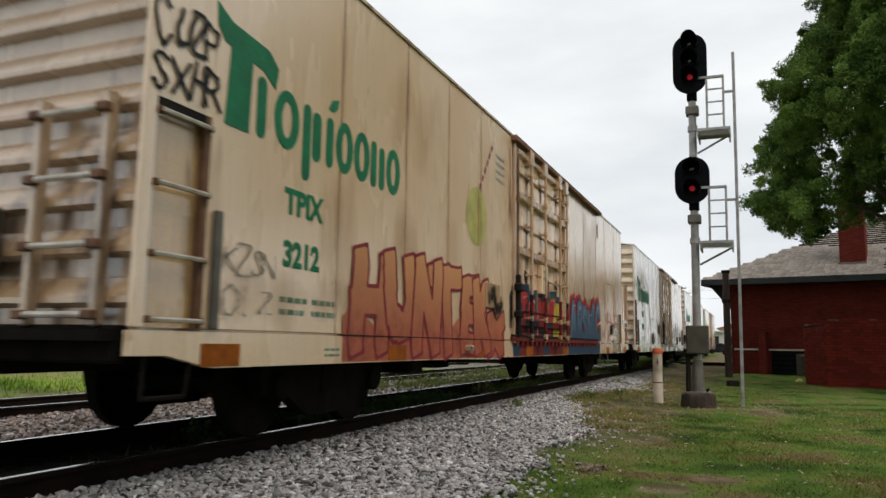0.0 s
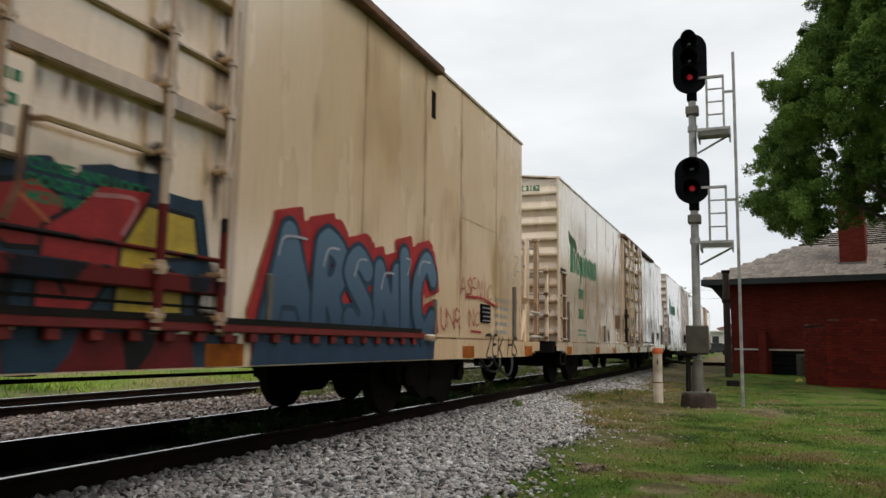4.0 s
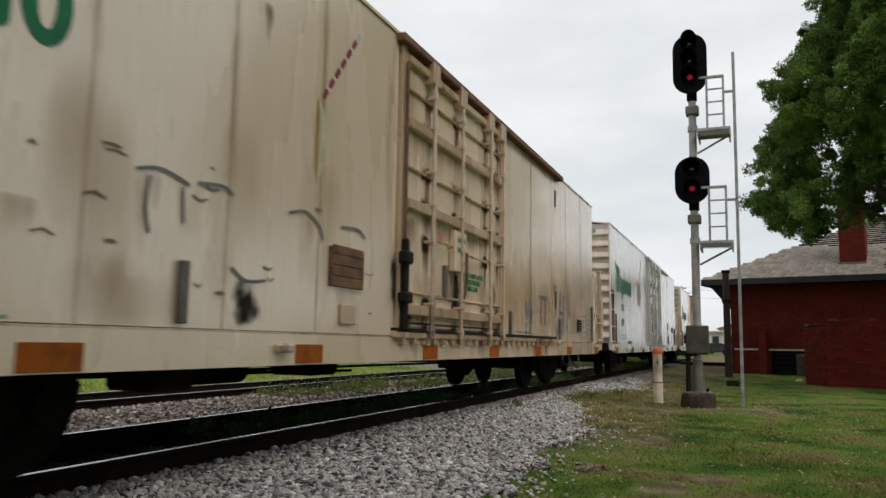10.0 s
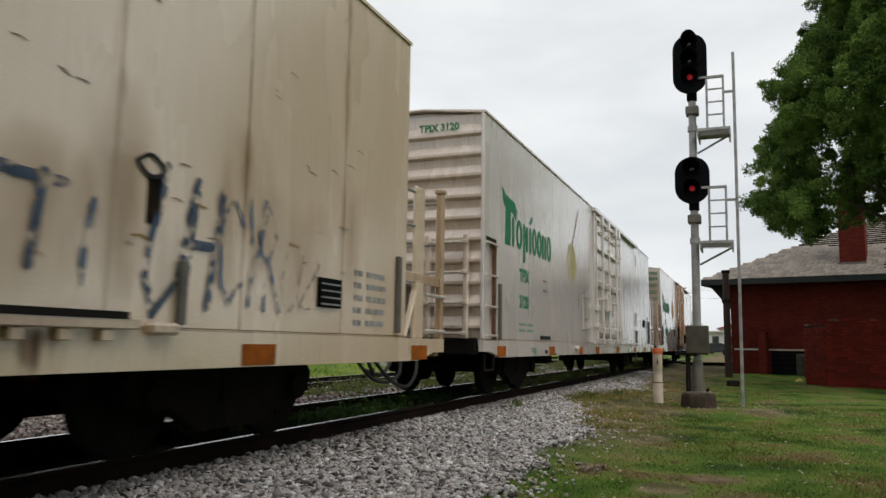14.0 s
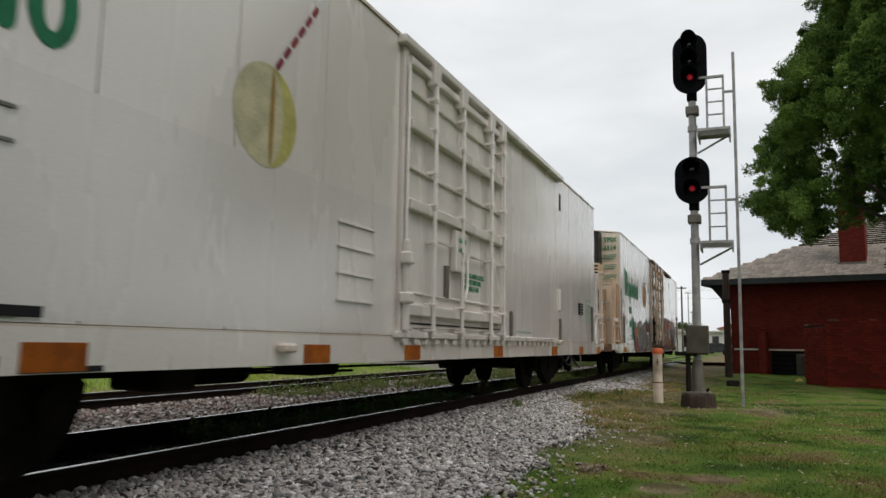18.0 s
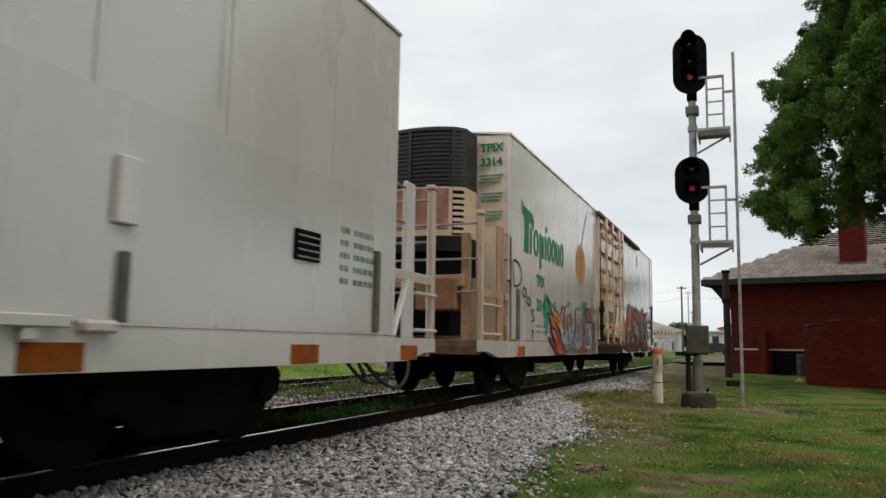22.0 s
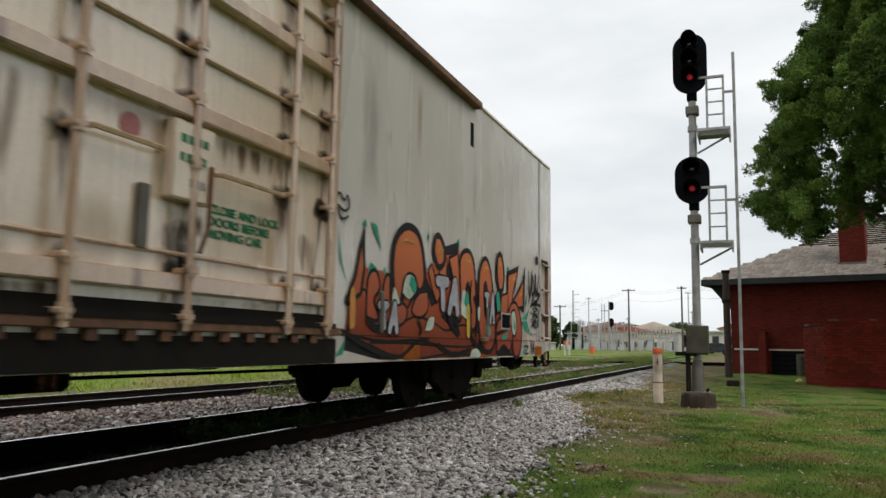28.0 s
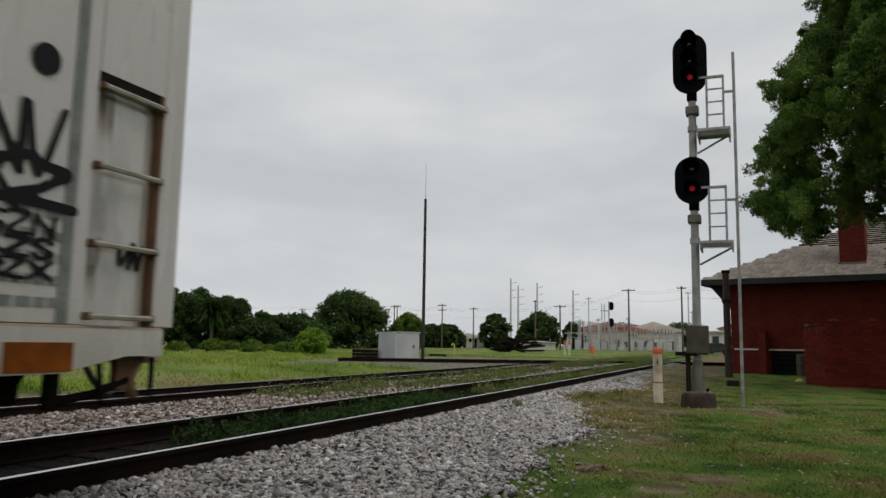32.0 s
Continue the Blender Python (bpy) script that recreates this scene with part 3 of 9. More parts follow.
def edge_y(x):
    """The ragged edge between ballast and lawn: a tongue of stone near the camera, then a bay of rough grass."""
    near = 2.05 + 0.14 * np.sin(x * 1.7) + 0.1 * np.sin(x * 3.9 + 1) + 0.06 * np.sin(x * 9.1)
    bay = 1.55 * smooth_step(11.0, 16.8, x) - 1.0 * smooth_step(16.8, 20.5, x) + 1.1 * smooth_step(22, 34, x)
    return near + 0.2 * smooth_step(9, 11, x) + bay


def ballast():
    rng = np.random.default_rng(5)
    n = 150000
    x = 3.4 + 29 * rng.uniform(0, 1, n) ** 1.75
    e = edge_y(x)
    y = e + (4.27 - e) * rng.uniform(0, 1, n)
    loose = rng.uniform(0, 1, n) < 0.006
    y = np.where(loose, e - np.abs(rng.standard_normal(n)) * 0.28, y)
    keep = y < 4.27
    stones("ballast", x[keep], y[keep], 0.0185, "pale grey crushed stone ballast beside the rails")
    n = 16000
    x = rng.uniform(-6.0, 3.5, n)
    e = edge_y(x)
    stones("ballast", x, e + (4.27 - e) * rng.uniform(0, 1, n), 0.021, "pale grey crushed stone ballast beside the rails")
    n = 52000
    x = 3.5 + 34 * rng.uniform(0, 1, n) ** 1.6
    y = rng.uniform(6.0, 10.5, n)
    stones("ballast", x, y, 0.023, "pinkish grey crushed stone between the two tracks", 0.3, "stone_pink")


ballast()


# ---------- tracks ----------
def rail_profile(y, z):
    half = [(0.036, 0.0), (0.037, -0.03), (0.026, -0.042), (0.010, -0.055), (0.009, -0.14), (0.02, -0.155), (0.07, -0.168), (0.07, -0.18)]
    return [(y + a, z + b) for a, b in half] + [(y - a, z + b) for a, b in half[::-1]]


def track(name, x0, x1, m, label, bright=True, ties=True, tie_from=None, tie_to=None):
    """Two rails on timber ties, along x, with the top of the rails at z 0."""
    top = thing(name, m, label, "railway track", kind="structure")
    for side in (-1, 1):
        y = side * GAUGE / 2
        part("rail", G().prism(rail_profile(y, -0.004), 0, x0, x1), M["rail_side"], top, "rust-brown steel rail")
        if bright:
            part("rail_head", G().box(x0, x1, y - 0.027, y + 0.027, -0.004, 0.0, 0.0015), M["rail_head"], top, "polished running surface")
    if ties:
        me = G().box(-0.115, 0.115, -0.98, 0.98, -0.36, -0.184, 0.012).mesh("tie", M["tie"])
        x = tie_from if tie_from is not None else x0
        k = 0
        while x < (tie_to if tie_to is not None else x1):
            ob = new("tie", me)
            ob.parent = top
            ob.location = (x, 0.03 * math.sin(k * 2.4), 0.006 * math.sin(k * 1.7))
            x, k = x + 0.52, k + 1
    return top


track("main_track", -60, 260, pose(0, TRACK_Y, 0), "polished main line rails on dark timber ties", True, True, 1, 60)
track("second_track", -60, 260, pose(0, TRACK2_Y, TRACK2_Z), "rusty second track rails in ballast", True, True, 4, 50)
track("crossing_track", -70, 11.2, pose(42.6, 12.0, -0.02, 0, 0, 117), "rails of a line that crosses the main tracks", False, False)

# ---------- the signal mast ----------
def signal_mast():
    x, y, z0 = 15.8, 0.96, -0.34
    s_ = thing("railway_signal", pose(x, y, 0, 0.4), "two-headed colour light railway signal showing red over red", "signal")
    part("base", G().lathe([(0.35, z0 - 0.1), (0.345, z0 + 0.04), (0.33, -0.08), (0.3, -0.04)], n=14), M["footing"], s_, "weathered concrete footing")
    g = G()
    for a in (-1, 1):
        for b in (-1, 1):
            g.cyl((a * 0.2, b * 0.18, -0.06), (a * 0.2, b * 0.18, 0.06), 0.02, 6)
    part("anchor_bolts", g, M["rail_side"], s_, kind="stuff")
    foot = G().box(-0.26, 0.26, -0.24, 0.24, -0.04, 0.0, 0.005)
    for a in range(4):
        c_, q = math.cos(a * math.pi / 2), math.sin(a * math.pi / 2)
        foot.add([(0.09 * c_ - 0.012 * q, 0.09 * q + 0.012 * c_, 0.5), (0.09 * c_ + 0.012 * q, 0.09 * q - 0.012 * c_, 0.5), (0.18 * c_ + 0.012 * q, 0.18 * q - 0.012 * c_, 0.0), (0.18 * c_ - 0.012 * q, 0.18 * q + 0.012 * c_, 0.0)], [(0, 1, 2, 3)])
    foot.lathe([(0.13, 0.0), (0.125, 0.1), (0.1, 0.55), (0.09, 0.62)], n=16)
    part("foot_casting", foot, M["box_grey"], s_)
    part("mast", G().cyl((0, 0, 0.5), (0, 0, 6.3), 0.083, 18, 0.078), M["galvanised"], s_, "galvanised tube mast", True)
    for z in (2.98, 3.45, 5.35, 5.75, 6.05):
        part("collar", G().cyl((0, 0, z), (0, 0, z + 0.12), 0.1, 14), M["galvanised"], s_, smooth=True)
    for z in (3.42, 5.72):
        part("clamp", G().box(-0.13, 0.13, -0.13, 0.13, z - 0.02, z + 0.16, 0.02), M["box_grey"], s_)
    box = part("relay_box", G().box(-0.22, -0.08, -0.23, 0.2, 0.74, 1.31, 0.015), M["drab"], s_, "drab relay box with a hasp")
    part("lid", G().box(-0.235, -0.22, -0.215, 0.185, 0.76, 1.29, 0.006), M["drab"], box)
    part("hasp", G().box(-0.26, -0.23, 0.2, 0.24, 0.95, 1.12, 0.006), M["rail_side"], box)
    part("cable_pipe", G().cyl((-0.05, 0.18, -0.2), (-0.05, 0.18, 0.76), 0.05, 8), M["steel_dark"], s_)
    part("bond_bar", G().box(-0.12, 0.12, 0.0, 0.42, 0.7, 0.78, 0.01), M["steel_dark"], s_)
    for zc, h, lamps in ((6.77, 1.30, (0.43, 0.06, -0.3)), (4.28, 0.98, (0.24, -0.18))):
        head = part("signal_head", G().prism(stadium(0.02, zc, 0.68, h, 14), 0, -0.2, -0.17), M["signal_black"], s_, "black oval background plate")
        part("lamp_case", G().box(-0.165, 0.1, -0.15, 0.17, zc - h * 0.36, zc + h * 0.36, 0.04), M["signal_black"], head)
        part("bracket", G().box(-0.1, 0.04, -0.1, 0.1, zc - h * 0.5 - 0.12, zc - h * 0.34, 0.02), M["signal_black"], head)
        for i, dz in enumerate(lamps):
            lit = i == len(lamps) - 1
            z = zc + dz
            part("lens", G().lathe([(0.06, -0.2), (0.06, -0.215), (0.04, -0.235), (0.0, -0.24)], (0, 0.02, z), 18, 0), M["red_lens"] if lit else M["dark_lens"], head, "lit red lens" if lit else "dark lens", True)
            n, rad, out = 16, 0.175, -0.62
            ring = lambda q, xs, dz: [(xs(radians(-35 + 250 * k / n)), 0.02 + q * math.cos(radians(-35 + 250 * k / n)), z + q * math.sin(radians(-35 + 250 * k / n)) + dz) for k in range(n + 1)]
            a_, b_ = ring(rad, lambda a: -0.2, 0), ring(rad, lambda a: out + 0.2 * (1 - max(0, math.sin(a))), -0.03)
            c2, d2 = ring(rad - 0.012, lambda a: -0.2, 0), ring(rad - 0.012, lambda a: out + 0.2 * (1 - max(0, math.sin(a))), -0.03)
            m_ = n + 1
            hood = G().add(a_ + b_ + c2 + d2, [(k, k + 1, m_ + k + 1, m_ + k) for k in range(n)] + [(2 * m_ + k, 3 * m_ + k, 3 * m_ + k + 1, 2 * m_ + k + 1) for k in range(n)] + [(m_ + k, m_ + k + 1, 3 * m_ + k + 1, 3 * m_ + k) for k in range(n)])
            part("hood", hood, M["signal_black"], head, "deep black lamp hood")
    # the tall ladder beside the mast, its two platforms and guard frames
    lx, ly = 0.5, -0.82
    g = G()
    for dx in (-0.2, 0.2):
        g.box(lx + dx - 0.02, lx + dx + 0.02, ly - 0.03, ly + 0.03, -0.34, 7.1, 0.006)
    part("ladder", g, M["galvanised"], s_, "tall galvanised ladder")
    for k in range(24):
        part("rung", G().cyl((lx - 0.2, ly, 0.05 + k * 0.295), (lx + 0.2, ly, 0.05 + k * 0.295), 0.011, 6), M["galvanised"], s_)
    for z, zt in ((5.33, 6.42), (3.0, 4.1)):
        pl = part("platform", G().box(-0.25, 0.42, -0.74, -0.09, z - 0.03, z, 0.004), M["galvanised"], s_, "small service platform")
        fr = G()
        for yy in (-0.72, -0.12):
            fr.box(-0.25, 0.42, yy - 0.015, yy + 0.015, z - 0.16, z, 0.004)
        for xx in (-0.25, 0.42):
            fr.box(xx - 0.015, xx + 0.015, -0.74, -0.1, z - 0.05, z + 0.01, 0.004)
        part("platform_frame", fr, M["galvanised"], pl)
        gr = G()
        for k in range(7):
            gr.box(-0.26, -0.245, -0.72, -0.1, z - 0.15 + k * 0.02, z - 0.143 + k * 0.02)
        part("grating", gr, M["galvanised"], pl)
        part("strut", G().tube([(0, -0.09, z - 0.45), (0, -0.7, z - 0.12)], 0.022, 6), M["galvanised"], pl)
        rail = G()
        for yy in (-0.3, -0.62):
            rail.box(-0.22, -0.17, yy - 0.022, yy + 0.022, z, zt, 0.005)
        rail.box(-0.23, -0.16, -0.64, -0.14, zt - 0.02, zt + 0.03, 0.005)
        rail.box(0.28, 0.32, -0.82, -0.6, zt - 0.2, zt - 0.15, 0.004)
        part("guard_frame", rail, M["galvanised"], pl)
        for k in range(3):
            part("rung", G().box(-0.21, -0.18, -0.62, -0.3, z + 0.28 + k * 0.27, z + 0.31 + k * 0.27, 0.004), M["galvanised"], pl)
    return s_


signal_mast()


def marker_post():
    p = thing("marker_post", pose(16.92, 1.86, -0.33), "cream utility marker post with orange cap", "marker post")
    part("post", G().lathe([(0.102, -0.1), (0.102, 0.42), (0.096, 0.43), (0.096, 0.72), (0.102, 0.73), (0.102, 1.08)], n=20), M["post_white"], p, "", True)
    part("cap", G().lathe([(0.112, 1.05), (0.112, 1.15), (0.1, 1.175), (0.0, 1.18)], n=20), M["orange"], p, "orange cap", True)
    part("joint", G().lathe([(0.106, 0.42), (0.106, 0.44), (0.1, 0.445)], n=20), P_RUST, p, "rusty joint ring")
    part("mark", G().box(-0.104, -0.09, -0.02, 0.0, 0.8, 0.95).box(-0.104, -0.09, -0.03, 0.03, 0.86, 0.88), M["steel_dark"], p, "worn painted mark")


P_RUST = mat("joint_rust", (0.2, 0.1, 0.06), 0.8, 0, (0.12, 0.06, 0.04), 8)
marker_post()


# ---------- the brick depot ----------
HOUSE = Matrix.Translation((38.1, 0.73, -0.34)) @ Matrix(((-0.21, 0.978, 0, 0), (-0.978, -0.21, 0, 0), (0, 0, 1, 0), (0, 0, 0, 1)))


def depot():
    """Local x runs along the front, y to the back."""
    h = thing("depot", HOUSE, "red brick railway depot with slate hip roof and deep eaves", "building")
    W, Dp, H_, O = 14.0, 26.0, 4.35, 1.05
    part("wall", G().box(0, 3.0, 0, 0.35, 0, H_).box(1.1, 3.0, 0.02, 0.33, 0.0, 0.5), M["brick"], h, "red brick front wall")
    part("wall", G().box(3.0, W, 0, 0.35, 0, H_), M["brick"], h)
    part("wall", G().box(0, 0.35, 0.35, Dp, 0, H_), M["brick"], h)
    part("wall", G().box(W - 0.35, W, 0.35, Dp, 0, H_), M["brick"], h)
    part("wall", G().box(0.35, W - 0.35, Dp - 0.35, Dp, 0, H_), M["brick"], h)
    part("soffit", G().box(-O, W + O, -O, Dp + O, H_ - 0.06, H_), M["eave"], h, "dark boarded soffit")
    part("fascia", G().box(-O, W + O, -O - 0.04, -O, H_ - 0.2, H_ + 0.06, 0.01).box(-O - 0.04, -O, -O, Dp + O, H_ - 0.2, H_ + 0.06, 0.01), M["eave"], h, "dark green fascia")
    for yy in (0.2, 4.2, 8.2, 12.2):
        part("bracket", G().prism([(0.0, H_ - 1.35), (0.0, H_ - 0.08), (-O, H_ - 0.08), (-O + 0.1, H_ - 0.2)], 1, yy, yy + 0.14), M["eave"], h, "timber eave bracket")
    part("band", G().box(0.12, 1.3, -0.06, 0.0, 1.12, 1.2, 0.006), M["white_wall"], h, "pale stone string course")
    part("band", G().box(1.65, 4.4, -0.05, 0.0, 1.12, 1.19, 0.006), M["post_white"], h, "pale stone lintel")
    part("pier", G().box(1.3, 1.62, -0.6, 0.0, -0.1, 2.0, 0.02), M["brick"], h, "brick pier")
    # sheet on the wall face; the opening's shade is put into its black
    part("recess", G().box(1.75, 4.3, -0.03, -0.004, 0.0, 1.1), M["signal_black"], h, "flat black sheet for the shaded basement opening")
    g = G()
    for k in range(5):
        g.box(1.78, 4.28, -0.06, -0.034, 0.1 + k * 0.22, 0.13 + k * 0.22)
    part("grille_bar", g, M["steel_dark"], h)
    # slates in courses
    rise, run = 4.1, W / 2 + O
    zt = H_ + 0.0
    g = G()
    n = 32
    butts, jit = G(), random.Random(12)
    for k in range(n):
        a, b = k / n, (k + 1) / n
        xa, xb, ya, yb = -O + run * a, W + O - run * a, -O + run * a, -O + run * b
        za, zb = zt + rise * a, zt + rise * b
        x = xa - 0.02
        while x < xb:
            w_, up = min(jit.uniform(0.2, 0.34), xb + 0.02 - x), 0.055 + jit.uniform(0, 0.022)
            dn = jit.uniform(0.0, 0.05)
            g.add([(x, ya - 0.02 - dn, za + up), (x + w_ - 0.012, ya - 0.02 - dn, za + up), (x + w_ - 0.012, yb, zb + 0.014), (x, yb, zb + 0.014)], [(0, 1, 2, 3)])
            butts.add([(x, ya - 0.019 - dn, za + up - 0.001), (x + w_ - 0.012, ya - 0.019 - dn, za + up - 0.001), (x + w_, ya + 0.02, za - 0.006), (x, ya + 0.02, za - 0.006)], [(0, 1, 2, 3)])
            x += w_
    # shadow lines under the courses are put into this dark edge colour
    part("slate_edge", butts, M["slate_edge"], h, "slate edges coloured dark as shadow lines between courses", kind="stuff")
    for sgn in (0, 1):
        for k in range(n):
            a, b = k / n, (k + 1) / n
            xa, xb = (-O + run * a, -O + run * b) if not sgn else (W + O - run * a, W + O - run * b)
            ya, yb = -O + run * a, -O + run * b
            g.add([(xa, ya - 0.02, zt + rise * a + 0.05), (xb, yb, zt + rise * b + 0.012), (xb, Dp + O - run * b, zt + rise * b + 0.012), (xa, Dp + O - run * a, zt + rise * a + 0.05)], [(0, 1, 2, 3)])
    part("roof", g, M["slate"], h, "grey-brown slate roof in courses", kind="stuff")
    # single slates on the part of the front slope that is seen
    me = [G().box(0, 0.22 + 0.03 * q, -0.01, 0.33, -0.016, 0.012, 0.003).mesh("slate", M["slate"]) for q in range(3)]
    ang = math.atan2(rise, run)
    rng = random.Random(4)
    count = 0
    for k in range(16):
        y = -O + 0.252 * k - 0.03
        z = zt + (y + O) * rise / run + 0.1
        x = y + 0.06 + 0.16 * (k % 2)
        while x < 6.4 and count < 300:
            q = rng.randrange(3)
            ob = new("slate", me[q])
            ob.parent = h
            ob.matrix_basis = Matrix.Translation((x, y, z)) @ Euler((ang - rng.uniform(0.02, 0.06), 0, rng.uniform(-0.012, 0.012))).to_matrix().to_4x4()
            x += 0.232 + 0.03 * q
            count += 1
    ch = part("chimney", G().box(4.74, 5.78, 0.15, 1.2, H_ + 0.5, H_ + 3.95, 0.02), M["brick"], h, "red brick chimney stack")
    # the oak's shade on head and cap is put into their colour
    part("chimney_top", G().box(4.732, 5.788, 0.142, 1.208, H_ + 2.75, H_ + 3.95, 0.01), mat("shaded_brick", (0.03, 0.012, 0.01), 0.95, 0, (0.09, 0.016, 0.012), 2.5, fine=40, bump=0.3, spec=0.05), ch, "head of the stack, coloured dark for the oak's shade")
    part("chimney_cap", G().box(4.66, 5.86, 0.07, 1.28, H_ + 3.95, H_ + 4.2, 0.03), bpy.data.materials["shaded_brick"], ch)
    part("flashing", G().box(4.7, 5.82, 0.0, 0.15, H_ + 0.56, H_ + 0.74, 0.01), M["box_grey"], ch, "lead flashing")
    return h


depot()

post = thing("timber_post", pose(32.77, 0.78, -0.34), "dark brown timber post beside the depot", "post")
part("post", G().cyl((0, 0, -0.1), (0, 0, 4.3), 0.15, 14, 0.13), M["brown_wood"], post, "", True)
part("cap", G().cyl((0, 0, 4.3), (0, 0, 4.42), 0.17, 14), M["rail_side"], post, "metal cap")
part("clamp", G().cyl((0, 0, 3.05), (0, 0, 3.2), 0.19, 12), M["steel_dark"], post)


def garden_wall(a, b, top, label, copings):
    """A brick wall laid in deep-jointed courses, with broken stones along its top."""
    d = Vector(b) - Vector(a)
    L = d.length
    m = Matrix.Translation((*a, -0.36)) @ Matrix.Rotation(math.atan2(d.y, d.x), 4, "Z")
    w = thing("brick_wall", m, label, "wall")
    part("core", G().box(0.02, L, -0.16, 0.16, -0.2, top - 0.02), M["slate_edge"], w, "dark recessed joints")
    rng = random.Random(2)
    wid = (0.31, 0.27, 0.34)
    meshes = [G().box(0, wid[q] - 0.008, -0.2, 0.2 - 0.006 * q, 0, 0.083, 0.008).mesh("brick", M[n_]) for q, n_ in enumerate(("brick_dark", "brick_mid", "brick_mid2"))]
    half_brick = G().box(0, 0.144, -0.2, 0.196, 0, 0.083, 0.008).mesh("brick", M["brick_mid"])
    for k in range(int((top + 0.05) / 0.096)):
        x = 0.0
        if k % 2:
            half = new("brick", half_brick)
            half.parent, half.location = w, (0.0, rng.uniform(-0.01, 0.01), -0.05 + 0.096 * k)
            x = 0.15
        while x < L - 0.08 and x < 3.9:
            q = rng.randrange(3)
            ob = new("brick", meshes[q])
            ob.parent = w
            ob.location = (x, rng.uniform(-0.012, 0.012), -0.05 + 0.096 * k)
            x += wid[q] + 0.006
    if L > 3.9:
        rest = G()
        for k in range(int((top + 0.05) / 0.096)):
            x = 3.9 + 0.15 * (k % 2)
            while x < L - 0.2:
                rest.box(x, x + 0.3, -0.2, 0.2, -0.05 + 0.096 * k, 0.033 + 0.096 * k, 0.008)
                x += 0.31
        part("bricks", rest, M["brick_mid"], w, kind="stuff")
    for k in range(copings):
        x = 0.05 + k * (L - 0.3) / copings + rng.uniform(0, 0.1)
        part("coping_stone", G().box(x, x + rng.uniform(0.2, 0.32), -0.19, 0.17, top - 0.05, top + rng.uniform(0.0, 0.05), 0.015), M["concrete"] if k % 4 == 0 else M["brick_mid2"], w)


M["brick_dark"] = mat("brick_dark", (0.105, 0.016, 0.01), 0.92, 0, (0.065, 0.011, 0.008), 3, fine=40, bump=0.3, spec=0.08)
M["brick_mid"] = mat("brick_mid", (0.15, 0.021, 0.012), 0.92, 0, (0.1, 0.015, 0.01), 3, fine=40, bump=0.3, spec=0.08)
M["brick_mid2"] = mat("brick_mid2", (0.13, 0.018, 0.011), 0.92, 0, (0.08, 0.012, 0.009), 3, fine=40, bump=0.3, spec=0.08)
garden_wall((26.75, -2.33), (25.3, -9.6), 2.17, "red brick wall with recessed joints and broken coping", 25)
garden_wall((28.6, -1.96), (27.0, -2.5), 2.06, "short set-back end of the red brick wall", 4)

u = thing("air_conditioner", pose(36.3, -2.25, -0.36, 0, 0, 12), "grey air conditioning unit behind the brick pier", "air conditioner")
part("case", G().box(-0.3, 0.3, -0.26, 0.26, 0, 1.0, 0.03), M["drab"], u)
for k in range(9):
    part("slat", G().box(-0.32, -0.3, -0.2, 0.2, 0.12 + k * 0.09, 0.15 + k * 0.09), M["steel_dark"], u)
u = thing("rubbish_bag", pose(30.2, -1.68, -0.34), "crumpled yellow plastic bag on the lawn", "litter")
part("bag", G().lathe([(0.06, 0.0), (0.15, 0.03), (0.11, 0.1), (0.04, 0.14)], n=7), M["yellow"], u)
u = thing("junction_box", pose(24.8, 0.48, -0.36, 0, 0, 12), "small black junction box in the grass", "box")
part("box", G().box(-0.12, 0.12, -0.18, 0.18, 0, 0.24, 0.03), M["steel_dark"], u)


# ---------- trees ----------
def leaves(name, centres, radii, per, size, material, seed, parent, label="", flat=0.75, level=0.0):
    """A crown of many small folded leaves in uneven clumps."""
    rng = np.random.default_rng(seed)
    C, R = np.asarray(centres, float), np.asarray(radii, float)
    n = len(C) * per
    k = np.repeat(np.arange(len(C)), per)
    d = rng.standard_normal((n, 3))
    d /= np.linalg.norm(d, axis=1)[:, None]
    p = C[k] + d * (R[k] * rng.uniform(0.2, 1.0, n) ** 0.6 * rng.choice((1.0, 1.0, 1.2), n))[:, None] * np.array([1, 1, flat])
    u = (rng.standard_normal((n, 3)) + d * 0.5) * np.array([1, 1, 1 - level])
    u /= np.linalg.norm(u, axis=1)[:, None]
    w = np.cross(u, rng.standard_normal((n, 3)) * np.array([1 - level, 1 - level, 1]))
    w /= np.linalg.norm(w, axis=1)[:, None]
    s_ = (size * rng.uniform(0.6, 1.35, n))[:, None]
    V = np.stack([p - u * s_, p + w * s_ * 0.45 - u * s_ * 0.1, p + u * s_, p - w * s_ * 0.45 - u * s_ * 0.1], 1).reshape(-1, 3)
    F = np.arange(4 * n).reshape(-1, 4)
    ob = new(name, fast_mesh(name, V, F, material))
    ob.parent = parent
    return tagged(ob, label=label)


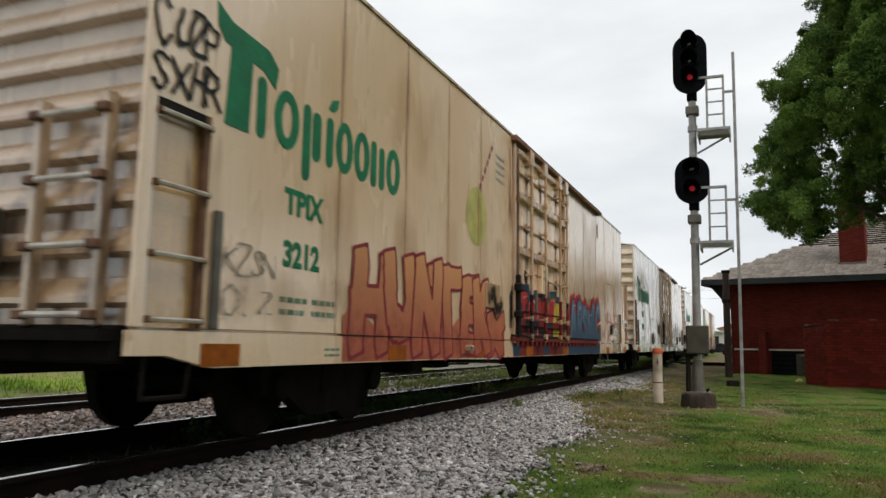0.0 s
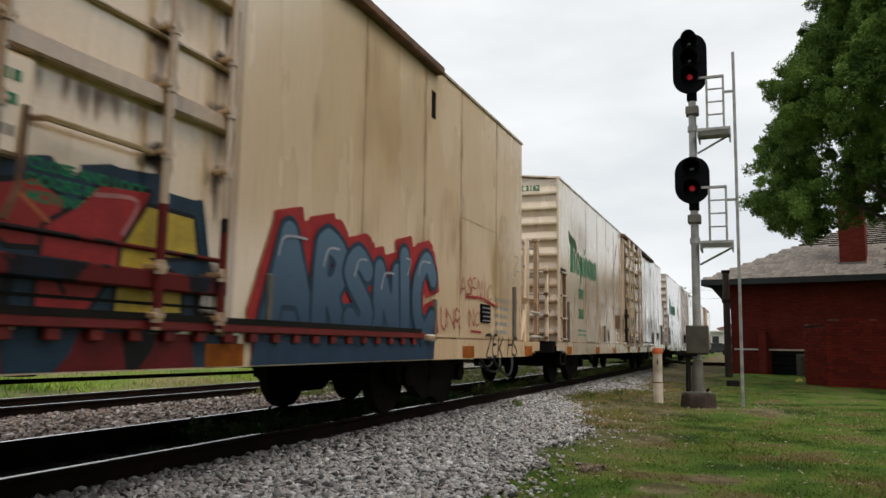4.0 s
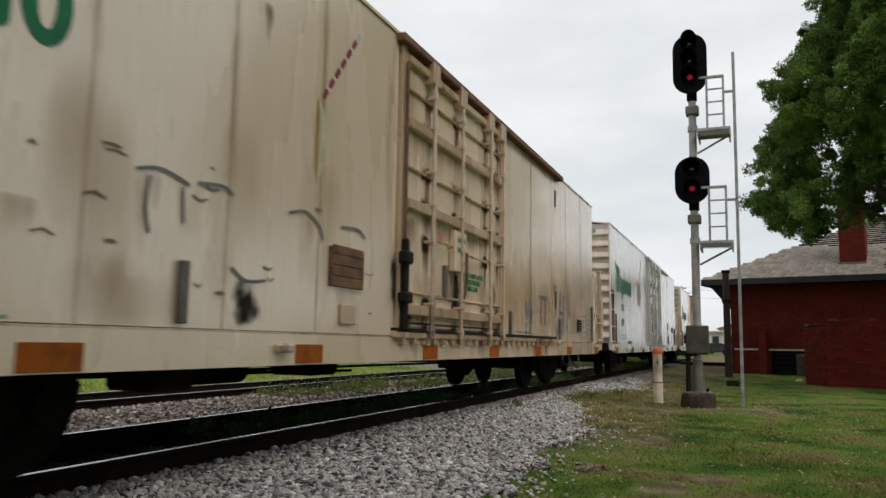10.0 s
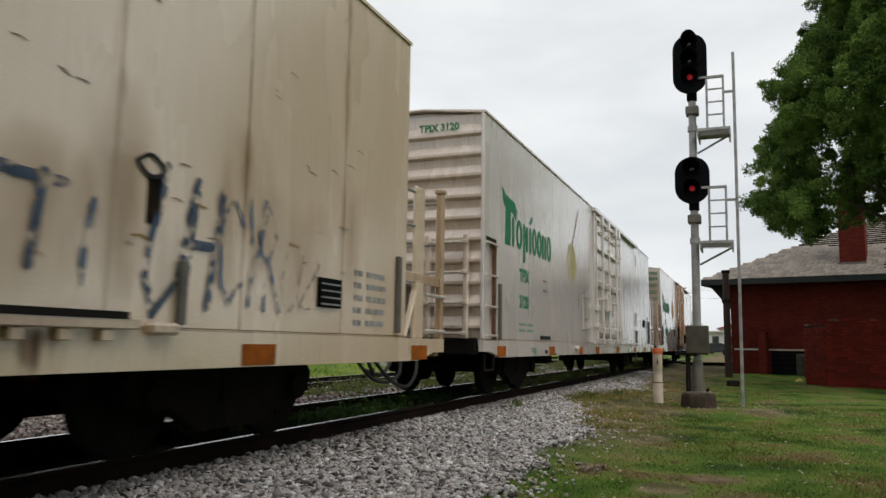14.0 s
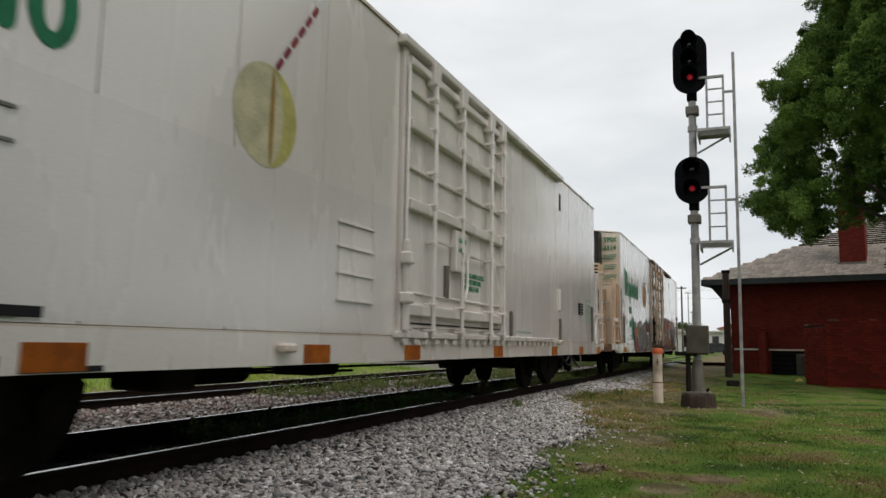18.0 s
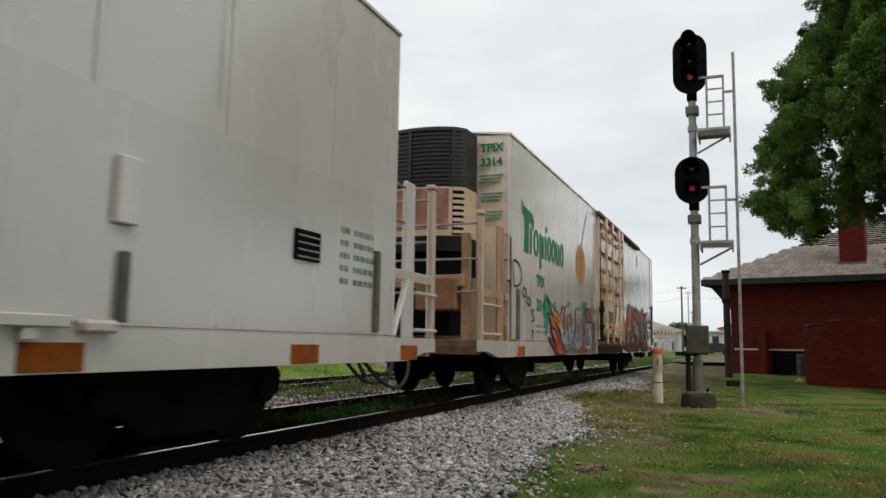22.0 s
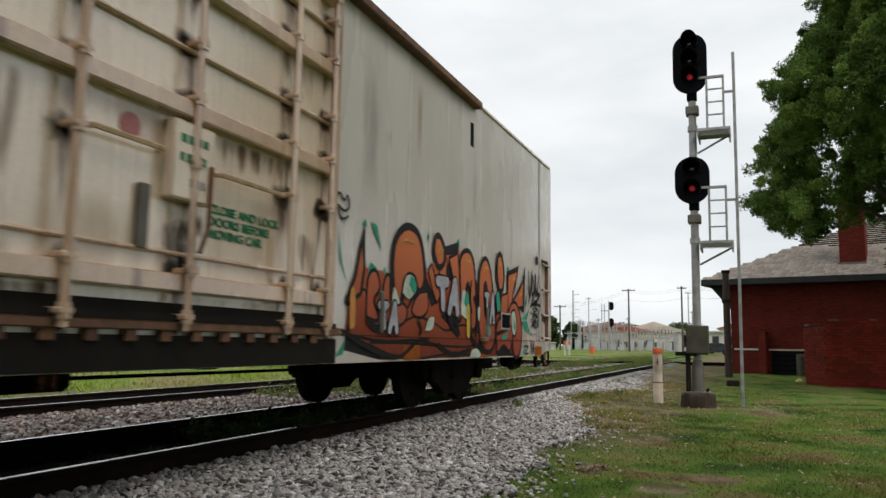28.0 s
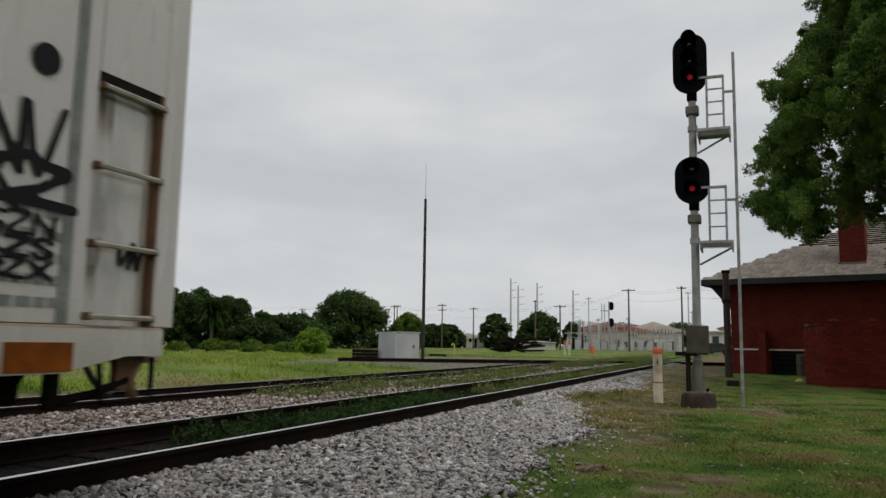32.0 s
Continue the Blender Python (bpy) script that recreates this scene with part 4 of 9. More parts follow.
def oak():
    bx, by = 26.6, -7.3
    t = thing("oak_tree", pose(bx, by, -0.34), "large spreading oak tree with dense green leaves", "tree")
    g = G()
    g.lathe([(0.6, -0.1), (0.42, 0.4), (0.36, 2.2), (0.34, 3.4)], n=12)
    part("trunk", g, M["bark"], t, "", True)
    rng = random.Random(11)
    cs, rs = [], []
    for k in range(9):
        a = math.tau * k / 9 + 0.3
        tip = Vector((4.6 * math.cos(a), 4.6 * math.sin(a), 5.2 + 2.2 * rng.random()))
        mid = Vector((1.8 * math.cos(a + 0.2), 1.8 * math.sin(a + 0.2), 4.6))
        pts = curve([(0, 0, 3.2), tuple(mid), tuple(tip)], 5)
        lim = G()
        for i, (p, q) in enumerate(zip(pts, pts[1:])):
            lim.cyl(p, q, 0.17 - 0.014 * i, 7, 0.156 - 0.014 * i)
        part("limb", lim, M["bark"], t)
    # the crown: its reach at each height, lobed, with pads of leaves that thin out below
    reach = lambda z: float(np.interp(z, (4.1, 5.2, 6.3, 8.1, 9.3, 10.7, 11.0, 12.8, 14.5, 16.0), (5.9, 6.9, 7.0, 7.05, 6.7, 6.35, 5.6, 5.25, 3.9, 1.2)))
    pads, pad_r, far_c, far_r = [], [], [], []
    boughs = [(rng.uniform(0.75, 1.25), 21, rng.uniform(0, math.tau), 4.6 + 11.0 * rng.random() ** 0.9, rng.uniform(0.86, 1.0)) for k in range(260)]
    boughs += [(0.9, 9, rng.uniform(0, math.tau), 4.6 + 11.0 * rng.random() ** 0.9, rng.random() ** 0.5 * 0.82) for k in range(190)]
    for rb, count, a, z, depth in boughs:
        out = (reach(z) * (1 + 0.05 * math.sin(6 * a + 1.7 * z)) - 0.8 * rb) * depth
        hub = Vector((out * math.cos(a), out * math.sin(a), z))
        for k in range(count):
            d = Vector((rng.gauss(0, 1), rng.gauss(0, 1), rng.gauss(0.25, 1))).normalized() * rb * rng.uniform(0.45, 1.0)
            x, y, zp = hub.x + d.x, hub.y + d.y, hub.z + 0.75 * d.z
            foot = float(np.interp(y, (3.0, 4.4, 4.8, 5.3, 6.2, 7.0), (6.0, 5.7, 4.9, 4.35, 4.8, 5.4)))
            if zp < foot + rng.uniform(0.0, 0.35):
                continue
            r_ = rng.uniform(0.14, 0.34)
            if y > 1.2:
                pads.append((x, y, zp)), pad_r.append(r_)
            elif k % 2:
                far_c.append((x, y, zp)), far_r.append(r_ * 2.4)
    leaves("crown", pads, pad_r, 270, 0.046, M["oak"], 3, t, "dense clumps of small green leaves", 0.9, 0.15)
    leaves("crown", far_c, far_r, 110, 0.13, M["oak"], 4, t)


oak()


# ---------- grass and weeds ----------
def blades(name, xs, ys, h, w, material, label, seed, lift=0.0):
    rng = np.random.default_rng(seed)
    n = len(xs)
    z = height(xs, ys) + lift - 0.01
    a, lean = rng.uniform(0, math.tau, n), rng.uniform(0.2, 1.5, n)
    hh = h * rng.uniform(0.5, 1.4, n)
    dx, dy = np.cos(a), np.sin(a)
    V = np.stack([np.stack([xs - dy * w, ys + dx * w, z], 1), np.stack([xs + dy * w, ys - dx * w, z], 1),
                  np.stack([xs + dx * lean * hh, ys + dy * lean * hh, z + hh], 1)], 1).reshape(-1, 3)
    return tagged(new(name, fast_mesh(name, V, np.arange(3 * n).reshape(-1, 3), material)), label, "grass", kind="stuff")


def patchy(x, y, scale, seed):
    """Smooth random values between 0 and 1 over the ground."""
    grid = np.random.default_rng(seed).uniform(0, 1, (64, 64))
    u, v = x / scale, y / scale
    i, j = np.floor(u).astype(int), np.floor(v).astype(int)
    a, b = u - i, v - j
    a, b = a * a * (3 - 2 * a), b * b * (3 - 2 * b)
    at = lambda p, q: grid[p % 64, q % 64]
    return (at(i, j) * (1 - a) + at(i + 1, j) * a) * (1 - b) + (at(i, j + 1) * (1 - a) + at(i + 1, j + 1) * a) * b


def leaf_clumps(name, cx, cy, r, per, size, material, label, seed):
    """Low leafy plants: clumps of small leaves close to the ground."""
    rng = np.random.default_rng(seed)
    k = np.repeat(np.arange(len(cx)), per)
    d = rng.standard_normal((len(k), 3)) * r[k][:, None] * np.array([0.55, 0.45, 0.42])
    p = np.stack([cx[k] + d[:, 0], cy[k] + d[:, 1], height(cx[k], cy[k]) + np.abs(d[:, 2]) + 0.01], 1)
    u = rng.standard_normal((len(k), 3)) * np.array([1, 1, 0.6])
    u /= np.linalg.norm(u, axis=1)[:, None]
    w = np.cross(u, rng.standard_normal((len(k), 3)))
    w /= np.linalg.norm(w, axis=1)[:, None]
    s_ = (size * rng.uniform(0.5, 1.4, len(k)))[:, None]
    V = np.stack([p - u * s_, p + w * s_ * 0.5, p + u * s_, p - w * s_ * 0.5], 1).reshape(-1, 3)
    return tagged(new(name, fast_mesh(name, V, np.arange(4 * len(k)).reshape(-1, 4), material)), label, "weeds", kind="stuff")


def lawn():
    rng = np.random.default_rng(9)
    n = 330000
    x = 4.2 + 30 * rng.uniform(0, 1, n) ** 1.9
    e = edge_y(x) + 0.1
    y = e - (e + 0.62 * x * 0.62 + 1.2) * rng.uniform(0, 1, n)
    lush = 0.45 * patchy(x, y, 1.3, 1) + 0.35 * patchy(x, y, 0.45, 2) + 0.2 * patchy(x, y, 0.16, 3)
    keep = rng.uniform(0.12, 0.62, n) < lush
    for bx, by, br in BARE:
        keep &= (np.hypot(x - bx, 1.4 * (y - by)) > br * (0.55 + 0.7 * patchy(x, y, 0.2, 4))) | (rng.uniform(0, 1, n) < 0.12)
    worn = (e - y < 1.1 * patchy(x, y, 0.8, 5) + 0.35 * patchy(x, y, 0.25, 6)) & (x > 7.5) & (rng.uniform(0, 1, n) < 0.8)
    keep &= ~worn
    tall = keep & (lush > 0.57)
    short = keep & ~tall
    blades("grass", x[short], y[short], 0.026, 0.008, M["grass"], "short patchy lawn grass beside the ballast", 1)
    blades("grass", x[tall], y[tall], 0.036, 0.009, M["grass"], "lusher tufts of lawn grass", 12)
    n = 30000
    x = 11 + 17 * rng.uniform(0, 1, n)
    y = edge_y(x) + 0.15 - 1.1 * rng.uniform(0, 1, n) ** 1.5
    keep = patchy(x, y, 0.5, 8) > 0.45
    blades("rough_grass", x[keep], y[keep], 0.07, 0.008, M["dry_grass"], "yellowing rough grass along the ballast", 13)
    n = 36000
    x = rng.uniform(-7.0, 4.3, n)
    y = edge_y(x) - 9.5 * rng.uniform(0, 1, n)
    keep = rng.uniform(0.1, 0.6, n) < patchy(x, y, 1.0, 7)
    blades("grass", x[keep], y[keep], 0.03, 0.012, M["grass"], "short patchy lawn grass beside the ballast", 7)
    n = 1300
    x, y = 4.5 + 44 * rng.uniform(0, 1, n) ** 1.1, 5.085 + rng.uniform(-0.5, 0.5, n)
    keep = patchy(x, y, 1.4, 9) * 0.6 + patchy(x, y, 0.5, 10) * 0.4 > np.maximum(0.72 - 0.018 * x, 0.3)
    size = rng.uniform(0.1, 0.26, n)
    far_ = keep & (x > 13)
    keep &= ~far_
    leaf_clumps("weeds", x[keep], y[keep], size[keep], 90, 0.03, M["weed"], "dark leafy weeds between the rails", 2)
    leaf_clumps("weeds", x[far_], y[far_], size[far_], 70, 0.03, M["weed_light"], "yellowing leafy weeds between the rails", 15)
    n = 9000
    x, y = 4.5 + 45 * rng.uniform(0, 1, n), 5.085 + rng.uniform(-0.6, 0.66, n)
    keep = patchy(x, y, 1.4, 9) > 0.4
    blades("weeds", x[keep], y[keep], 0.15, 0.012, M["weed"], "dark grassy weeds between the rails", 14)
    n = 110000
    x, y = rng.uniform(4, 66, n), 13.4 + 30 * rng.uniform(0, 1, n) ** 1.3
    keep = np.sin(x * 0.8 + 0.5 * y) + np.sin(y * 1.1 - 0.4 * x) + rng.uniform(-1.5, 1.5, n) > -0.6
    keep &= ~((x > 32) & (x < 58) & (y < 25))
    x, y = x[keep], y[keep]
    blades("grass", x, y, 0.1, 0.018, M["meadow"], "tall rough meadow grass behind the tracks", 3)
    cx, cy = rng.uniform(6, 66, 420), 14.5 + 34 * rng.uniform(0, 1, 420)
    sz = rng.uniform(0.15, 0.6, 420)
    k = np.repeat(np.arange(420), 90)
    x, y = cx[k] + rng.standard_normal(len(k)) * sz[k], cy[k] + rng.standard_normal(len(k)) * sz[k]
    keep = ~((x > 32) & (x < 58) & (y < 25)) & (y > 13.9)
    blades("tall_weeds", x[keep], y[keep], 0.2, 0.022, M["meadow"], "clumps of taller weeds in the meadow", 6)
    n = 700
    x = rng.uniform(13, 62, n)
    y = 8.2 + 0.9 * np.sin(x * 0.5) + rng.standard_normal(n) * 0.8
    keep = (patchy(x, y, 2.2, 11) > 0.52 - 0.008 * (x - 13)) & (y > 6.15) & (y < 10.3)
    leaf_clumps("weeds", x[keep], y[keep], rng.uniform(0.15, 0.4, n)[keep], 80, 0.032, M["weed_light"], "low leafy weeds in the ballast between tracks", 4)


lawn()


def litter():
    """Fallen leaves and pale stones strewn on the lawn, and two dug-up patches."""
    rng = np.random.default_rng(21)
    n = 1700
    x = 5.5 + 18 * rng.uniform(0, 1, n) ** 1.2
    y = edge_y(x) - 0.1 - 5.5 * rng.uniform(0, 1, n) ** 1.6
    near_mast = rng.uniform(0, 1, n) < 0.25
    x = np.where(near_mast, 15.4 + rng.standard_normal(n) * 0.7, x)
    y = np.where(near_mast, -0.4 + rng.standard_normal(n) * 0.9, y)
    a, r, t = rng.uniform(0, math.tau, n), rng.uniform(0.012, 0.034, n), rng.uniform(-0.5, 0.5, n)
    c_, s_, z = np.cos(a) * r, np.sin(a) * r, height(x, y) + 0.028
    V = np.stack([np.stack([x + c_, y + s_, z + t * r], 1), np.stack([x - s_ * 0.6, y + c_ * 0.6, z + 0.01], 1), np.stack([x - c_, y - s_, z - t * r * 0.3], 1), np.stack([x + s_ * 0.6, y - c_ * 0.6, z + 0.004], 1)], 1).reshape(-1, 3)
    m = leafy("fallen_leaves", (0.16, 0.1, 0.05), (0.5, 0.42, 0.32), 2.0)
    tagged(new("fallen_leaves", fast_mesh("fallen_leaves", V, np.arange(4 * n).reshape(-1, 4), m)), "pale fallen leaves strewn on the lawn", "leaves", kind="stuff")


litter()
leaf_clumps("dead_leaves", np.array([7.42, 7.55, 7.35]), np.array([1.45, 1.38, 1.53]), np.array([0.09, 0.06, 0.06]), 60, 0.022, bpy.data.materials["fallen_leaves"], "small heap of dead brown leaves on the lawn", 41)


def weed_tuft(x, y, r, seed):
    leaf_clumps("weed_tuft", np.array([x, x + r * 0.6, x - r * 0.5]), np.array([y, y + r * 0.3, y - r * 0.4]), np.array([r, r * 0.7, r * 0.7]), 90, 0.022, M["weed_light"], "small green weed growing in the ballast", seed)


weed_tuft(12.8, 3.85, 0.16, 31)
weed_tuft(22.5, 3.6, 0.35, 32)
weed_tuft(26.5, 3.7, 0.3, 33)
weed_tuft(16.4, 3.3, 0.25, 35)
weed_tuft(18.2, 2.9, 0.22, 36)

# ---------- the train ----------
LENGTH, NEAR, SILL, FLOOR, EAVE = 19.35, -1.6, 0.68, 0.95, 4.3
STARTS = {"f": -39.27, "b": -17.22, "c": 4.48, "d": 27.75}


def travel(t):
    """How far the train has come since the middle of its run."""
    u = (t - 16) / 16
    return 3.484 * (12.6229 * u + 0.70746 * u * u - 0.29661 * u ** 3 - 0.56523 * u ** 4) - (0.05 * u ** 16 if u > 0 else 0.0)


def paint(name, col, dirt, rust, amount=0.5, rust_at=0.66, rough=0.27, runs=0.3):
    dim = lambda c: tuple(min(0.84, q * v) for q, v in zip((1.28, 1.22, 1.19), c))
    m = mat(name, dim(col), rough, 0, dim(dirt), 1.3, (1.0, 1.0, 0.22), amount, 55, 0.03, dim(rust), 2.2, rust_at, 0.9)
    # thin runs of dirt down the side, and shallow dents in the sheet metal
    n, l = m.node_tree.nodes, m.node_tree.links
    b = n["Principled BSDF"]
    tc, mp, run, r, mx = n.new("ShaderNodeTexCoord"), n.new("ShaderNodeMapping"), n.new("ShaderNodeTexNoise"), n.new("ShaderNodeMapRange"), n.new("ShaderNodeMix")
    mp.inputs["Scale"].default_value = (9, 9, 0.35)
    l.new(tc.outputs["Object"], mp.inputs[0])
    l.new(mp.outputs[0], run.inputs["Vector"])
    run.inputs["Detail"].default_value = 6.0
    r.inputs["From Min"].default_value, r.inputs["From Max"].default_value = 0.5, 0.75
    r.inputs["To Max"].default_value = runs
    l.new(run.outputs[0], r.inputs["Value"])
    mx.data_type = "RGBA"
    l.new(r.outputs[0], mx.inputs["Factor"])
    l.new(b.inputs["Base Color"].links[0].from_socket, mx.inputs["A"])
    mx.inputs["B"].default_value = (*dim(rust), 1)
    l.new(mx.outputs["Result"], b.inputs["Base Color"])
    b.inputs["Coat Weight"].default_value, b.inputs["Coat Roughness"].default_value, b.inputs["Coat IOR"].default_value = 1.0, 0.2, 1.7
    dent, bp = n.new("ShaderNodeTexNoise"), n.new("ShaderNodeBump")
    dent.inputs["Scale"].default_value, dent.inputs["Detail"].default_value = 1.6, 2.0
    l.new(tc.outputs["Object"], dent.inputs["Vector"])
    bp.inputs["Strength"].default_value, bp.inputs["Distance"].default_value = 0.5, 0.03
    l.new(dent.outputs[0], bp.inputs["Height"])
    old = b.inputs["Normal"].links[0].from_node
    l.new(bp.outputs[0], old.inputs["Normal"])
    return m


def stain_material(name, col, col2, grain, stretch, strength, downward):
    """Dirt on paint: a soft-edged, broken film; downward ones thin out towards their foot."""
    m = mat(name, col, 0.85, 0, col2, 8, fine=60, bump=0.05, spec=0.15)
    n, l = m.node_tree.nodes, m.node_tree.links
    tc, sep, mp, noise = n.new("ShaderNodeTexCoord"), n.new("ShaderNodeSeparateXYZ"), n.new("ShaderNodeMapping"), n.new("ShaderNodeTexNoise")

    def calc(op, a, c=0.0, d=0.0):
        t = n.new("ShaderNodeMath")
        t.operation = op
        for i, v in enumerate((a, c, d)):
            if isinstance(v, (int, float)):
                t.inputs[i].default_value = v
            else:
                l.new(v, t.inputs[i])
        return t.outputs[0]

    l.new(tc.outputs["Generated"], sep.inputs[0])
    mp.inputs["Scale"].default_value = stretch
    l.new(tc.outputs["Object"], mp.inputs[0])
    l.new(mp.outputs[0], noise.inputs["Vector"])
    noise.inputs["Scale"].default_value, noise.inputs["Detail"].default_value = grain, 5.0
    fall = lambda s_: calc("SUBTRACT", 1.0, calc("POWER", calc("ABSOLUTE", calc("MULTIPLY_ADD", s_, 2.0, -1.0)), 2.0))
    body = calc("MULTIPLY", fall(sep.outputs["X"]), calc("MULTIPLY", sep.outputs["Z"], calc("SUBTRACT", 1.0, calc("POWER", sep.outputs["Z"], 12.0))) if downward else fall(sep.outputs["Z"]))
    film = calc("MULTIPLY", calc("ADD", calc("MULTIPLY_ADD", noise.outputs[0], 2.6, -1.55), body), strength)
    film = calc("MINIMUM", calc("MAXIMUM", calc("MULTIPLY", film, calc("MINIMUM", calc("MULTIPLY", body, 3.0), 1.0)), 0.0), 0.92)
    clear, mx = n.new("ShaderNodeBsdfTransparent"), n.new("ShaderNodeMixShader")
    l.new(film, mx.inputs[0])
    l.new(clear.outputs[0], mx.inputs[1])
    l.new(n["Principled BSDF"].outputs[0], mx.inputs[2])
    l.new(mx.outputs[0], n["Material Output"].inputs[0])
    return m


S = {
    "rust": stain_material("rust_runs", (0.22, 0.095, 0.04), (0.11, 0.045, 0.022), 3.0, (5, 5, 0.6), 0.9, True),
    "brown": stain_material("brown_wash", (0.4, 0.25, 0.12), (0.27, 0.155, 0.07), 2.0, (3, 3, 0.7), 0.36, True),
    "grime": stain_material("black_grime", (0.015, 0.012, 0.01), (0.03, 0.02, 0.014), 6.0, (1, 1, 0.8), 1.2, False),
    "soot": stain_material("grey_soot", (0.06, 0.05, 0.042), (0.05, 0.042, 0.035), 2.5, (2, 2, 0.8), 0.18, False),
    "ochre": stain_material("ochre_wash", (0.42, 0.27, 0.11), (0.36, 0.23, 0.1), 1.2, (2, 2, 0.7), 0.28, False),
}
STAIN_LABEL = {"rust": "rust run on the paint", "brown": "brown wash of dirt", "grime": "black greasy grime", "soot": "grey soot stain", "ochre": "ochre discolouring"}


def stain(owner, x, z, w, h, kind, y=None):
    """A stain on the near side with its top at z, centred on x."""
    y = NEAR - 0.0046 if y is None else y
    g = G().add([(x - w / 2, y, z - h), (x + w / 2, y, z - h), (x + w / 2, y, z), (x - w / 2, y, z)], [(0, 1, 2, 3)])
    return part("stain", g, S[kind], owner, STAIN_LABEL[kind])


def lacquer(name, col, rough=0.55):
    m = mat(name, col, rough, 0, tuple(c * 0.7 for c in col), 5, bump=0.03, spec=0.15)
    b = m.node_tree.nodes["Principled BSDF"]
    b.inputs["Coat Weight"].default_value, b.inputs["Coat Roughness"].default_value = 0.12, 0.3
    return m


P = {
    "green": lacquer("green_paint", (0.015, 0.2, 0.09)), "stencil": lacquer("stencil_paint", (0.16, 0.3, 0.22)), "grey_stencil": lacquer("grey_stencil", (0.33, 0.34, 0.33)),
    "black": lacquer("black_paint", (0.009, 0.009, 0.01)), "red": lacquer("red_paint", (0.4, 0.03, 0.03)), "maroon": lacquer("maroon_paint", (0.24, 0.03, 0.04)),
    "orange": lacquer("orange_paint", (0.5, 0.13, 0.055)), "rust_red": lacquer("rust_red_paint", (0.36, 0.11, 0.065)),
    "yellow": lacquer("yellow_paint", (0.6, 0.42, 0.06)), "white": lacquer("white_paint", (0.62, 0.62, 0.62)),
    "tag_grey": lacquer("tag_grey_paint", (0.2, 0.2, 0.19)), "brown": lacquer("brown_paint", (0.26, 0.16, 0.11)), "teal": lacquer("teal_paint", (0.03, 0.3, 0.2)),
    "lemon": lacquer("lemon_paint", (0.5, 0.46, 0.15)), "pale_lemon": lacquer("pale_lemon_paint", (0.55, 0.51, 0.33)), "fruit": lacquer("fruit_paint", (0.6, 0.28, 0.07)),
    "dark_red": lacquer("dark_red_paint", (0.2, 0.025, 0.022)), "navy": lacquer("navy_paint", (0.022, 0.05, 0.085)),
    "pale_green": lacquer("pale_green_paint", (0.5, 0.58, 0.48)), "seam_brown": lacquer("seam_brown_paint", (0.36, 0.22, 0.06)), "faint_grey": lacquer("faint_grey_paint", (0.3, 0.27, 0.22)), "plum": lacquer("plum_paint", (0.07, 0.04, 0.08)), "lilac": lacquer("lilac_paint", (0.4, 0.4, 0.45)), "pink": lacquer("pink_paint", (0.5, 0.2, 0.2)),
    "rust": mat("rust", (0.2, 0.1, 0.055), 0.85, 0, (0.1, 0.05, 0.03), 6, fine=50, bump=0.3),
    "grille": mat("grille", (0.012, 0.012, 0.013), 0.5, 0, bump=0.05),
    "unit_cream": mat("unit_cream", (0.6, 0.47, 0.33), 0.5, 0, (0.5, 0.36, 0.23), 2.5, bump=0.1, spots=(0.3, 0.17, 0.09), spot_scale=4, spot_at=0.62),
    "unit_tan": mat("unit_tan", (0.36, 0.17, 0.085), 0.6, 0, (0.2, 0.09, 0.07), 5, bump=0.1, spots=(0.55, 0.48, 0.44), spot_scale=3.5, spot_at=0.6),
    "truck": mat("truck", (0.008, 0.007, 0.0065), 0.9, 0.0, (0.013, 0.0105, 0.0085), 4, fine=40, bump=0.3, spec=0.08),
    "tool_tan": mat("tool_tan", (0.3, 0.15, 0.07), 0.7, 0, (0.2, 0.09, 0.045), 4, bump=0.2),
    "tan_rust": mat("tan_rust", (0.46, 0.29, 0.17), 0.7, 0, (0.3, 0.16, 0.085), 3, (1, 1, 0.5), bump=0.1, spots=(0.12, 0.05, 0.03), spot_scale=3, spot_at=0.58),
    "tread": mat("tread", (0.3, 0.28, 0.27), 0.4, 0.9, bump=0.05),
    "hose": mat("hose", (0.018, 0.018, 0.018), 0.6, 0, bump=0.1),
}

def fade(name, low, high, z0, z1):
    """Sprayed paint that runs from one colour at the foot to another at the top."""
    m = lacquer(name, low, 0.6)
    n, l = m.node_tree.nodes, m.node_tree.links
    tc, sep, r, mx = n.new("ShaderNodeTexCoord"), n.new("ShaderNodeSeparateXYZ"), n.new("ShaderNodeMapRange"), n.new("ShaderNodeMix")
    l.new(tc.outputs["Object"], sep.inputs[0])
    l.new(sep.outputs["Z"], r.inputs["Value"])
    r.inputs["From Min"].default_value, r.inputs["From Max"].default_value = z0, z1
    mx.data_type = "RGBA"
    l.new(r.outputs[0], mx.inputs["Factor"])
    b = n["Principled BSDF"]
    l.new(b.inputs["Base Color"].links[0].from_socket, mx.inputs["A"])
    mx.inputs["B"].default_value = (*high, 1)
    l.new(mx.outputs["Result"], b.inputs["Base Color"])
    return m


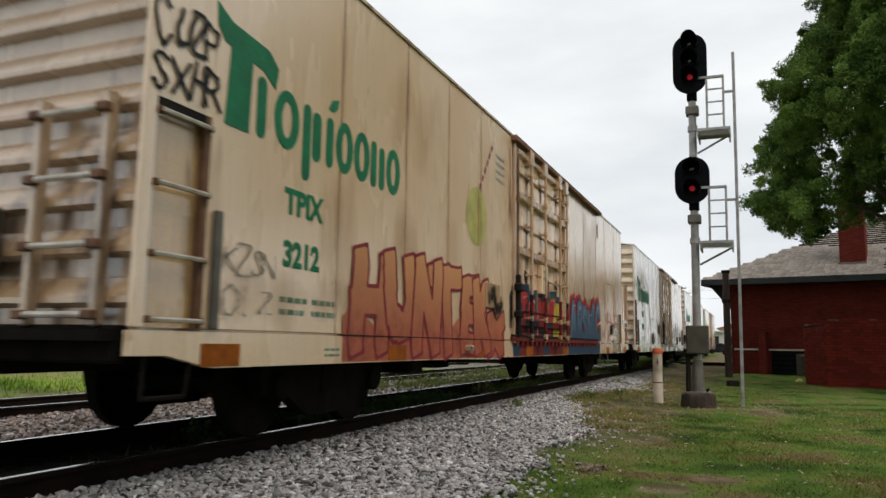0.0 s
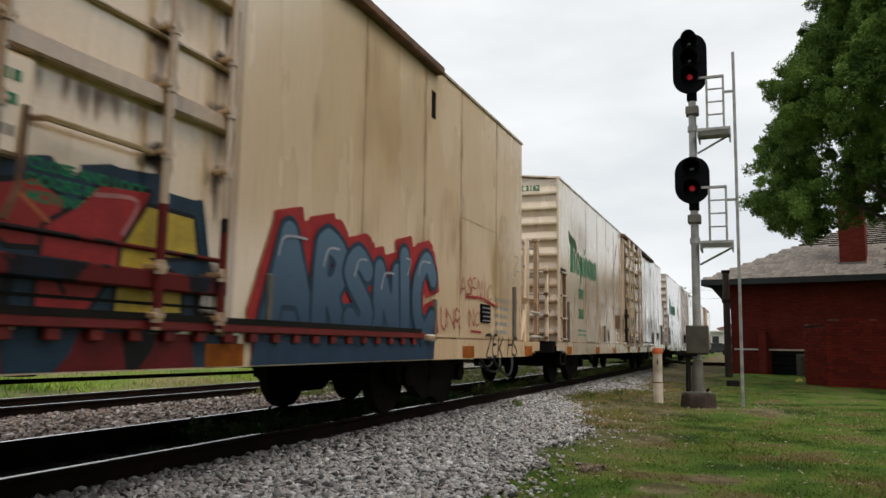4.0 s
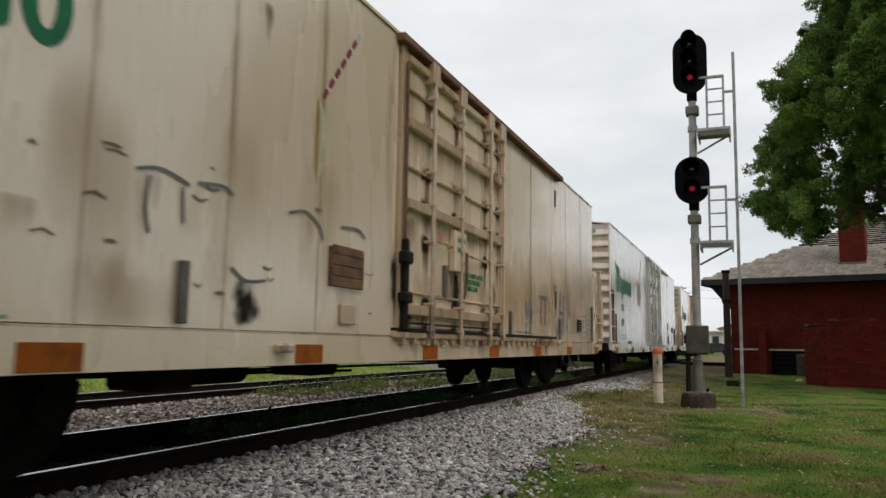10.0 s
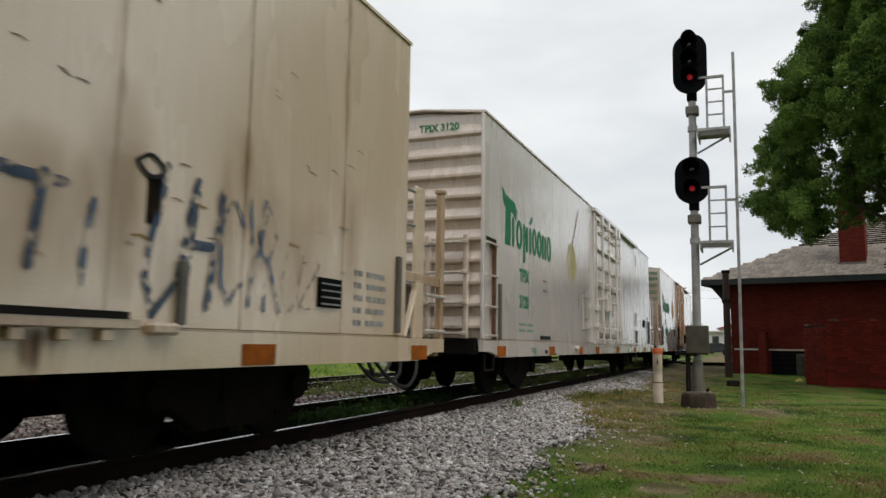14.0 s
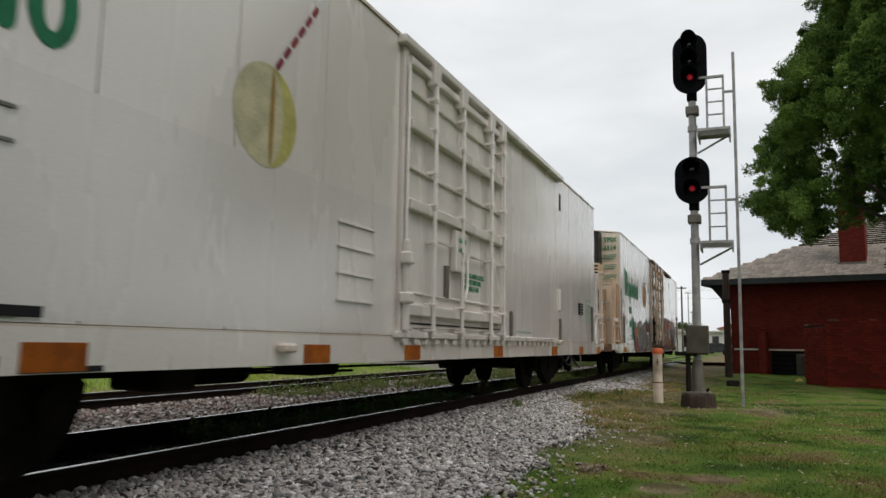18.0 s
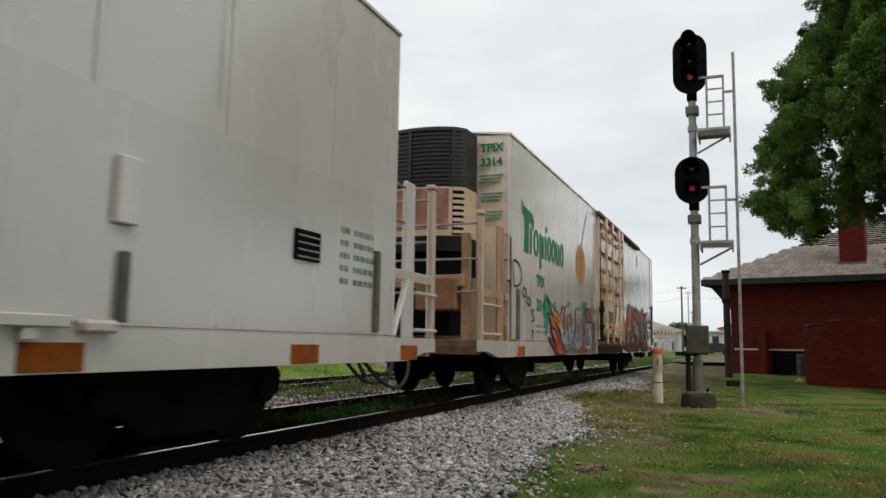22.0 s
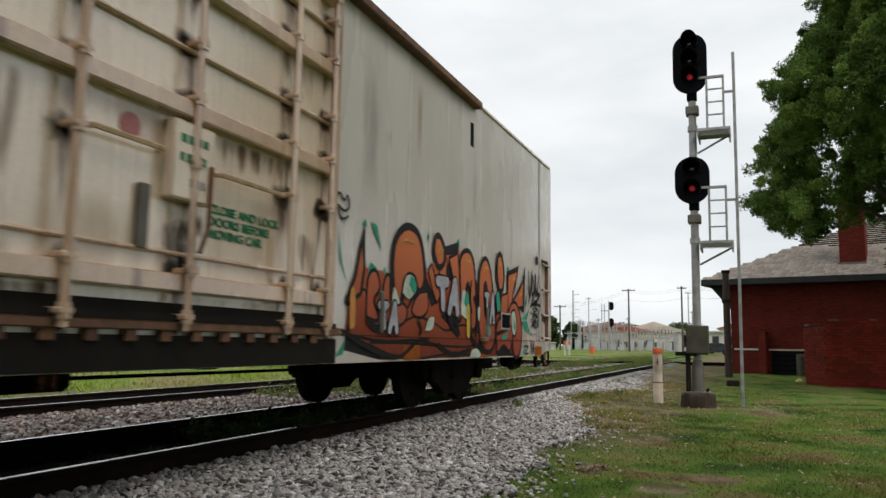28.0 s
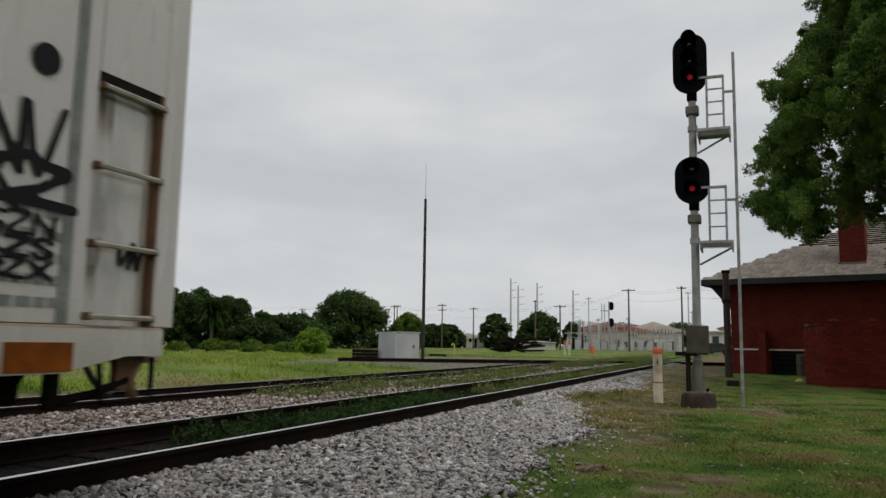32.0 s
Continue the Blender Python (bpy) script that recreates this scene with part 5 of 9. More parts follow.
def worn(name, col, scale=9.0, at=0.5):
    """Old paint that has come off in patches."""
    m = lacquer(name, col)
    n, l = m.node_tree.nodes, m.node_tree.links
    tc, noise, r = n.new("ShaderNodeTexCoord"), n.new("ShaderNodeTexNoise"), n.new("ShaderNodeMapRange")
    l.new(tc.outputs["Object"], noise.inputs["Vector"])
    noise.inputs["Scale"].default_value, noise.inputs["Detail"].default_value = scale, 6.0
    l.new(noise.outputs[0], r.inputs["Value"])
    r.inputs["From Min"].default_value, r.inputs["From Max"].default_value = at - 0.06, at + 0.08
    r.inputs["To Max"].default_value = 0.85
    clear, mx = n.new("ShaderNodeBsdfTransparent"), n.new("ShaderNodeMixShader")
    l.new(r.outputs[0], mx.inputs[0])
    l.new(clear.outputs[0], mx.inputs[1])
    l.new(n["Principled BSDF"].outputs[0], mx.inputs[2])
    l.new(mx.outputs[0], n["Material Output"].inputs[0])
    return m


def squiggle(rng, n=5):
    """A quick looping line in a unit square."""
    pts = [(rng.random(), rng.random())]
    while len(pts) < n:
        p = (rng.random(), rng.random())
        if math.dist(p, pts[-1]) > 0.45:
            pts.append(p)
    return curve(pts, 4)


SKIN = NEAR - 0.013


def arch(x, w, z0, z1, lean, square=False, n=9):
    """The outline of an upright lobe; lean shears it, square gives it a cut top."""
    r = w / 2
    if square:
        top = [(x + r, z1 - 0.06), (x - r, z1)]
    else:
        top = [(x + r * math.cos(math.pi * k / n), z1 - r * 0.8 + r * 0.8 * math.sin(math.pi * k / n)) for k in range(n + 1)]
    return [(a + lean * (b - z0), b) for a, b in [(x - r * 0.8, z0), (x + r * 0.8, z0)] + top]


def lobes(car, seed, specs, z0, fills, line, edge=0.04, holes=None, square=False, y=SKIN, glow=None, low=None):
    """A wall painting: a row of fat outlined lobes that overlap. specs: centre, width, top."""
    rng = random.Random(seed)
    sheet = lambda pts, dy: G().add([(a, y - dy, b) for a, b in pts], [tuple(range(len(pts)))])
    if low:
        paint_, zt = low
        x0, x1 = specs[0][0] - specs[0][1] / 2, specs[-1][0] + specs[-1][1] / 2
        top = [(x0 + (x1 - x0) * k / 24, zt + 0.08 * math.sin(k * 1.7 + seed)) for k in range(25)]
        part("graffiti_ground", sheet([(x1, z0), (x0, z0)] + top, 0.0), paint_, car, "sprayed ground colour of the wall painting")
    for k, (x, w, z1) in enumerate(specs):
        lean, dy = rng.uniform(-0.16, 0.16), 0.0008 + 0.0003 * (k % 5)
        zb = z0 + rng.uniform(0.0, 0.12)
        part("graffiti_outline", sheet(arch(x, w + 2 * edge, zb, z1 + edge, lean, square), dy), line, car)
        part("graffiti_fill", sheet(arch(x, w, zb + 0.02, z1, lean, square), dy + 0.002), fills[k % len(fills)], car)
        if holes and w > 0.3:
            zc, hw, hh = z0 + (z1 - z0) * rng.uniform(0.45, 0.68), w * rng.uniform(0.14, 0.26), rng.uniform(0.16, 0.42)
            ho = [(a + lean * (b - z0) + rng.uniform(-0.01, 0.01), b) for a, b in stadium(x + rng.uniform(-0.05, 0.05), zc, hw + edge, hh + edge, 4)]
            part("graffiti_outline", sheet(ho, dy + 0.004), line, car)
            hi = [(a + lean * (b - z0), b) for a, b in stadium(x, zc, hw * 0.7, hh * 0.8, 4)]
            part("graffiti_fill", sheet(hi, dy + 0.006), holes[k % len(holes)], car)
        if glow:
            pts = [(a + lean * (b - z0), b) for a, b in [(x - w * 0.28, z1 - w * 0.55), (x - w * 0.14, z1 - w * 0.3), (x + w * 0.1, z1 - w * 0.24)]]
            part("graffiti_highlight", strokes(G(), curve(pts, 3), 0.035, y - dy - 0.0035), glow, car)
        if k % 2:
            pts = [(x - w * 0.6 + rng.uniform(-0.1, 0.1), z1 - 0.25), (x - w * 0.1, (z0 + z1) / 2 + rng.uniform(-0.2, 0.2)), (x - w * 0.5, z0 + 0.15)]
            part("graffiti_line", strokes(G(), curve(pts, 4), edge * 1.2, y - dy - 0.0075), line, car)


LETTERS = {
    "A": (((0, 0), (0.5, 1), (1, 0)), ((0.22, 0.36), (0.78, 0.36))), "C": (((0.95, 0.78), (0.55, 1), (0.1, 0.7), (0.1, 0.3), (0.5, 0), (0.95, 0.2)),),
    "D": (((0.1, 0), (0.1, 1), (0.7, 0.9), (0.95, 0.5), (0.7, 0.08), (0.1, 0)),), "E": (((0.9, 1), (0.1, 0.96), (0.1, 0.02), (0.95, 0)), ((0.1, 0.52), (0.75, 0.5))),
    "F": (((0.95, 1), (0.12, 0.97), (0.1, 0)), ((0.12, 0.55), (0.75, 0.56))), "H": (((0.1, 0), (0.12, 1)), ((0.88, 0), (0.9, 1)), ((0.1, 0.5), (0.9, 0.52))),
    "I": (((0.5, 0), (0.5, 1)),), "K": (((0.1, 0), (0.1, 1)), ((0.95, 1), (0.15, 0.45)), ((0.3, 0.55), (0.95, 0))), "L": (((0.15, 1), (0.12, 0.02), (0.95, 0)),),
    "N": (((0.06, 0), (0.06, 1)), ((0.06, 1), (0.94, 0)), ((0.94, 0), (0.94, 1))), "O": (((0.5, 1), (0.08, 0.72), (0.1, 0.25), (0.5, 0), (0.92, 0.28), (0.92, 0.75), (0.5, 1)),),
    "P": (((0.1, 0), (0.1, 1), (0.75, 0.95), (0.9, 0.72), (0.6, 0.5), (0.1, 0.45)),), "R": (((0.1, 0), (0.1, 1), (0.75, 0.95), (0.86, 0.72), (0.6, 0.5), (0.12, 0.46)), ((0.45, 0.46), (0.98, 0))),
    "S": (((0.92, 0.84), (0.5, 1), (0.1, 0.78), (0.5, 0.52), (0.9, 0.25), (0.5, 0), (0.06, 0.14)),), "T": (((0, 0.98), (1, 1)), ((0.5, 1), (0.5, 0))),
    "U": (((0.08, 1), (0.1, 0.25), (0.5, 0), (0.9, 0.25), (0.92, 1)),), "V": (((0.05, 1), (0.5, 0), (0.95, 1)),), "X": (((0, 0), (1, 1)), ((0, 1), (1, 0))),
    "Y": (((0.05, 1), (0.5, 0.45), (0.95, 1)), ((0.5, 0.5), (0.42, 0))), "Z": (((0.05, 1), (0.95, 0.96), (0.08, 0.04), (0.98, 0)),), "2": (((0.05, 0.75), (0.4, 1), (0.85, 0.75), (0.3, 0.2), (0.05, 0.05), (1.0, 0.1)),),
}
ROUND = "CDOPRSU2"


def letter_lines(letter, x0, x1, z0, z1, lean=0.0):
    """The strokes of a hand-drawn letter in a box, as runs of points."""
    runs = []
    for run in LETTERS[letter]:
        pts = [(x0 + (x1 - x0) * u + lean * v * (z1 - z0), z0 + (z1 - z0) * v) for u, v in run]
        runs.append(curve(pts, 3) if letter in ROUND and len(pts) > 3 else pts)
    return runs


def blot(runs, r, y, step=0.032, chisel=False):
    """One flat patch of paint: all that lies within r of the runs of points (x, z), on the plane y; a chisel leaves square ends."""
    segs = np.array([(*a, *b) for run in runs for a, b in zip(run, run[1:])])
    lo, hi = segs.reshape(-1, 2).min(0) - r - step, segs.reshape(-1, 2).max(0) + r + step
    xs, zs = np.arange(lo[0], hi[0] + step, step), np.arange(lo[1], hi[1] + step, step)
    X, Z = np.meshgrid(xs, zs, indexing="ij")
    near = np.full(X.shape, 9.0)
    for ax, az, bx, bz in segs:
        dx, dz = bx - ax, bz - az
        t = np.clip(((X - ax) * dx + (Z - az) * dz) / max(dx * dx + dz * dz, 1e-9), 0, 1)
        ox, oz = X - ax - t * dx, Z - az - t * dz
        near = np.minimum(near, np.maximum(np.abs(ox + 0.25 * oz), np.abs(oz - 0.25 * ox)) if chisel else np.hypot(ox, oz))
    f = r - near
    f[np.abs(f) < 1e-6] = 1e-6
    v, f_, ids = [], [], {}

    def vertex(a, b):
        key = (min(a, b), max(a, b))
        if key not in ids:
            p, q = f[a], f[b]
            t = 0.0 if a == b else p / (p - q)
            ids[key] = len(v)
            v.append((float(xs[a[0]] + (xs[b[0]] - xs[a[0]]) * t), y, float(zs[a[1]] + (zs[b[1]] - zs[a[1]]) * t)))
        return ids[key]

    inside = f > 0
    cells = inside[:-1, :-1] | inside[1:, :-1] | inside[1:, 1:] | inside[:-1, 1:]
    for i, j in zip(*np.nonzero(cells)):
        ring, poly = [(i, j), (i + 1, j), (i + 1, j + 1), (i, j + 1)], []
        for a, b in zip(ring, ring[1:] + ring[:1]):
            if inside[a]:
                poly.append(vertex(a, a))
            if inside[a] != inside[b]:
                poly.append(vertex(a, b))
        f_.append(tuple(poly))
    return G().add(v, [p for p in f_ if len(p) > 2])


def fat_word(car, word, boxes, fills, line, w, edge, y=SKIN, glow=None, lean=0.0, name="graffiti", chisel=False):
    """Fat sprayed letters with an outline, each in its own box (left, right, foot, top)."""
    for k, (c, (x0, x1, z0, z1)) in enumerate(zip(word, boxes)):
        base, m = y - 0.001 - 0.003 * (k % 3), w / 2
        runs = letter_lines(c, x0 + m, x1 - m, z0 + m, z1 - m, lean * (1 if k % 2 else -1))
        part(name + "_outline", blot(runs, m + edge, base, chisel=chisel), line, car)
        if fills:
            part(name + "_fill", blot(runs, m, base - 0.0012, chisel=chisel), fills[k % len(fills)], car)
        if glow:
            a = max((p for run in runs for p in run), key=lambda p: p[1])
            part(name + "_highlight", strokes(G(), curve([(a[0] - w * 0.3, a[1] - w * 0.1), (a[0], a[1] + w * 0.22), (a[0] + w * 0.25, a[1] + w * 0.15)], 3), 0.035, base - 0.0022), glow, car)


def sprayed(car, pts, fill, line, edge, layer, smooth=True, name="graffiti", label="", base=SKIN):
    """One form of a wall painting: a closed outline through a few points, with its fill."""
    ring = curve(list(pts) + [pts[0]], 5)[:-1] if smooth else list(pts)
    y = base - 0.0008 * layer
    if line:
        part(name + "_outline", blot([ring + [ring[0]]], edge, y, 0.024), line, car)
    part(name + "_fill", G().add([(a, y - 0.0004, b) for a, b in ring], [tuple(range(len(ring)))]), fill, car, label)


def quick_word(car, word, x0, x1, z0, z1, ink, w=0.035, y=SKIN, seed=1, name="graffiti_tag"):
    """A tag: thin letters written in one go, uneven in size and slant."""
    rng = random.Random(seed)
    st = (x1 - x0) / len(word)
    for k, c in enumerate(word):
        a, b = x0 + st * (k + rng.uniform(-0.08, 0.06)), x0 + st * (k + 0.92 + rng.uniform(-0.05, 0.12))
        lo, hi = z0 + (z1 - z0) * rng.uniform(-0.08, 0.1), z1 + (z1 - z0) * rng.uniform(-0.15, 0.06)
        runs = [[(p + rng.uniform(-0.07, 0.07) * st, r + rng.uniform(-0.06, 0.06) * (z1 - z0)) for p, r in run] for run in letter_lines(c, a, b, lo, hi, rng.uniform(-0.1, 0.25))]
        runs = [curve(run, 3) if len(run) > 2 else run for run in runs]
        part(name, blot(runs, w * rng.uniform(0.42, 0.58), y - 0.0004 * (k % 3) - 0.0012, 0.018), ink, car, "loose sprayed letter")


def scribble(car, seed, x0, x1, z0, z1, count, ink, w=0.035, y=SKIN, rows=1, name="graffiti_tag"):
    """Thin quick strokes of a marker or spray can."""
    rng = random.Random(seed)
    for r in range(rows):
        h = (z1 - z0) / rows
        for k in range(count):
          for again in range(1 if count == 1 else 2):
            st = (x1 - x0) / count
            bx, bz = x0 + st * k + rng.uniform(-0.15, 0.15) * st, z1 - h * (r + 1) + rng.uniform(-0.06, 0.06) * h
            g = strokes(G(), [(bx + u * st * 1.1, bz + v * h * 0.85) for u, v in squiggle(rng, rng.choice((3, 4, 5)))], w * rng.uniform(0.7, 1.2), y - 0.0004 * (k % 4) - 0.0005 * (seed % 4))
            part(name, g, ink, car, "loose sprayed stroke")


def stencil(car, x0, x1, z0, z1, rows, ink, y=NEAR, seed=1):
    """Small stencilled data that is too small to read: bars in lines."""
    rng = random.Random(seed)
    g = G()
    h = (z1 - z0) / rows
    for r in range(rows):
        x = x0
        while x < x1 - 0.02:
            w = min(rng.uniform(0.03, 0.11), x1 - x)
            g.box(x, x + w, y - 0.004, y - 0.001, z1 - h * (r + 1) + 0.28 * h, z1 - h * r - 0.26 * h)
            x += w + 0.022
    return part("stencil", g, ink, car, "small stencilled data lines", kind="stuff")


def brand(car):
    """The maker's mark on the side: plain green shapes of its size, a tall flag-topped bar and a row of rings and bars."""
    y0, y1 = NEAR - 0.006, NEAR - 0.002
    g = G()
    g.prism([(0.88, 3.33), (1.06, 3.24), (1.52, 3.19), (1.66, 3.08), (1.62, 2.9), (1.46, 3.0), (0.98, 3.06), (0.9, 3.16)], 1, y0, y1)
    g.prism([(1.06, 3.06), (1.32, 3.03), (1.3, 2.45), (1.02, 2.45)], 1, y0 - 0.001, y1)
    part("brand_mark", g, P["green"], car, "tall green flag-topped bar")
    def ring(x, w, z0=2.45, z1=2.95):
        n, zc = 18, (z0 + z1) / 2
        v, f = [], []
        for k in range(n):
            c_, q = math.cos(k * math.tau / n), math.sin(k * math.tau / n)
            v += [(x + a * c_, yy, zc + b * q) for yy in (y0, y1) for a, b in ((w / 2, (z1 - z0) / 2), (w / 2 - 0.105, (z1 - z0) / 2 - 0.095))]
        for k in range(n):
            a, b = 4 * k, 4 * ((k + 1) % n)
            f += [(a, b, b + 1, a + 1), (a + 2, a + 3, b + 3, b + 2), (a, a + 2, b + 2, b), (a + 1, b + 1, b + 3, a + 3)]
        part("brand_mark", G().add(v, f), P["green"], car, "green ring")
    def bar(x, z0, z1, w=0.12):
        part("brand_mark", G().prism(stadium(x, (z0 + z1) / 2, w, z1 - z0, 5), 1, y0, y1), P["green"], car, "green bar")
    bar(1.45, 2.45, 2.95)
    ring(1.80, 0.36)
    bar(2.10, 2.25, 2.93)
    bar(2.26, 2.45, 2.9, 0.14)
    bar(2.48, 2.45, 2.92)
    part("brand_mark", G().prism([(2.44, 2.99), (2.5, 3.09), (2.63, 3.13), (2.6, 3.03), (2.52, 2.98)], 1, y0, y1), P["green"], car, "small green leaf shape")
    ring(2.75, 0.32)
    ring(3.09, 0.32)
    bar(3.34, 2.45, 2.93)
    bar(3.52, 2.45, 2.9)
    ring(3.79, 0.33)


def fruit(car, x, z, rx, rz, skin, rest, straw=True):
    g, g2 = G(), G()
    n = 28
    g.add([(x + rx * math.cos(k * math.tau / n), NEAR - 0.004, z + rz * math.sin(k * math.tau / n)) for k in range(n)], [tuple(range(n))])
    part("fruit_picture", g, rest, car, "painted round fruit")
    side = [(x + rx * math.cos(a) * (1 if k < 15 else 0.55), z + rz * math.sin(a)) for k, a in enumerate([-1.5 + 3 * k / 14 for k in range(15)] + [1.5 - 3 * k / 14 for k in range(15)])]
    g2.add([(a, NEAR - 0.006, b) for a, b in side], [tuple(range(30))])
    part("fruit_shade", g2, skin, car, "darker rind")
    seam = [(x + rx * 0.16 + 0.03 * math.cos(a), z + 0.96 * rz * math.sin(a)) for a in [math.tau * k / 20 for k in range(20)]]
    part("fruit_seam", G().add([(a, NEAR - 0.0075, b) for a, b in seam], [tuple(range(20))]), P["seam_brown"], car, "brown seam of the painted fruit")
    if straw:
        part("straw", strokes(G(), [(x + 0.12, z + rz + 0.02), (x + 0.74, z + rz + 0.84)], 0.05, NEAR - 0.0042), P["white"], car, "pale drinking straw")
        for k in range(6):
            a = k / 6
            g3 = strokes(G(), [(x + 0.12 + 0.6 * a, z + rz + 0.02 + 0.8 * a), (x + 0.12 + 0.6 * (a + 0.08), z + rz + 0.02 + 0.8 * (a + 0.08))], 0.06, NEAR - 0.005)
            part("straw_stripe", g3, P["maroon"], car)


def truck(car, x):
    """A two-axle truck: side frames, bolster, springs, and two wheel sets."""
    t = part("truck", G().box(-0.19, 0.19, -1.1, 1.1, 0.36, 0.66, 0.03), P["truck"], car, "black cast steel truck")
    t.location = (x, 0, 0)
    for s_ in (-1, 1):
        y = s_ * 1.0
        side = [(-1.18, 0.58), (-1.1, 0.66), (-0.45, 0.72), (0.45, 0.72), (1.1, 0.66), (1.18, 0.58), (1.14, 0.4), (0.72, 0.36), (0.4, 0.16), (-0.4, 0.16), (-0.72, 0.36), (-1.14, 0.4)]
        part("side_frame", G().prism(side, 1, y - 0.07, y + 0.07), P["truck"], t)
        for k in (-1, 1):
            part("bearing", G().cyl((k * 0.9, y - 0.13, 0.46), (k * 0.9, y + 0.13, 0.46), 0.12, 12), P["truck"], t)
        g = G()
        for k in (-0.2, 0, 0.2):
            for q in range(5):
                g.cyl((k, y - s_ * 0.02, 0.22 + q * 0.06), (k, y - s_ * 0.02, 0.25 + q * 0.06), 0.075, 10)
        part("springs", g, P["truck"], t, kind="stuff")
    sets = []
    for k in (-1, 1):
        g = G().cyl((0, -0.8, 0), (0, 0.8, 0), 0.08, 10)
        for s_ in (-1, 1):
            yi = s_ * (GAUGE / 2)
            g.lathe([(0.2, yi - 0.06), (0.36, yi - 0.065), (0.46, yi - 0.065 * 1), (0.457, yi + 0.065), (0.40, yi + 0.065), (0.36, yi + 0.03), (0.2, yi + 0.05), (0.12, yi + 0.08)], n=28, axis=1)
            for q in range(4):
                a = q * math.pi / 2
                g.cyl((0.28 * math.cos(a), yi - 0.075, 0.28 * math.sin(a)), (0.28 * math.cos(a), yi + 0.07, 0.28 * math.sin(a)), 0.03, 6)
        w = part("wheel_set", g, P["truck"], t, "pair of steel wheels on an axle", True)
        w.location = (k * 0.9, 0, 0.46)
        sets.append(w)
    return sets


def coupler(car, x, d):
    g = G().box(min(x, x + d * 0.75), max(x, x + d * 0.75), -0.13, 0.13, 0.72, 0.98, 0.02)
    g.box(min(x + d * 0.6, x + d * 1.0), max(x + d * 0.6, x + d * 1.0), -0.22, 0.2, 0.68, 1.02, 0.05)
    part("coupler", g, P["truck"], car, "knuckle coupler")
    pts = curve([(x + d * 0.4, -0.35, 0.74), (x + d * 0.5, -0.38, 0.56), (x + d * 0.68, -0.34, 0.44), (x + d * 0.9, -0.22, 0.5)], 4)
    part("air_hose", G().sweep(pts, 0.025, 7), P["hose"], car, "hanging rubber air hose")


def rungs(g, x0, x1, y, zs, r=0.016, out=-1):
    for z in zs:
        g.tube([(x0, y, z), (x0, y + out * 0.07, z), (x1, y + out * 0.07, z), (x1, y, z)], r, 6)


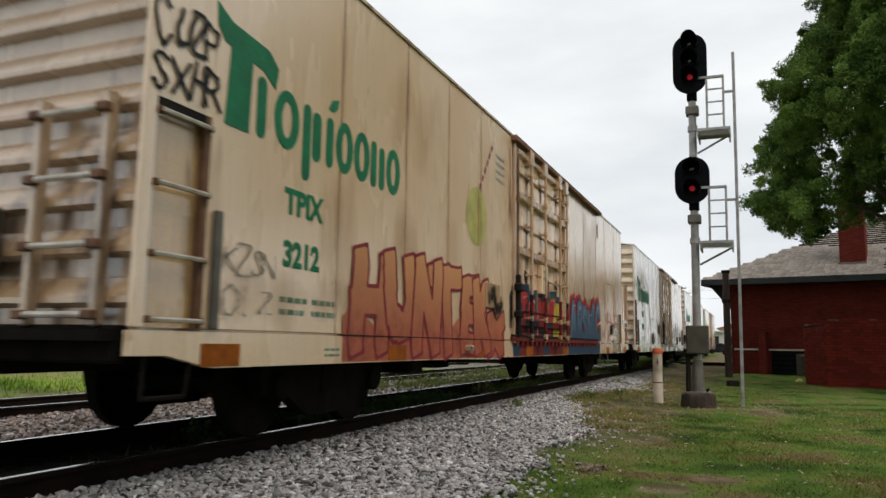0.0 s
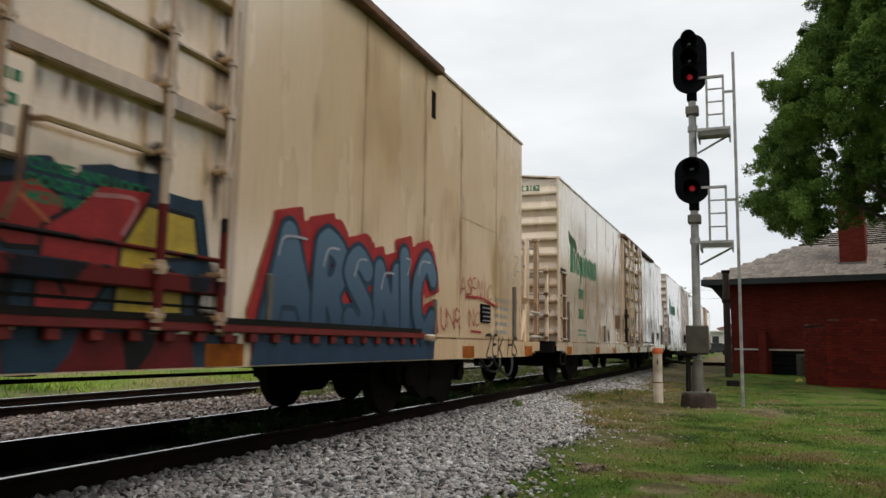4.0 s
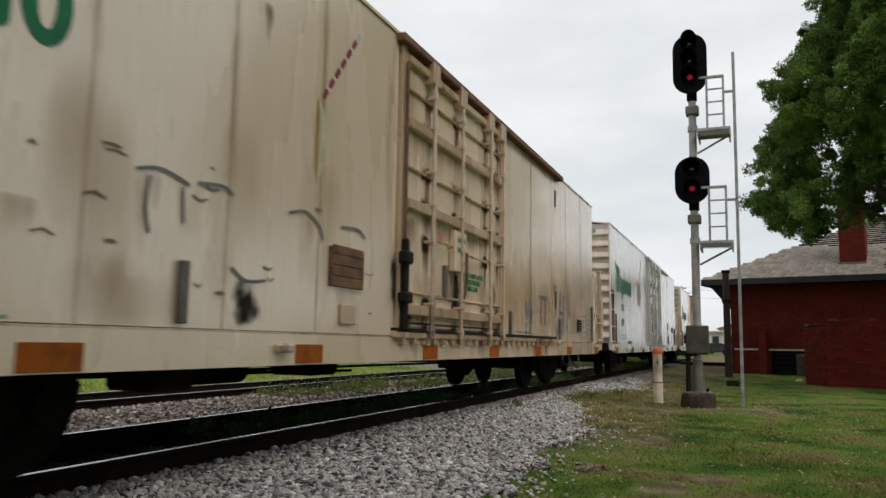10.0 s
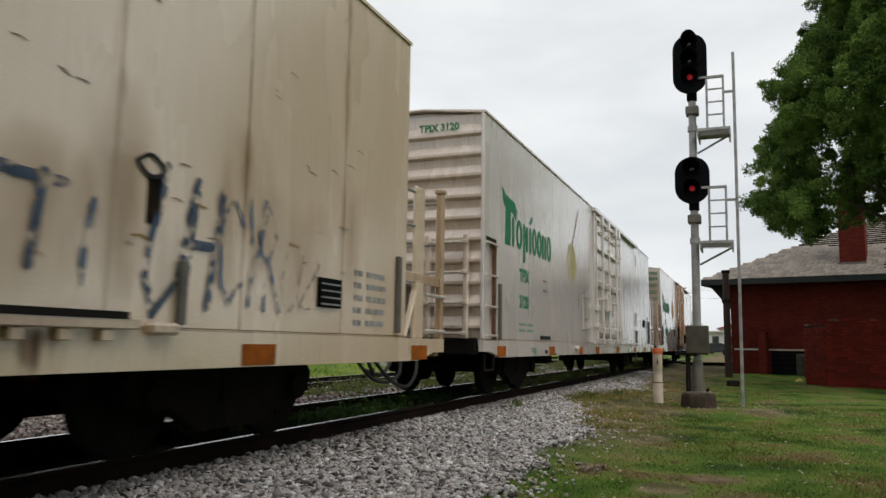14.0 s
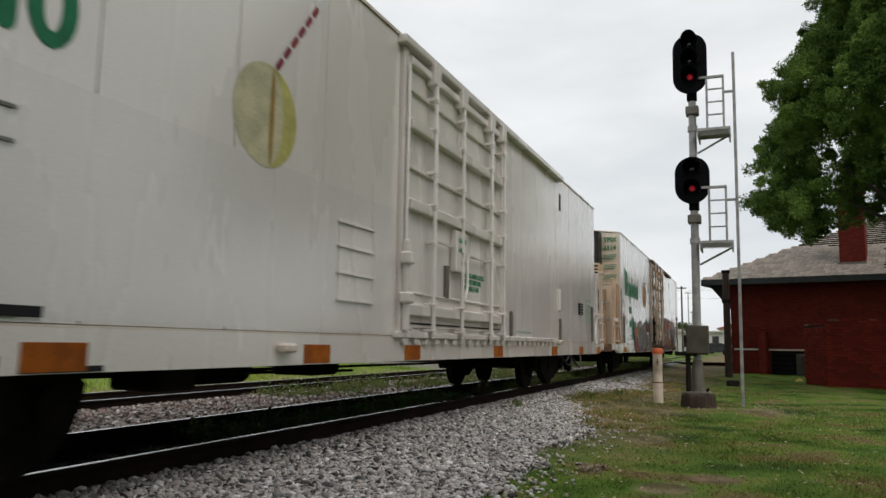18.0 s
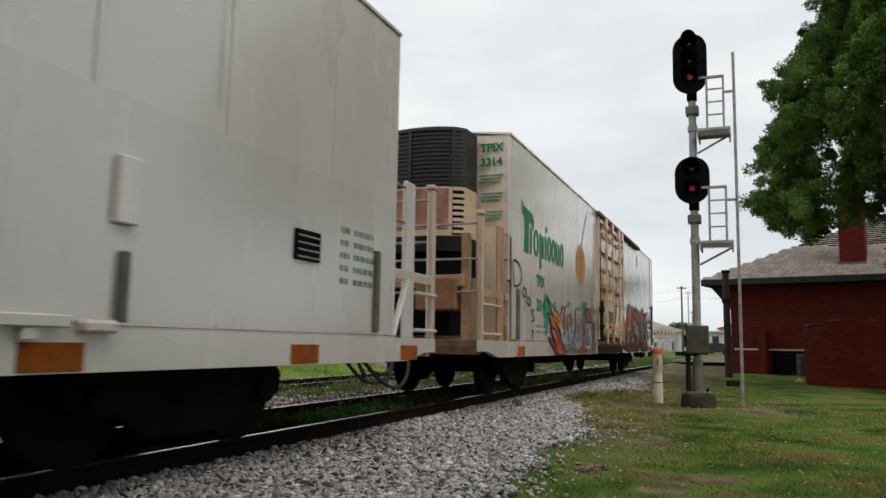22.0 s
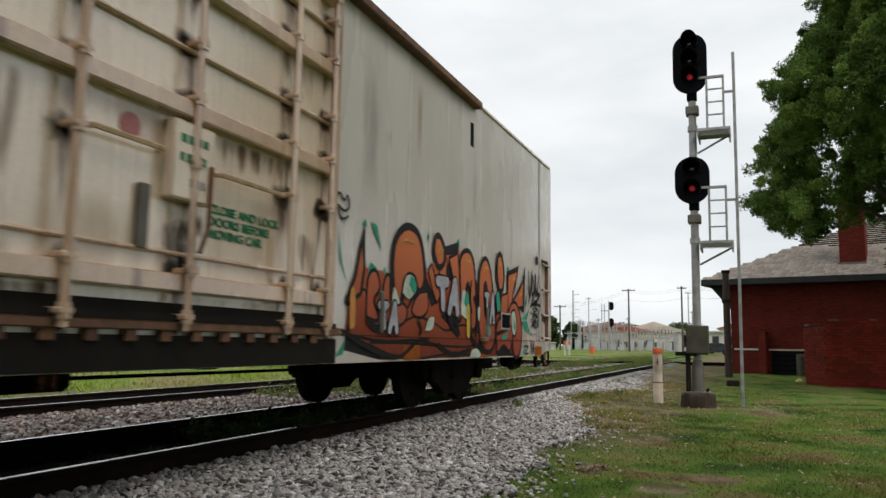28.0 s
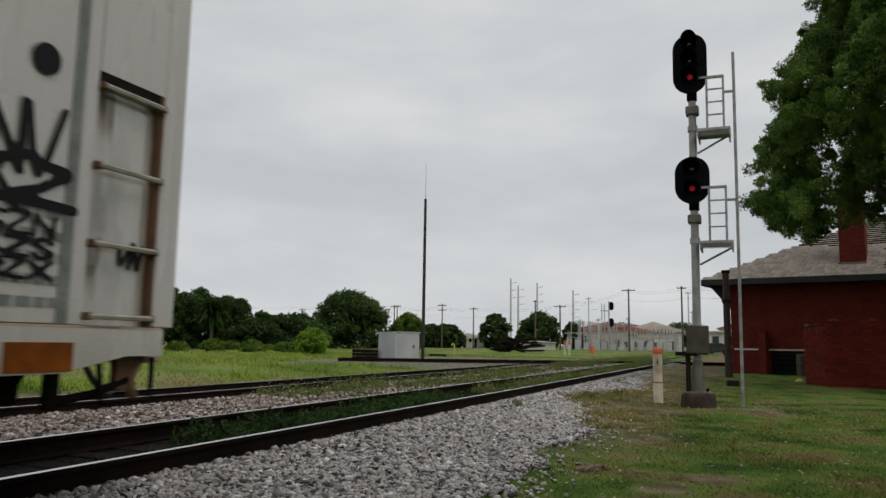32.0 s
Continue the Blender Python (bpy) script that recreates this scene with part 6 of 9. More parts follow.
def plug_door(car, x0, body, frame_paint, bar_paint, lettering, rail_paint, low_bars=None, grimy=True, ribs_box=None, reach=7.5):
    """The wide plug door with its locking bars."""
    x1 = x0 + 3.66
    door = part("door", G().box(x0 + 0.12, x1 - 0.1, NEAR - 0.01, NEAR + 0.05, FLOOR + 0.1, 4.16, 0.008), body, car, "wide plug door")
    for a, b in ((x0, x0 + 0.12), (x1 - 0.1, x1)):
        part("door_frame", G().box(a, b, NEAR - 0.05, NEAR + 0.03, FLOOR - 0.05, 4.24, 0.01), frame_paint, door)
    for z, h, dp in ((1.18, 0.12, 0.09), (1.42, 0.03, 0.04), (2.35, 0.12, 0.1), (2.82, 0.035, 0.05), (3.27, 0.12, 0.1), (3.72, 0.035, 0.05), (4.02, 0.1, 0.08)):
        part("rib", G().box(x0 + 0.14, x1 - 0.12, NEAR - dp, NEAR, z, z + h, 0.012), low_bars if low_bars and z < 1.6 else bar_paint, door)
    for dx, r in ((0.76, 0.028), (1.7, 0.024), (2.85, 0.028), (3.44, 0.022)):
        g = G().cyl((x0 + dx, NEAR - 0.115, FLOOR - 0.02), (x0 + dx, NEAR - 0.115, 4.2), r, 8)
        part("lock_bar", g, frame_paint, door, smooth=True)
        if low_bars:
            part("overspray", G().cyl((x0 + dx, NEAR - 0.115, FLOOR), (x0 + dx, NEAR - 0.115, 1.72), r + 0.003, 8, cap=False), low_bars, door, "red overspray on the lock bar")
        k = G()
        for z in (1.0, 1.3, 2.03, 2.47, 2.86, 3.39, 3.76):
            k.box(x0 + dx - 0.05, x0 + dx + 0.05, NEAR - 0.145, NEAR - 0.01, z, z + 0.04, 0.01)
            k.cyl((x0 + dx, NEAR - 0.115, z - 0.025), (x0 + dx, NEAR - 0.115, z + 0.065), 0.038, 8)
            if grimy:
                stain(door, x0 + dx, z + 0.12, 0.36, 0.24, "grime", NEAR - 0.0125)
                stain(door, x0 + dx + 0.02, z, 0.24, 0.5, "rust", NEAR - 0.0135)
        part("keeper", k, frame_paint, door, kind="stuff")
    part("lock_box", G().box(x0 + 1.5, x0 + 1.9, NEAR - 0.11, NEAR - 0.01, 1.78, 2.31, 0.015), ribs_box or body, door, "lever housing with stencils")
    part("lever", G().tube([(x0 + 1.86, NEAR - 0.12, 2.05), (x0 + 1.84, NEAR - 0.13, 1.62), (x0 + 1.78, NEAR - 0.12, 1.45)], 0.018, 6), P["rust"] if grimy else frame_paint, door, "rusty lever" if grimy else "")
    part("hand_hold", G().box(x0 + 1.3, x0 + 1.38, NEAR - 0.06, NEAR - 0.01, 1.43, 1.84, 0.008), M["box_grey"], door)
    for xa, xb, z in ((0.86, 1.46, 2.08), (1.97, 2.78, 2.03)):
        part("handle", G().tube([(x0 + xa, NEAR - 0.01, z), (x0 + xa + 0.03, NEAR - 0.09, z), (x0 + xb - 0.03, NEAR - 0.09, z), (x0 + xb, NEAR - 0.01, z)], 0.018, 6), bar_paint, door)
    part("latch_gear", G().box(x0 + 0.02, x0 + 0.1, NEAR - 0.13, NEAR - 0.05, 1.0, 2.0, 0.02).box(x0 - 0.03, x0 + 0.14, NEAR - 0.16, NEAR - 0.04, 1.3, 1.42, 0.02).box(x0 - 0.03, x0 + 0.14, NEAR - 0.16, NEAR - 0.04, 1.72, 1.86, 0.02).box(x0 + 0.03, x0 + 0.09, NEAR - 0.12, NEAR - 0.05, 1.2, 1.25), M["steel_dark"] if grimy else frame_paint, door, "greasy latch gear" if grimy else "")
    part("latch_rod", G().cyl((x0 + 0.06, NEAR - 0.08, 2.0), (x0 + 0.06, NEAR - 0.08, 4.0), 0.02, 8), P["rust"] if grimy else frame_paint, door)
    part("door_gap", G().box(x0 + 0.14, x1 - 0.12, NEAR - 0.02, NEAR - 0.004, 1.085, 1.105), M["steel_dark"], door, "dark gap under the door leaf")
    if grimy:
        for dx, z, w, h, kd in ((0.5, 1.17, 0.9, 0.16, "rust"), (2.3, 1.17, 1.2, 0.16, "brown"), (3.0, 1.1, 0.5, 0.2, "rust"), (1.2, 2.34, 1.3, 0.3, "brown"), (2.4, 2.34, 1.1, 0.26, "rust"), (3.1, 3.26, 0.8, 0.4, "brown"), (1.2, 3.26, 1.0, 0.36, "brown"), (0.4, 4.0, 0.5, 1.6, "brown"), (1.0, 1.75, 1.4, 0.5, "ochre"), (2.5, 2.0, 1.4, 0.8, "ochre"), (0.3, 2.3, 0.5, 0.9, "rust"), (3.25, 1.8, 0.4, 0.8, "rust"), (1.7, 1.8, 0.5, 0.6, "grime"), (0.1, 2.0, 0.5, 1.0, "grime"), (0.3, 1.4, 0.5, 0.4, "grime")):
            stain(door, x0 + dx, z, w, h, kd, NEAR - 0.0115)
    for k, line_ in enumerate(("CLOSE AND LOCK", "DOORS BEFORE", "MOVING CAR")):
        words(line_, 0.09, (x0 + 1.97, NEAR - 0.016, 1.765 - 0.088 * k), P["green"], door, "lettering", "green stencilled warning", 0.003, stretch=1.1)
    part("sticker", G().lathe([(0.085, -0.004), (0.085, 0.0)], (x0 + 1.22, NEAR - 0.012, 2.18), 16, 1), P["pink"], door, "round faded sticker") if grimy else None
    stencil(door, x0 + 1.56, x0 + 1.84, 2.0, 2.25, 2, P["green"], NEAR - 0.111, 4)
    stencil(door, x0 + 1.66, x0 + 1.8, 1.84, 1.96, 1, P["tag_grey"], NEAR - 0.111, 6)
    low = G().box(x0 - 0.1, x0 + reach, NEAR - 0.075, NEAR, FLOOR - 0.02, FLOOR + 0.05, 0.008)
    for k in range(int(reach * 3.46)):
        low.box(x0 + 0.1 + k * 0.29, x0 + 0.19 + k * 0.29, NEAR - 0.06, NEAR, FLOOR - 0.09, FLOOR - 0.02, 0.006)
    part("door_track", low, rail_paint, car, "lower door track with brackets")
    if grimy:
        part("track_grease", G().box(x0 - 0.08, x0 + reach - 0.1, NEAR - 0.08, NEAR - 0.002, FLOOR + 0.04, FLOOR + 0.085), M["steel_dark"], car, "black strip along the track")
        for k in range(int(reach * 3.2)):
            stain(car, x0 + 0.2 + k * 0.31, FLOOR - 0.02, 0.3, 0.2 + 0.05 * (k % 3), ("brown", "soot", "rust")[k * 7 % 3], NEAR - 0.0135)
    part("upper_track", G().box(x0 - 0.1, x0 + 7.45, NEAR - 0.11, NEAR + 0.02, 4.19, 4.29, 0.012), P["rust"] if rail_paint is not body else body, car, "upper door track")
    g = G()
    for dx in (0.76, 1.7, 2.85, 3.4):
        g.box(x0 + dx - 0.1, x0 + dx + 0.1, NEAR - 0.14, NEAR, 3.95, 4.22, 0.012)
    part("hanger", g, frame_paint, door, kind="stuff")
    return door


def refrigerator_car(key, label, body, ribs, trim, number, marks, left_porch=False, end_paint=None, door_at=8.17, rail_paint=None, low_bars=None, stained=True, lead=0.0, grimy=True, recess=None, length=LENGTH, seams=(13.8, 15.3, 16.5, 18.0), slot=15.53, plates=(3.76, 6.45, 8.93, 11.6, 14.0, 16.6)):
    car = thing("refrigerator_car", pose(STARTS[key] - travel(0), TRACK_Y, 0), label, "railway car", "cars of the train")
    end_paint = end_paint or body
    # the insulated box
    part("body", G().prism([(-1.49, FLOOR - 0.02), (1.49, FLOOR - 0.02), (1.49, EAVE - 0.02), (0.6, EAVE + 0.1), (-0.6, EAVE + 0.1), (-1.49, EAVE - 0.02)], 0, lead + (0.25 if left_porch else 0.14), length - 0.05), body, car)
    part("roof", G().prism([(-1.62, EAVE - 0.02), (-1.62, EAVE + 0.015), (-0.6, EAVE + 0.13), (0.6, EAVE + 0.13), (1.62, EAVE + 0.015), (1.62, EAVE - 0.02), (0.6, EAVE + 0.11), (-0.6, EAVE + 0.11)], 0, 0.19 if left_porch else lead, length), end_paint, car, "shallow metal roof")
    cuts = [lead + 0.62, 2.68, 4.12, 5.38, 6.62, door_at - 0.02]
    after = [door_at + 3.68, *seams, length - (0.62 if left_porch else 0.0)]
    for xs in (cuts, after):
        for a, b in zip(xs, xs[1:]):
            part("side_panel", G().box(a + 0.004, b - 0.004, NEAR, NEAR + 0.05, FLOOR, EAVE - 0.02, 0.004), body, car)
    part("side_panel", G().box(0.2 if left_porch else lead, length, 1.55, 1.6, FLOOR, EAVE - 0.02, 0.004), body, car)
    over = (door_at - 0.02, door_at + 3.68)
    part("side_panel", G().box(over[0], over[1], NEAR + 0.02, NEAR + 0.05, FLOOR, EAVE - 0.02), body, car)
    for a in (*cuts[1:-1], *after[1:-1]):
        if stained:
            part("seam_strip", G().box(a - 0.012, a + 0.012, NEAR - 0.003, NEAR, FLOOR, EAVE - 0.03), trim, car, "stained panel joint")
            stain(car, a, EAVE - 0.05, 0.17, 3.3, "brown")
            stain(car, a + 0.05, 2.6, 0.8, 1.6, "ochre", NEAR - 0.0052)
    part("seam", G().box(lead + 0.6, length, NEAR - 0.006, NEAR, FLOOR - 0.018, FLOOR - 0.004), trim, car, "rivet line above the sill")
    # side sill, running out under the porch
    a, b = (-1.15, length) if left_porch else (lead, length + 1.1)
    sill = [(a, SILL + 0.09), (a + 0.3, SILL + 0.09), (a + 0.75, SILL), (b - 0.75, SILL), (b - 0.3, SILL + 0.09), (b, SILL + 0.09), (b, FLOOR - 0.02), (a, FLOOR - 0.02)]
    part("side_sill", G().prism(sill, 1, NEAR - 0.012, NEAR + 0.06), body, car)
    part("side_sill", G().prism(sill, 1, 1.54, 1.612), body, car)
    for x in (lead + 0.62, *plates, length + 0.15 if not left_porch else 18.25):
        part("reflector", G().box(x, x + 0.42, NEAR - 0.02, NEAR - 0.012, SILL + 0.01, SILL + 0.17, 0.002), M["refl_orange"], car, "orange reflective plate")
    # corner with the ladder recess
    for x, d in (((lead, 1),) if not left_porch else ((length, -1),)):
        xa, xb = (x, x + 0.1) if d > 0 else (x - 0.1, x + 0.09)
        part("corner_post", G().box(xa, xb, NEAR - 0.004, NEAR + 0.045, FLOOR, EAVE - 0.02, 0.006), body, car)
        xa, xb = sorted((x + d * 0.1, x + d * 0.62))
        part("ladder_recess", G().box(xa, xb, NEAR + 0.06, NEAR + 0.1, FLOOR, 2.45), recess or body, car, "stained recessed panel behind the ladder")
        part("recess_edge", G().box(xb - 0.03 if d < 0 else xb - 0.05, xb, NEAR + 0.002, NEAR + 0.06, FLOOR, 2.45), P["rust"], car, "rusty edge of the recess")
        part("recess_edge", G().box(xa, xb, NEAR + 0.004, NEAR + 0.06, 2.38, 2.45), M["steel_dark"], car)
        if not left_porch:
            part("side_panel", G().box(xa, xb, NEAR, NEAR + 0.05, 2.45, EAVE - 0.02), body, car)
        else:
            part("side_panel", G().box(xa, xb, NEAR, NEAR + 0.05, 2.45, EAVE - 0.02), body, car)
        for z in (1.0, 1.42, 1.88, 2.36):
            g = G()
            rungs(g, xa + 0.02, xb - 0.02, NEAR + 0.06, (z,), 0.017, -1.2)
            part("rung", g, M["rung_paint"], car)
            for xr in (xa + 0.02, xb - 0.02):
                part("rung_bracket", G().box(xr - 0.025, xr + 0.025, NEAR - 0.03, NEAR + 0.06, z - 0.022, z + 0.022, 0.006), P["rust"] if grimy else body, car)
        if d > 0:
            part("grab_post", G().box(xb + 0.06, xb + 0.13, NEAR - 0.05, NEAR, FLOOR, 1.79, 0.01), M["box_grey"], car)
        for k, z in enumerate((2.42, 2.0, 1.5)):
            stain(car, (xa + xb) / 2 + d * 0.18, z, 0.24, 0.7, "rust" if k != 1 else "soot", NEAR + 0.056)
    if left_porch:
        part("grab_post", G().box(0.56, 0.65, NEAR - 0.05, NEAR, FLOOR + 0.02, 1.79, 0.01), M["box_grey"], car)
        part("corner_post", G().box(0.2, 0.28, NEAR - 0.012, NEAR, FLOOR, 2.6, 0.004), P["rust"], car, "rust-stained corner")
        part("side_panel", G().box(0.2, 0.62, NEAR, NEAR + 0.05, FLOOR, EAVE - 0.02, 0.004), body, car)
    if not left_porch:
        part("grab_post", G().box(18.84, 18.92, NEAR - 0.05, NEAR, FLOOR + 0.03, 1.8, 0.01), M["box_grey"], car)
    else:
        part("seam_strip", G().box(18.55, 18.62, NEAR - 0.008, NEAR, FLOOR, EAVE - 0.03), P["grey_stencil"], car, "grey joint strip")
    for xg in (12.25, 15.57):
        part("grab_post", G().box(xg, xg + 0.07, NEAR - 0.05, NEAR, FLOOR + 0.02, 1.4, 0.01), M["box_grey"], car)
    # the ribbed end
    x, d = (length, 1) if left_porch else (lead + 0.085, -1)
    part("end_wall", G().box(min(x, x - d * 0.05), max(x, x - d * 0.05), -1.58, 1.58, FLOOR - 0.1, EAVE + 0.0), end_paint, car)
    for k in range(10):
        z = 3.95 - 0.32 * k
        part("end_rib", G().prism([(x, z), (x + d * 0.085, z + 0.03), (x + d * 0.085, z + 0.07), (x + d * 0.02, z + 0.19), (x, z + 0.2)], 1, -1.552, 1.552), ribs if grimy and k > 4 and not left_porch else end_paint, car)
    for y in (-1.35, -0.75):
        part("ladder_stile", G().box(min(x + d * 0.08, x + d * 0.17), max(x + d * 0.08, x + d * 0.17), y - 0.035, y + 0.035, 0.95, 2.46, 0.012), end_paint, car)
    for z in (1.02, 1.46, 1.9, 2.34):
        part("rung", G().cyl((x + d * 0.19, -1.38, z), (x + d * 0.19, -0.72, z), 0.022, 8), M["rung_paint"], car, "", True)
        for y in (-1.35, -0.75):
            part("rung_bracket", G().box(min(x + d * 0.15, x + d * 0.22), max(x + d * 0.15, x + d * 0.22), y - 0.045, y + 0.045, z - 0.03, z + 0.03, 0.008), P["rust"] if grimy else end_paint, car)
    part("brake_box", G().box(min(x + d * 0.1, x + d * 0.3), max(x + d * 0.1, x + d * 0.3), -0.45, 0.1, 1.3, 1.75, 0.03), M["drab"], car, "drab brake gear box")
    part("end_sill", G().box(min(x, x + d * 0.12), max(x, x + d * 0.12), -1.5, 1.5, 0.72, 0.96, 0.02), P["truck"] if not left_porch else trim, car)
    g = G()
    xs = x - d * 0.05
    g.tube([(xs, NEAR + 0.02, 0.76), (xs, NEAR + 0.02, 0.5), (xs - d * 0.38, NEAR + 0.02, 0.5), (xs - d * 0.42, NEAR + 0.02, 0.76)], 0.018, 6)
    part("sill_step", g, P["truck"], car, "stirrup step under the sill")
    if left_porch:
        part("step_hanger", G().box(x - 0.3, x - 0.14, NEAR + 0.05, NEAR + 0.11, 0.56, 0.78, 0.01), P["rust"], car, "bent rusty hanger at the corner")
        part("step_hanger", G().tube([(x - 0.1, NEAR + 0.06, 0.78), (x - 0.2, NEAR + 0.06, 0.62), (x - 0.14, NEAR + 0.06, 0.5)], 0.03, 7), P["rust"], car)
        part("uncoupling_rod", G().tube([(x - 0.7, NEAR + 0.1, 0.52), (x - 0.45, NEAR + 0.08, 0.55), (x - 0.2, NEAR + 0.06, 0.63)], 0.026, 7), P["truck"], car, "bent uncoupling rod")
        part("rod_strut", G().box(x - 0.76, x - 0.68, NEAR + 0.06, NEAR + 0.12, 0.48, 0.74, 0.008), P["truck"], car)
        for k, (p, q, dz) in enumerate(((17.44, 18.12, 0.5), (17.6, 18.3, 0.47), (17.95, 18.7, 0.52))):
            pts = curve([(p, NEAR + 0.2 + 0.1 * k, 0.7), (p + 0.14, NEAR + 0.2 + 0.1 * k, dz + 0.03), ((p + q) / 2, NEAR + 0.22 + 0.1 * k, dz), (q - 0.12, NEAR + 0.2 + 0.1 * k, dz + 0.04), (q, NEAR + 0.2 + 0.1 * k, 0.7)], 5)
            part("brake_pipe", G().sweep(pts, 0.032, 8), P["truck"], car, "sagging brake pipe")
        part("brake_cylinder", G().cyl((18.2, NEAR + 0.5, 0.6), (18.6, NEAR + 0.5, 0.6), 0.13, 14), P["truck"], car)
        part("draft_box", G().box(x - 1.0, x - 0.1, -0.5, 0.4, 0.42, 0.74, 0.03), P["truck"], car, "draft gear under the end")
    coupler(car, x + d * 0.1, d)
    # the porch end
    x, d = (0.22, -1) if left_porch else (length, 1)
    lo, hi = lambda p, q: min(p, q), lambda p, q: max(p, q)
    end = -1.1 if left_porch else x + d * 1.1
    part("end_wall", G().box(min(x, x - d * 0.05), max(x, x - d * 0.05), -1.58, 1.58, FLOOR - 0.1, EAVE), end_paint, car)
    part("porch_deck", G().box(lo(x, end), hi(x, end), -1.54, 1.54, 0.84, 0.92, 0.01), P["tan_rust"] if left_porch else trim, car, "steel grating of the porch")
    part("end_beam", G().box(lo(end, end - d * 0.1), hi(end, end - d * 0.1), -1.54, 1.54, 0.72, 0.93, 0.01), P["rust"] if left_porch else trim, car)
    for y in (NEAR + 0.04, 1.56):
        part("porch_plank", G().box(lo(x + d * 0.28, x + d * 0.52), hi(x + d * 0.28, x + d * 0.52), y - 0.03, y + 0.03, 0.92, 2.7, 0.02), P["tan_rust"] if left_porch else body, car, "flat upright of the porch guard")
        part("porch_post", G().box(lo(end, end - d * 0.09), hi(end, end - d * 0.09), y - 0.045, y + 0.045, 0.92, 2.74, 0.014), trim, car)
        part("post_cap", G().box(lo(end + d * 0.02, end - d * 0.11), hi(end + d * 0.02, end - d * 0.11), y - 0.06, y + 0.06, 2.74, 2.8, 0.012), trim, car)
        part("porch_brace", G().tube([(x + d * 0.04, y, 0.95), (x + d * 0.38, y, 1.6)], 0.035, 6), P["tan_rust"] if left_porch else body, car)
        for z in (1.02, 1.44):
            part("hand_rail", G().cyl((x + d * 0.5, y - 0.05, z), (end, y - 0.05, z), 0.022, 7), M["rung_paint"], car)
        part("porch_beam", G().box(lo(x, end), hi(x, end), y - 0.03, y + 0.03, 1.56, 1.68, 0.01), trim, car)
        part("hand_rail", G().cyl((x, y, 2.62), (x + d * 0.5, y, 2.62), 0.017, 7), M["galvanised"], car)
        part("hand_rail", G().cyl((x, y, 2.22), (x + d * 0.5, y, 2.22), 0.017, 7), M["galvanised"], car)
    for z in (2.62, 2.1, 1.62):
        part("hand_rail", G().cyl((end - d * 0.03, NEAR + 0.04, z), (end - d * 0.03, 1.56, z), 0.018, 7), M["galvanised"], car)
    coupler(car, end - d * 0.1, d)
    if not left_porch:
        for k, y in enumerate((-0.75, -0.5)):
            pts = curve([(end - 0.3, y, 0.72), (end + 0.05, y - 0.1, 0.42), (end + 0.5, y - 0.12, 0.3 + 0.06 * k), (end + 0.95, y - 0.05, 0.44), (end + 1.1, y, 0.7)], 5)
            part("brake_hose", G().sweep(pts, 0.024, 7), P["hose"], car, "looped rubber hose between the cars")
    if not left_porch:
        part("porch_machine", G().box(x + 0.05, x + 0.6, -0.9, 0.9, 0.93, 1.5, 0.05), M["steel_dark"], car, "dark machinery on the porch")
    # door, vents, plates
    plug_door(car, door_at, end_paint if left_porch else body, ribs, ribs if ribs is not None else body, P["stencil"], rail_paint or ribs, low_bars, grimy, reach=3.75 if left_porch else 7.05)
    if not grimy:
        part("vent_case", G().box(15.5, 15.68, NEAR - 0.05, NEAR, 1.56, 1.98, 0.01), body, car, "white vent case")
    for z0, z1 in ((3.62, 3.96), (1.6, 1.92)) if grimy and not left_porch else ((3.62, 3.96),):
        part("vent_slot", G().box(slot - 0.06, slot + 0.06, NEAR - 0.006, NEAR + 0.01, z0, z1), M["signal_black"], car, "open dark vent slot")
    rise_ = 0.0 if grimy else 0.38
    if not left_porch:
        part("placard", G().box(17.3 + rise_ * 0.3, 17.68 + rise_ * 0.3, NEAR - 0.03, NEAR, 1.18 + rise_, 1.44 + rise_, 0.004), M["signal_black"], car, "black louvred placard holder")
        g = G()
        for k in range(4):
            g.box(17.33 + rise_ * 0.3, 17.65 + rise_ * 0.3, NEAR - 0.036, NEAR - 0.03, 1.2 + rise_ + k * 0.06, 1.215 + rise_ + k * 0.06)
        part("louvre", g, M["galvanised"], car, kind="stuff")
    part("tie_off", G().box(6.0, 6.2, NEAR - 0.09, NEAR - 0.01, 0.78, 0.86, 0.02), trim, car)
    part("tie_off", G().box(15.3, 15.55, NEAR - 0.09, NEAR - 0.01, 0.9, 0.98, 0.02), P["rust"] if left_porch else trim, car)
    brand(car)
    words(marks, 0.29, (1.82, NEAR - 0.004, 1.93), P["green"], car, "lettering", "green reporting mark", 0.012, stretch=0.95)
    words(number, 0.29, (1.82, NEAR - 0.004, 1.49), P["green"], car, "lettering", "green car number", 0.012, stretch=0.95)
    stencil(car, 1.8, 2.2, 1.06, 1.26, 2, P["stencil"], seed=5)
    stencil(car, 2.28, 2.66, 1.06, 1.26, 2, P["stencil"], seed=6)
    stencil(car, 3.05, 3.75, 0.955, 1.0, 1, P["stencil"], seed=7)
    stencil(car, 17.95 + rise_ * 0.6, 18.12 + rise_ * 0.6, 1.0 + rise_, 1.6 + rise_, 5, P["grey_stencil"] if grimy else P["stencil"], seed=8)
    stencil(car, 18.2 + rise_ * 0.6, 18.62 + rise_ * 0.6, 1.0 + rise_, 1.6 + rise_, 5, P["grey_stencil"] if grimy else P["stencil"], seed=9)
    stencil(car, 2.5, 2.75, SILL + 0.05, SILL + 0.15, 2, P["stencil"], NEAR - 0.012, 10)
    stencil(car, 12.6, 13.6, FLOOR + 0.1, FLOOR + 0.16, 1, P["stencil"], seed=11)
    # underframe
    part("centre_sill", G().box(0.3, length - 0.3, -0.3, 0.3, 0.62, 0.95), P["truck"], car)
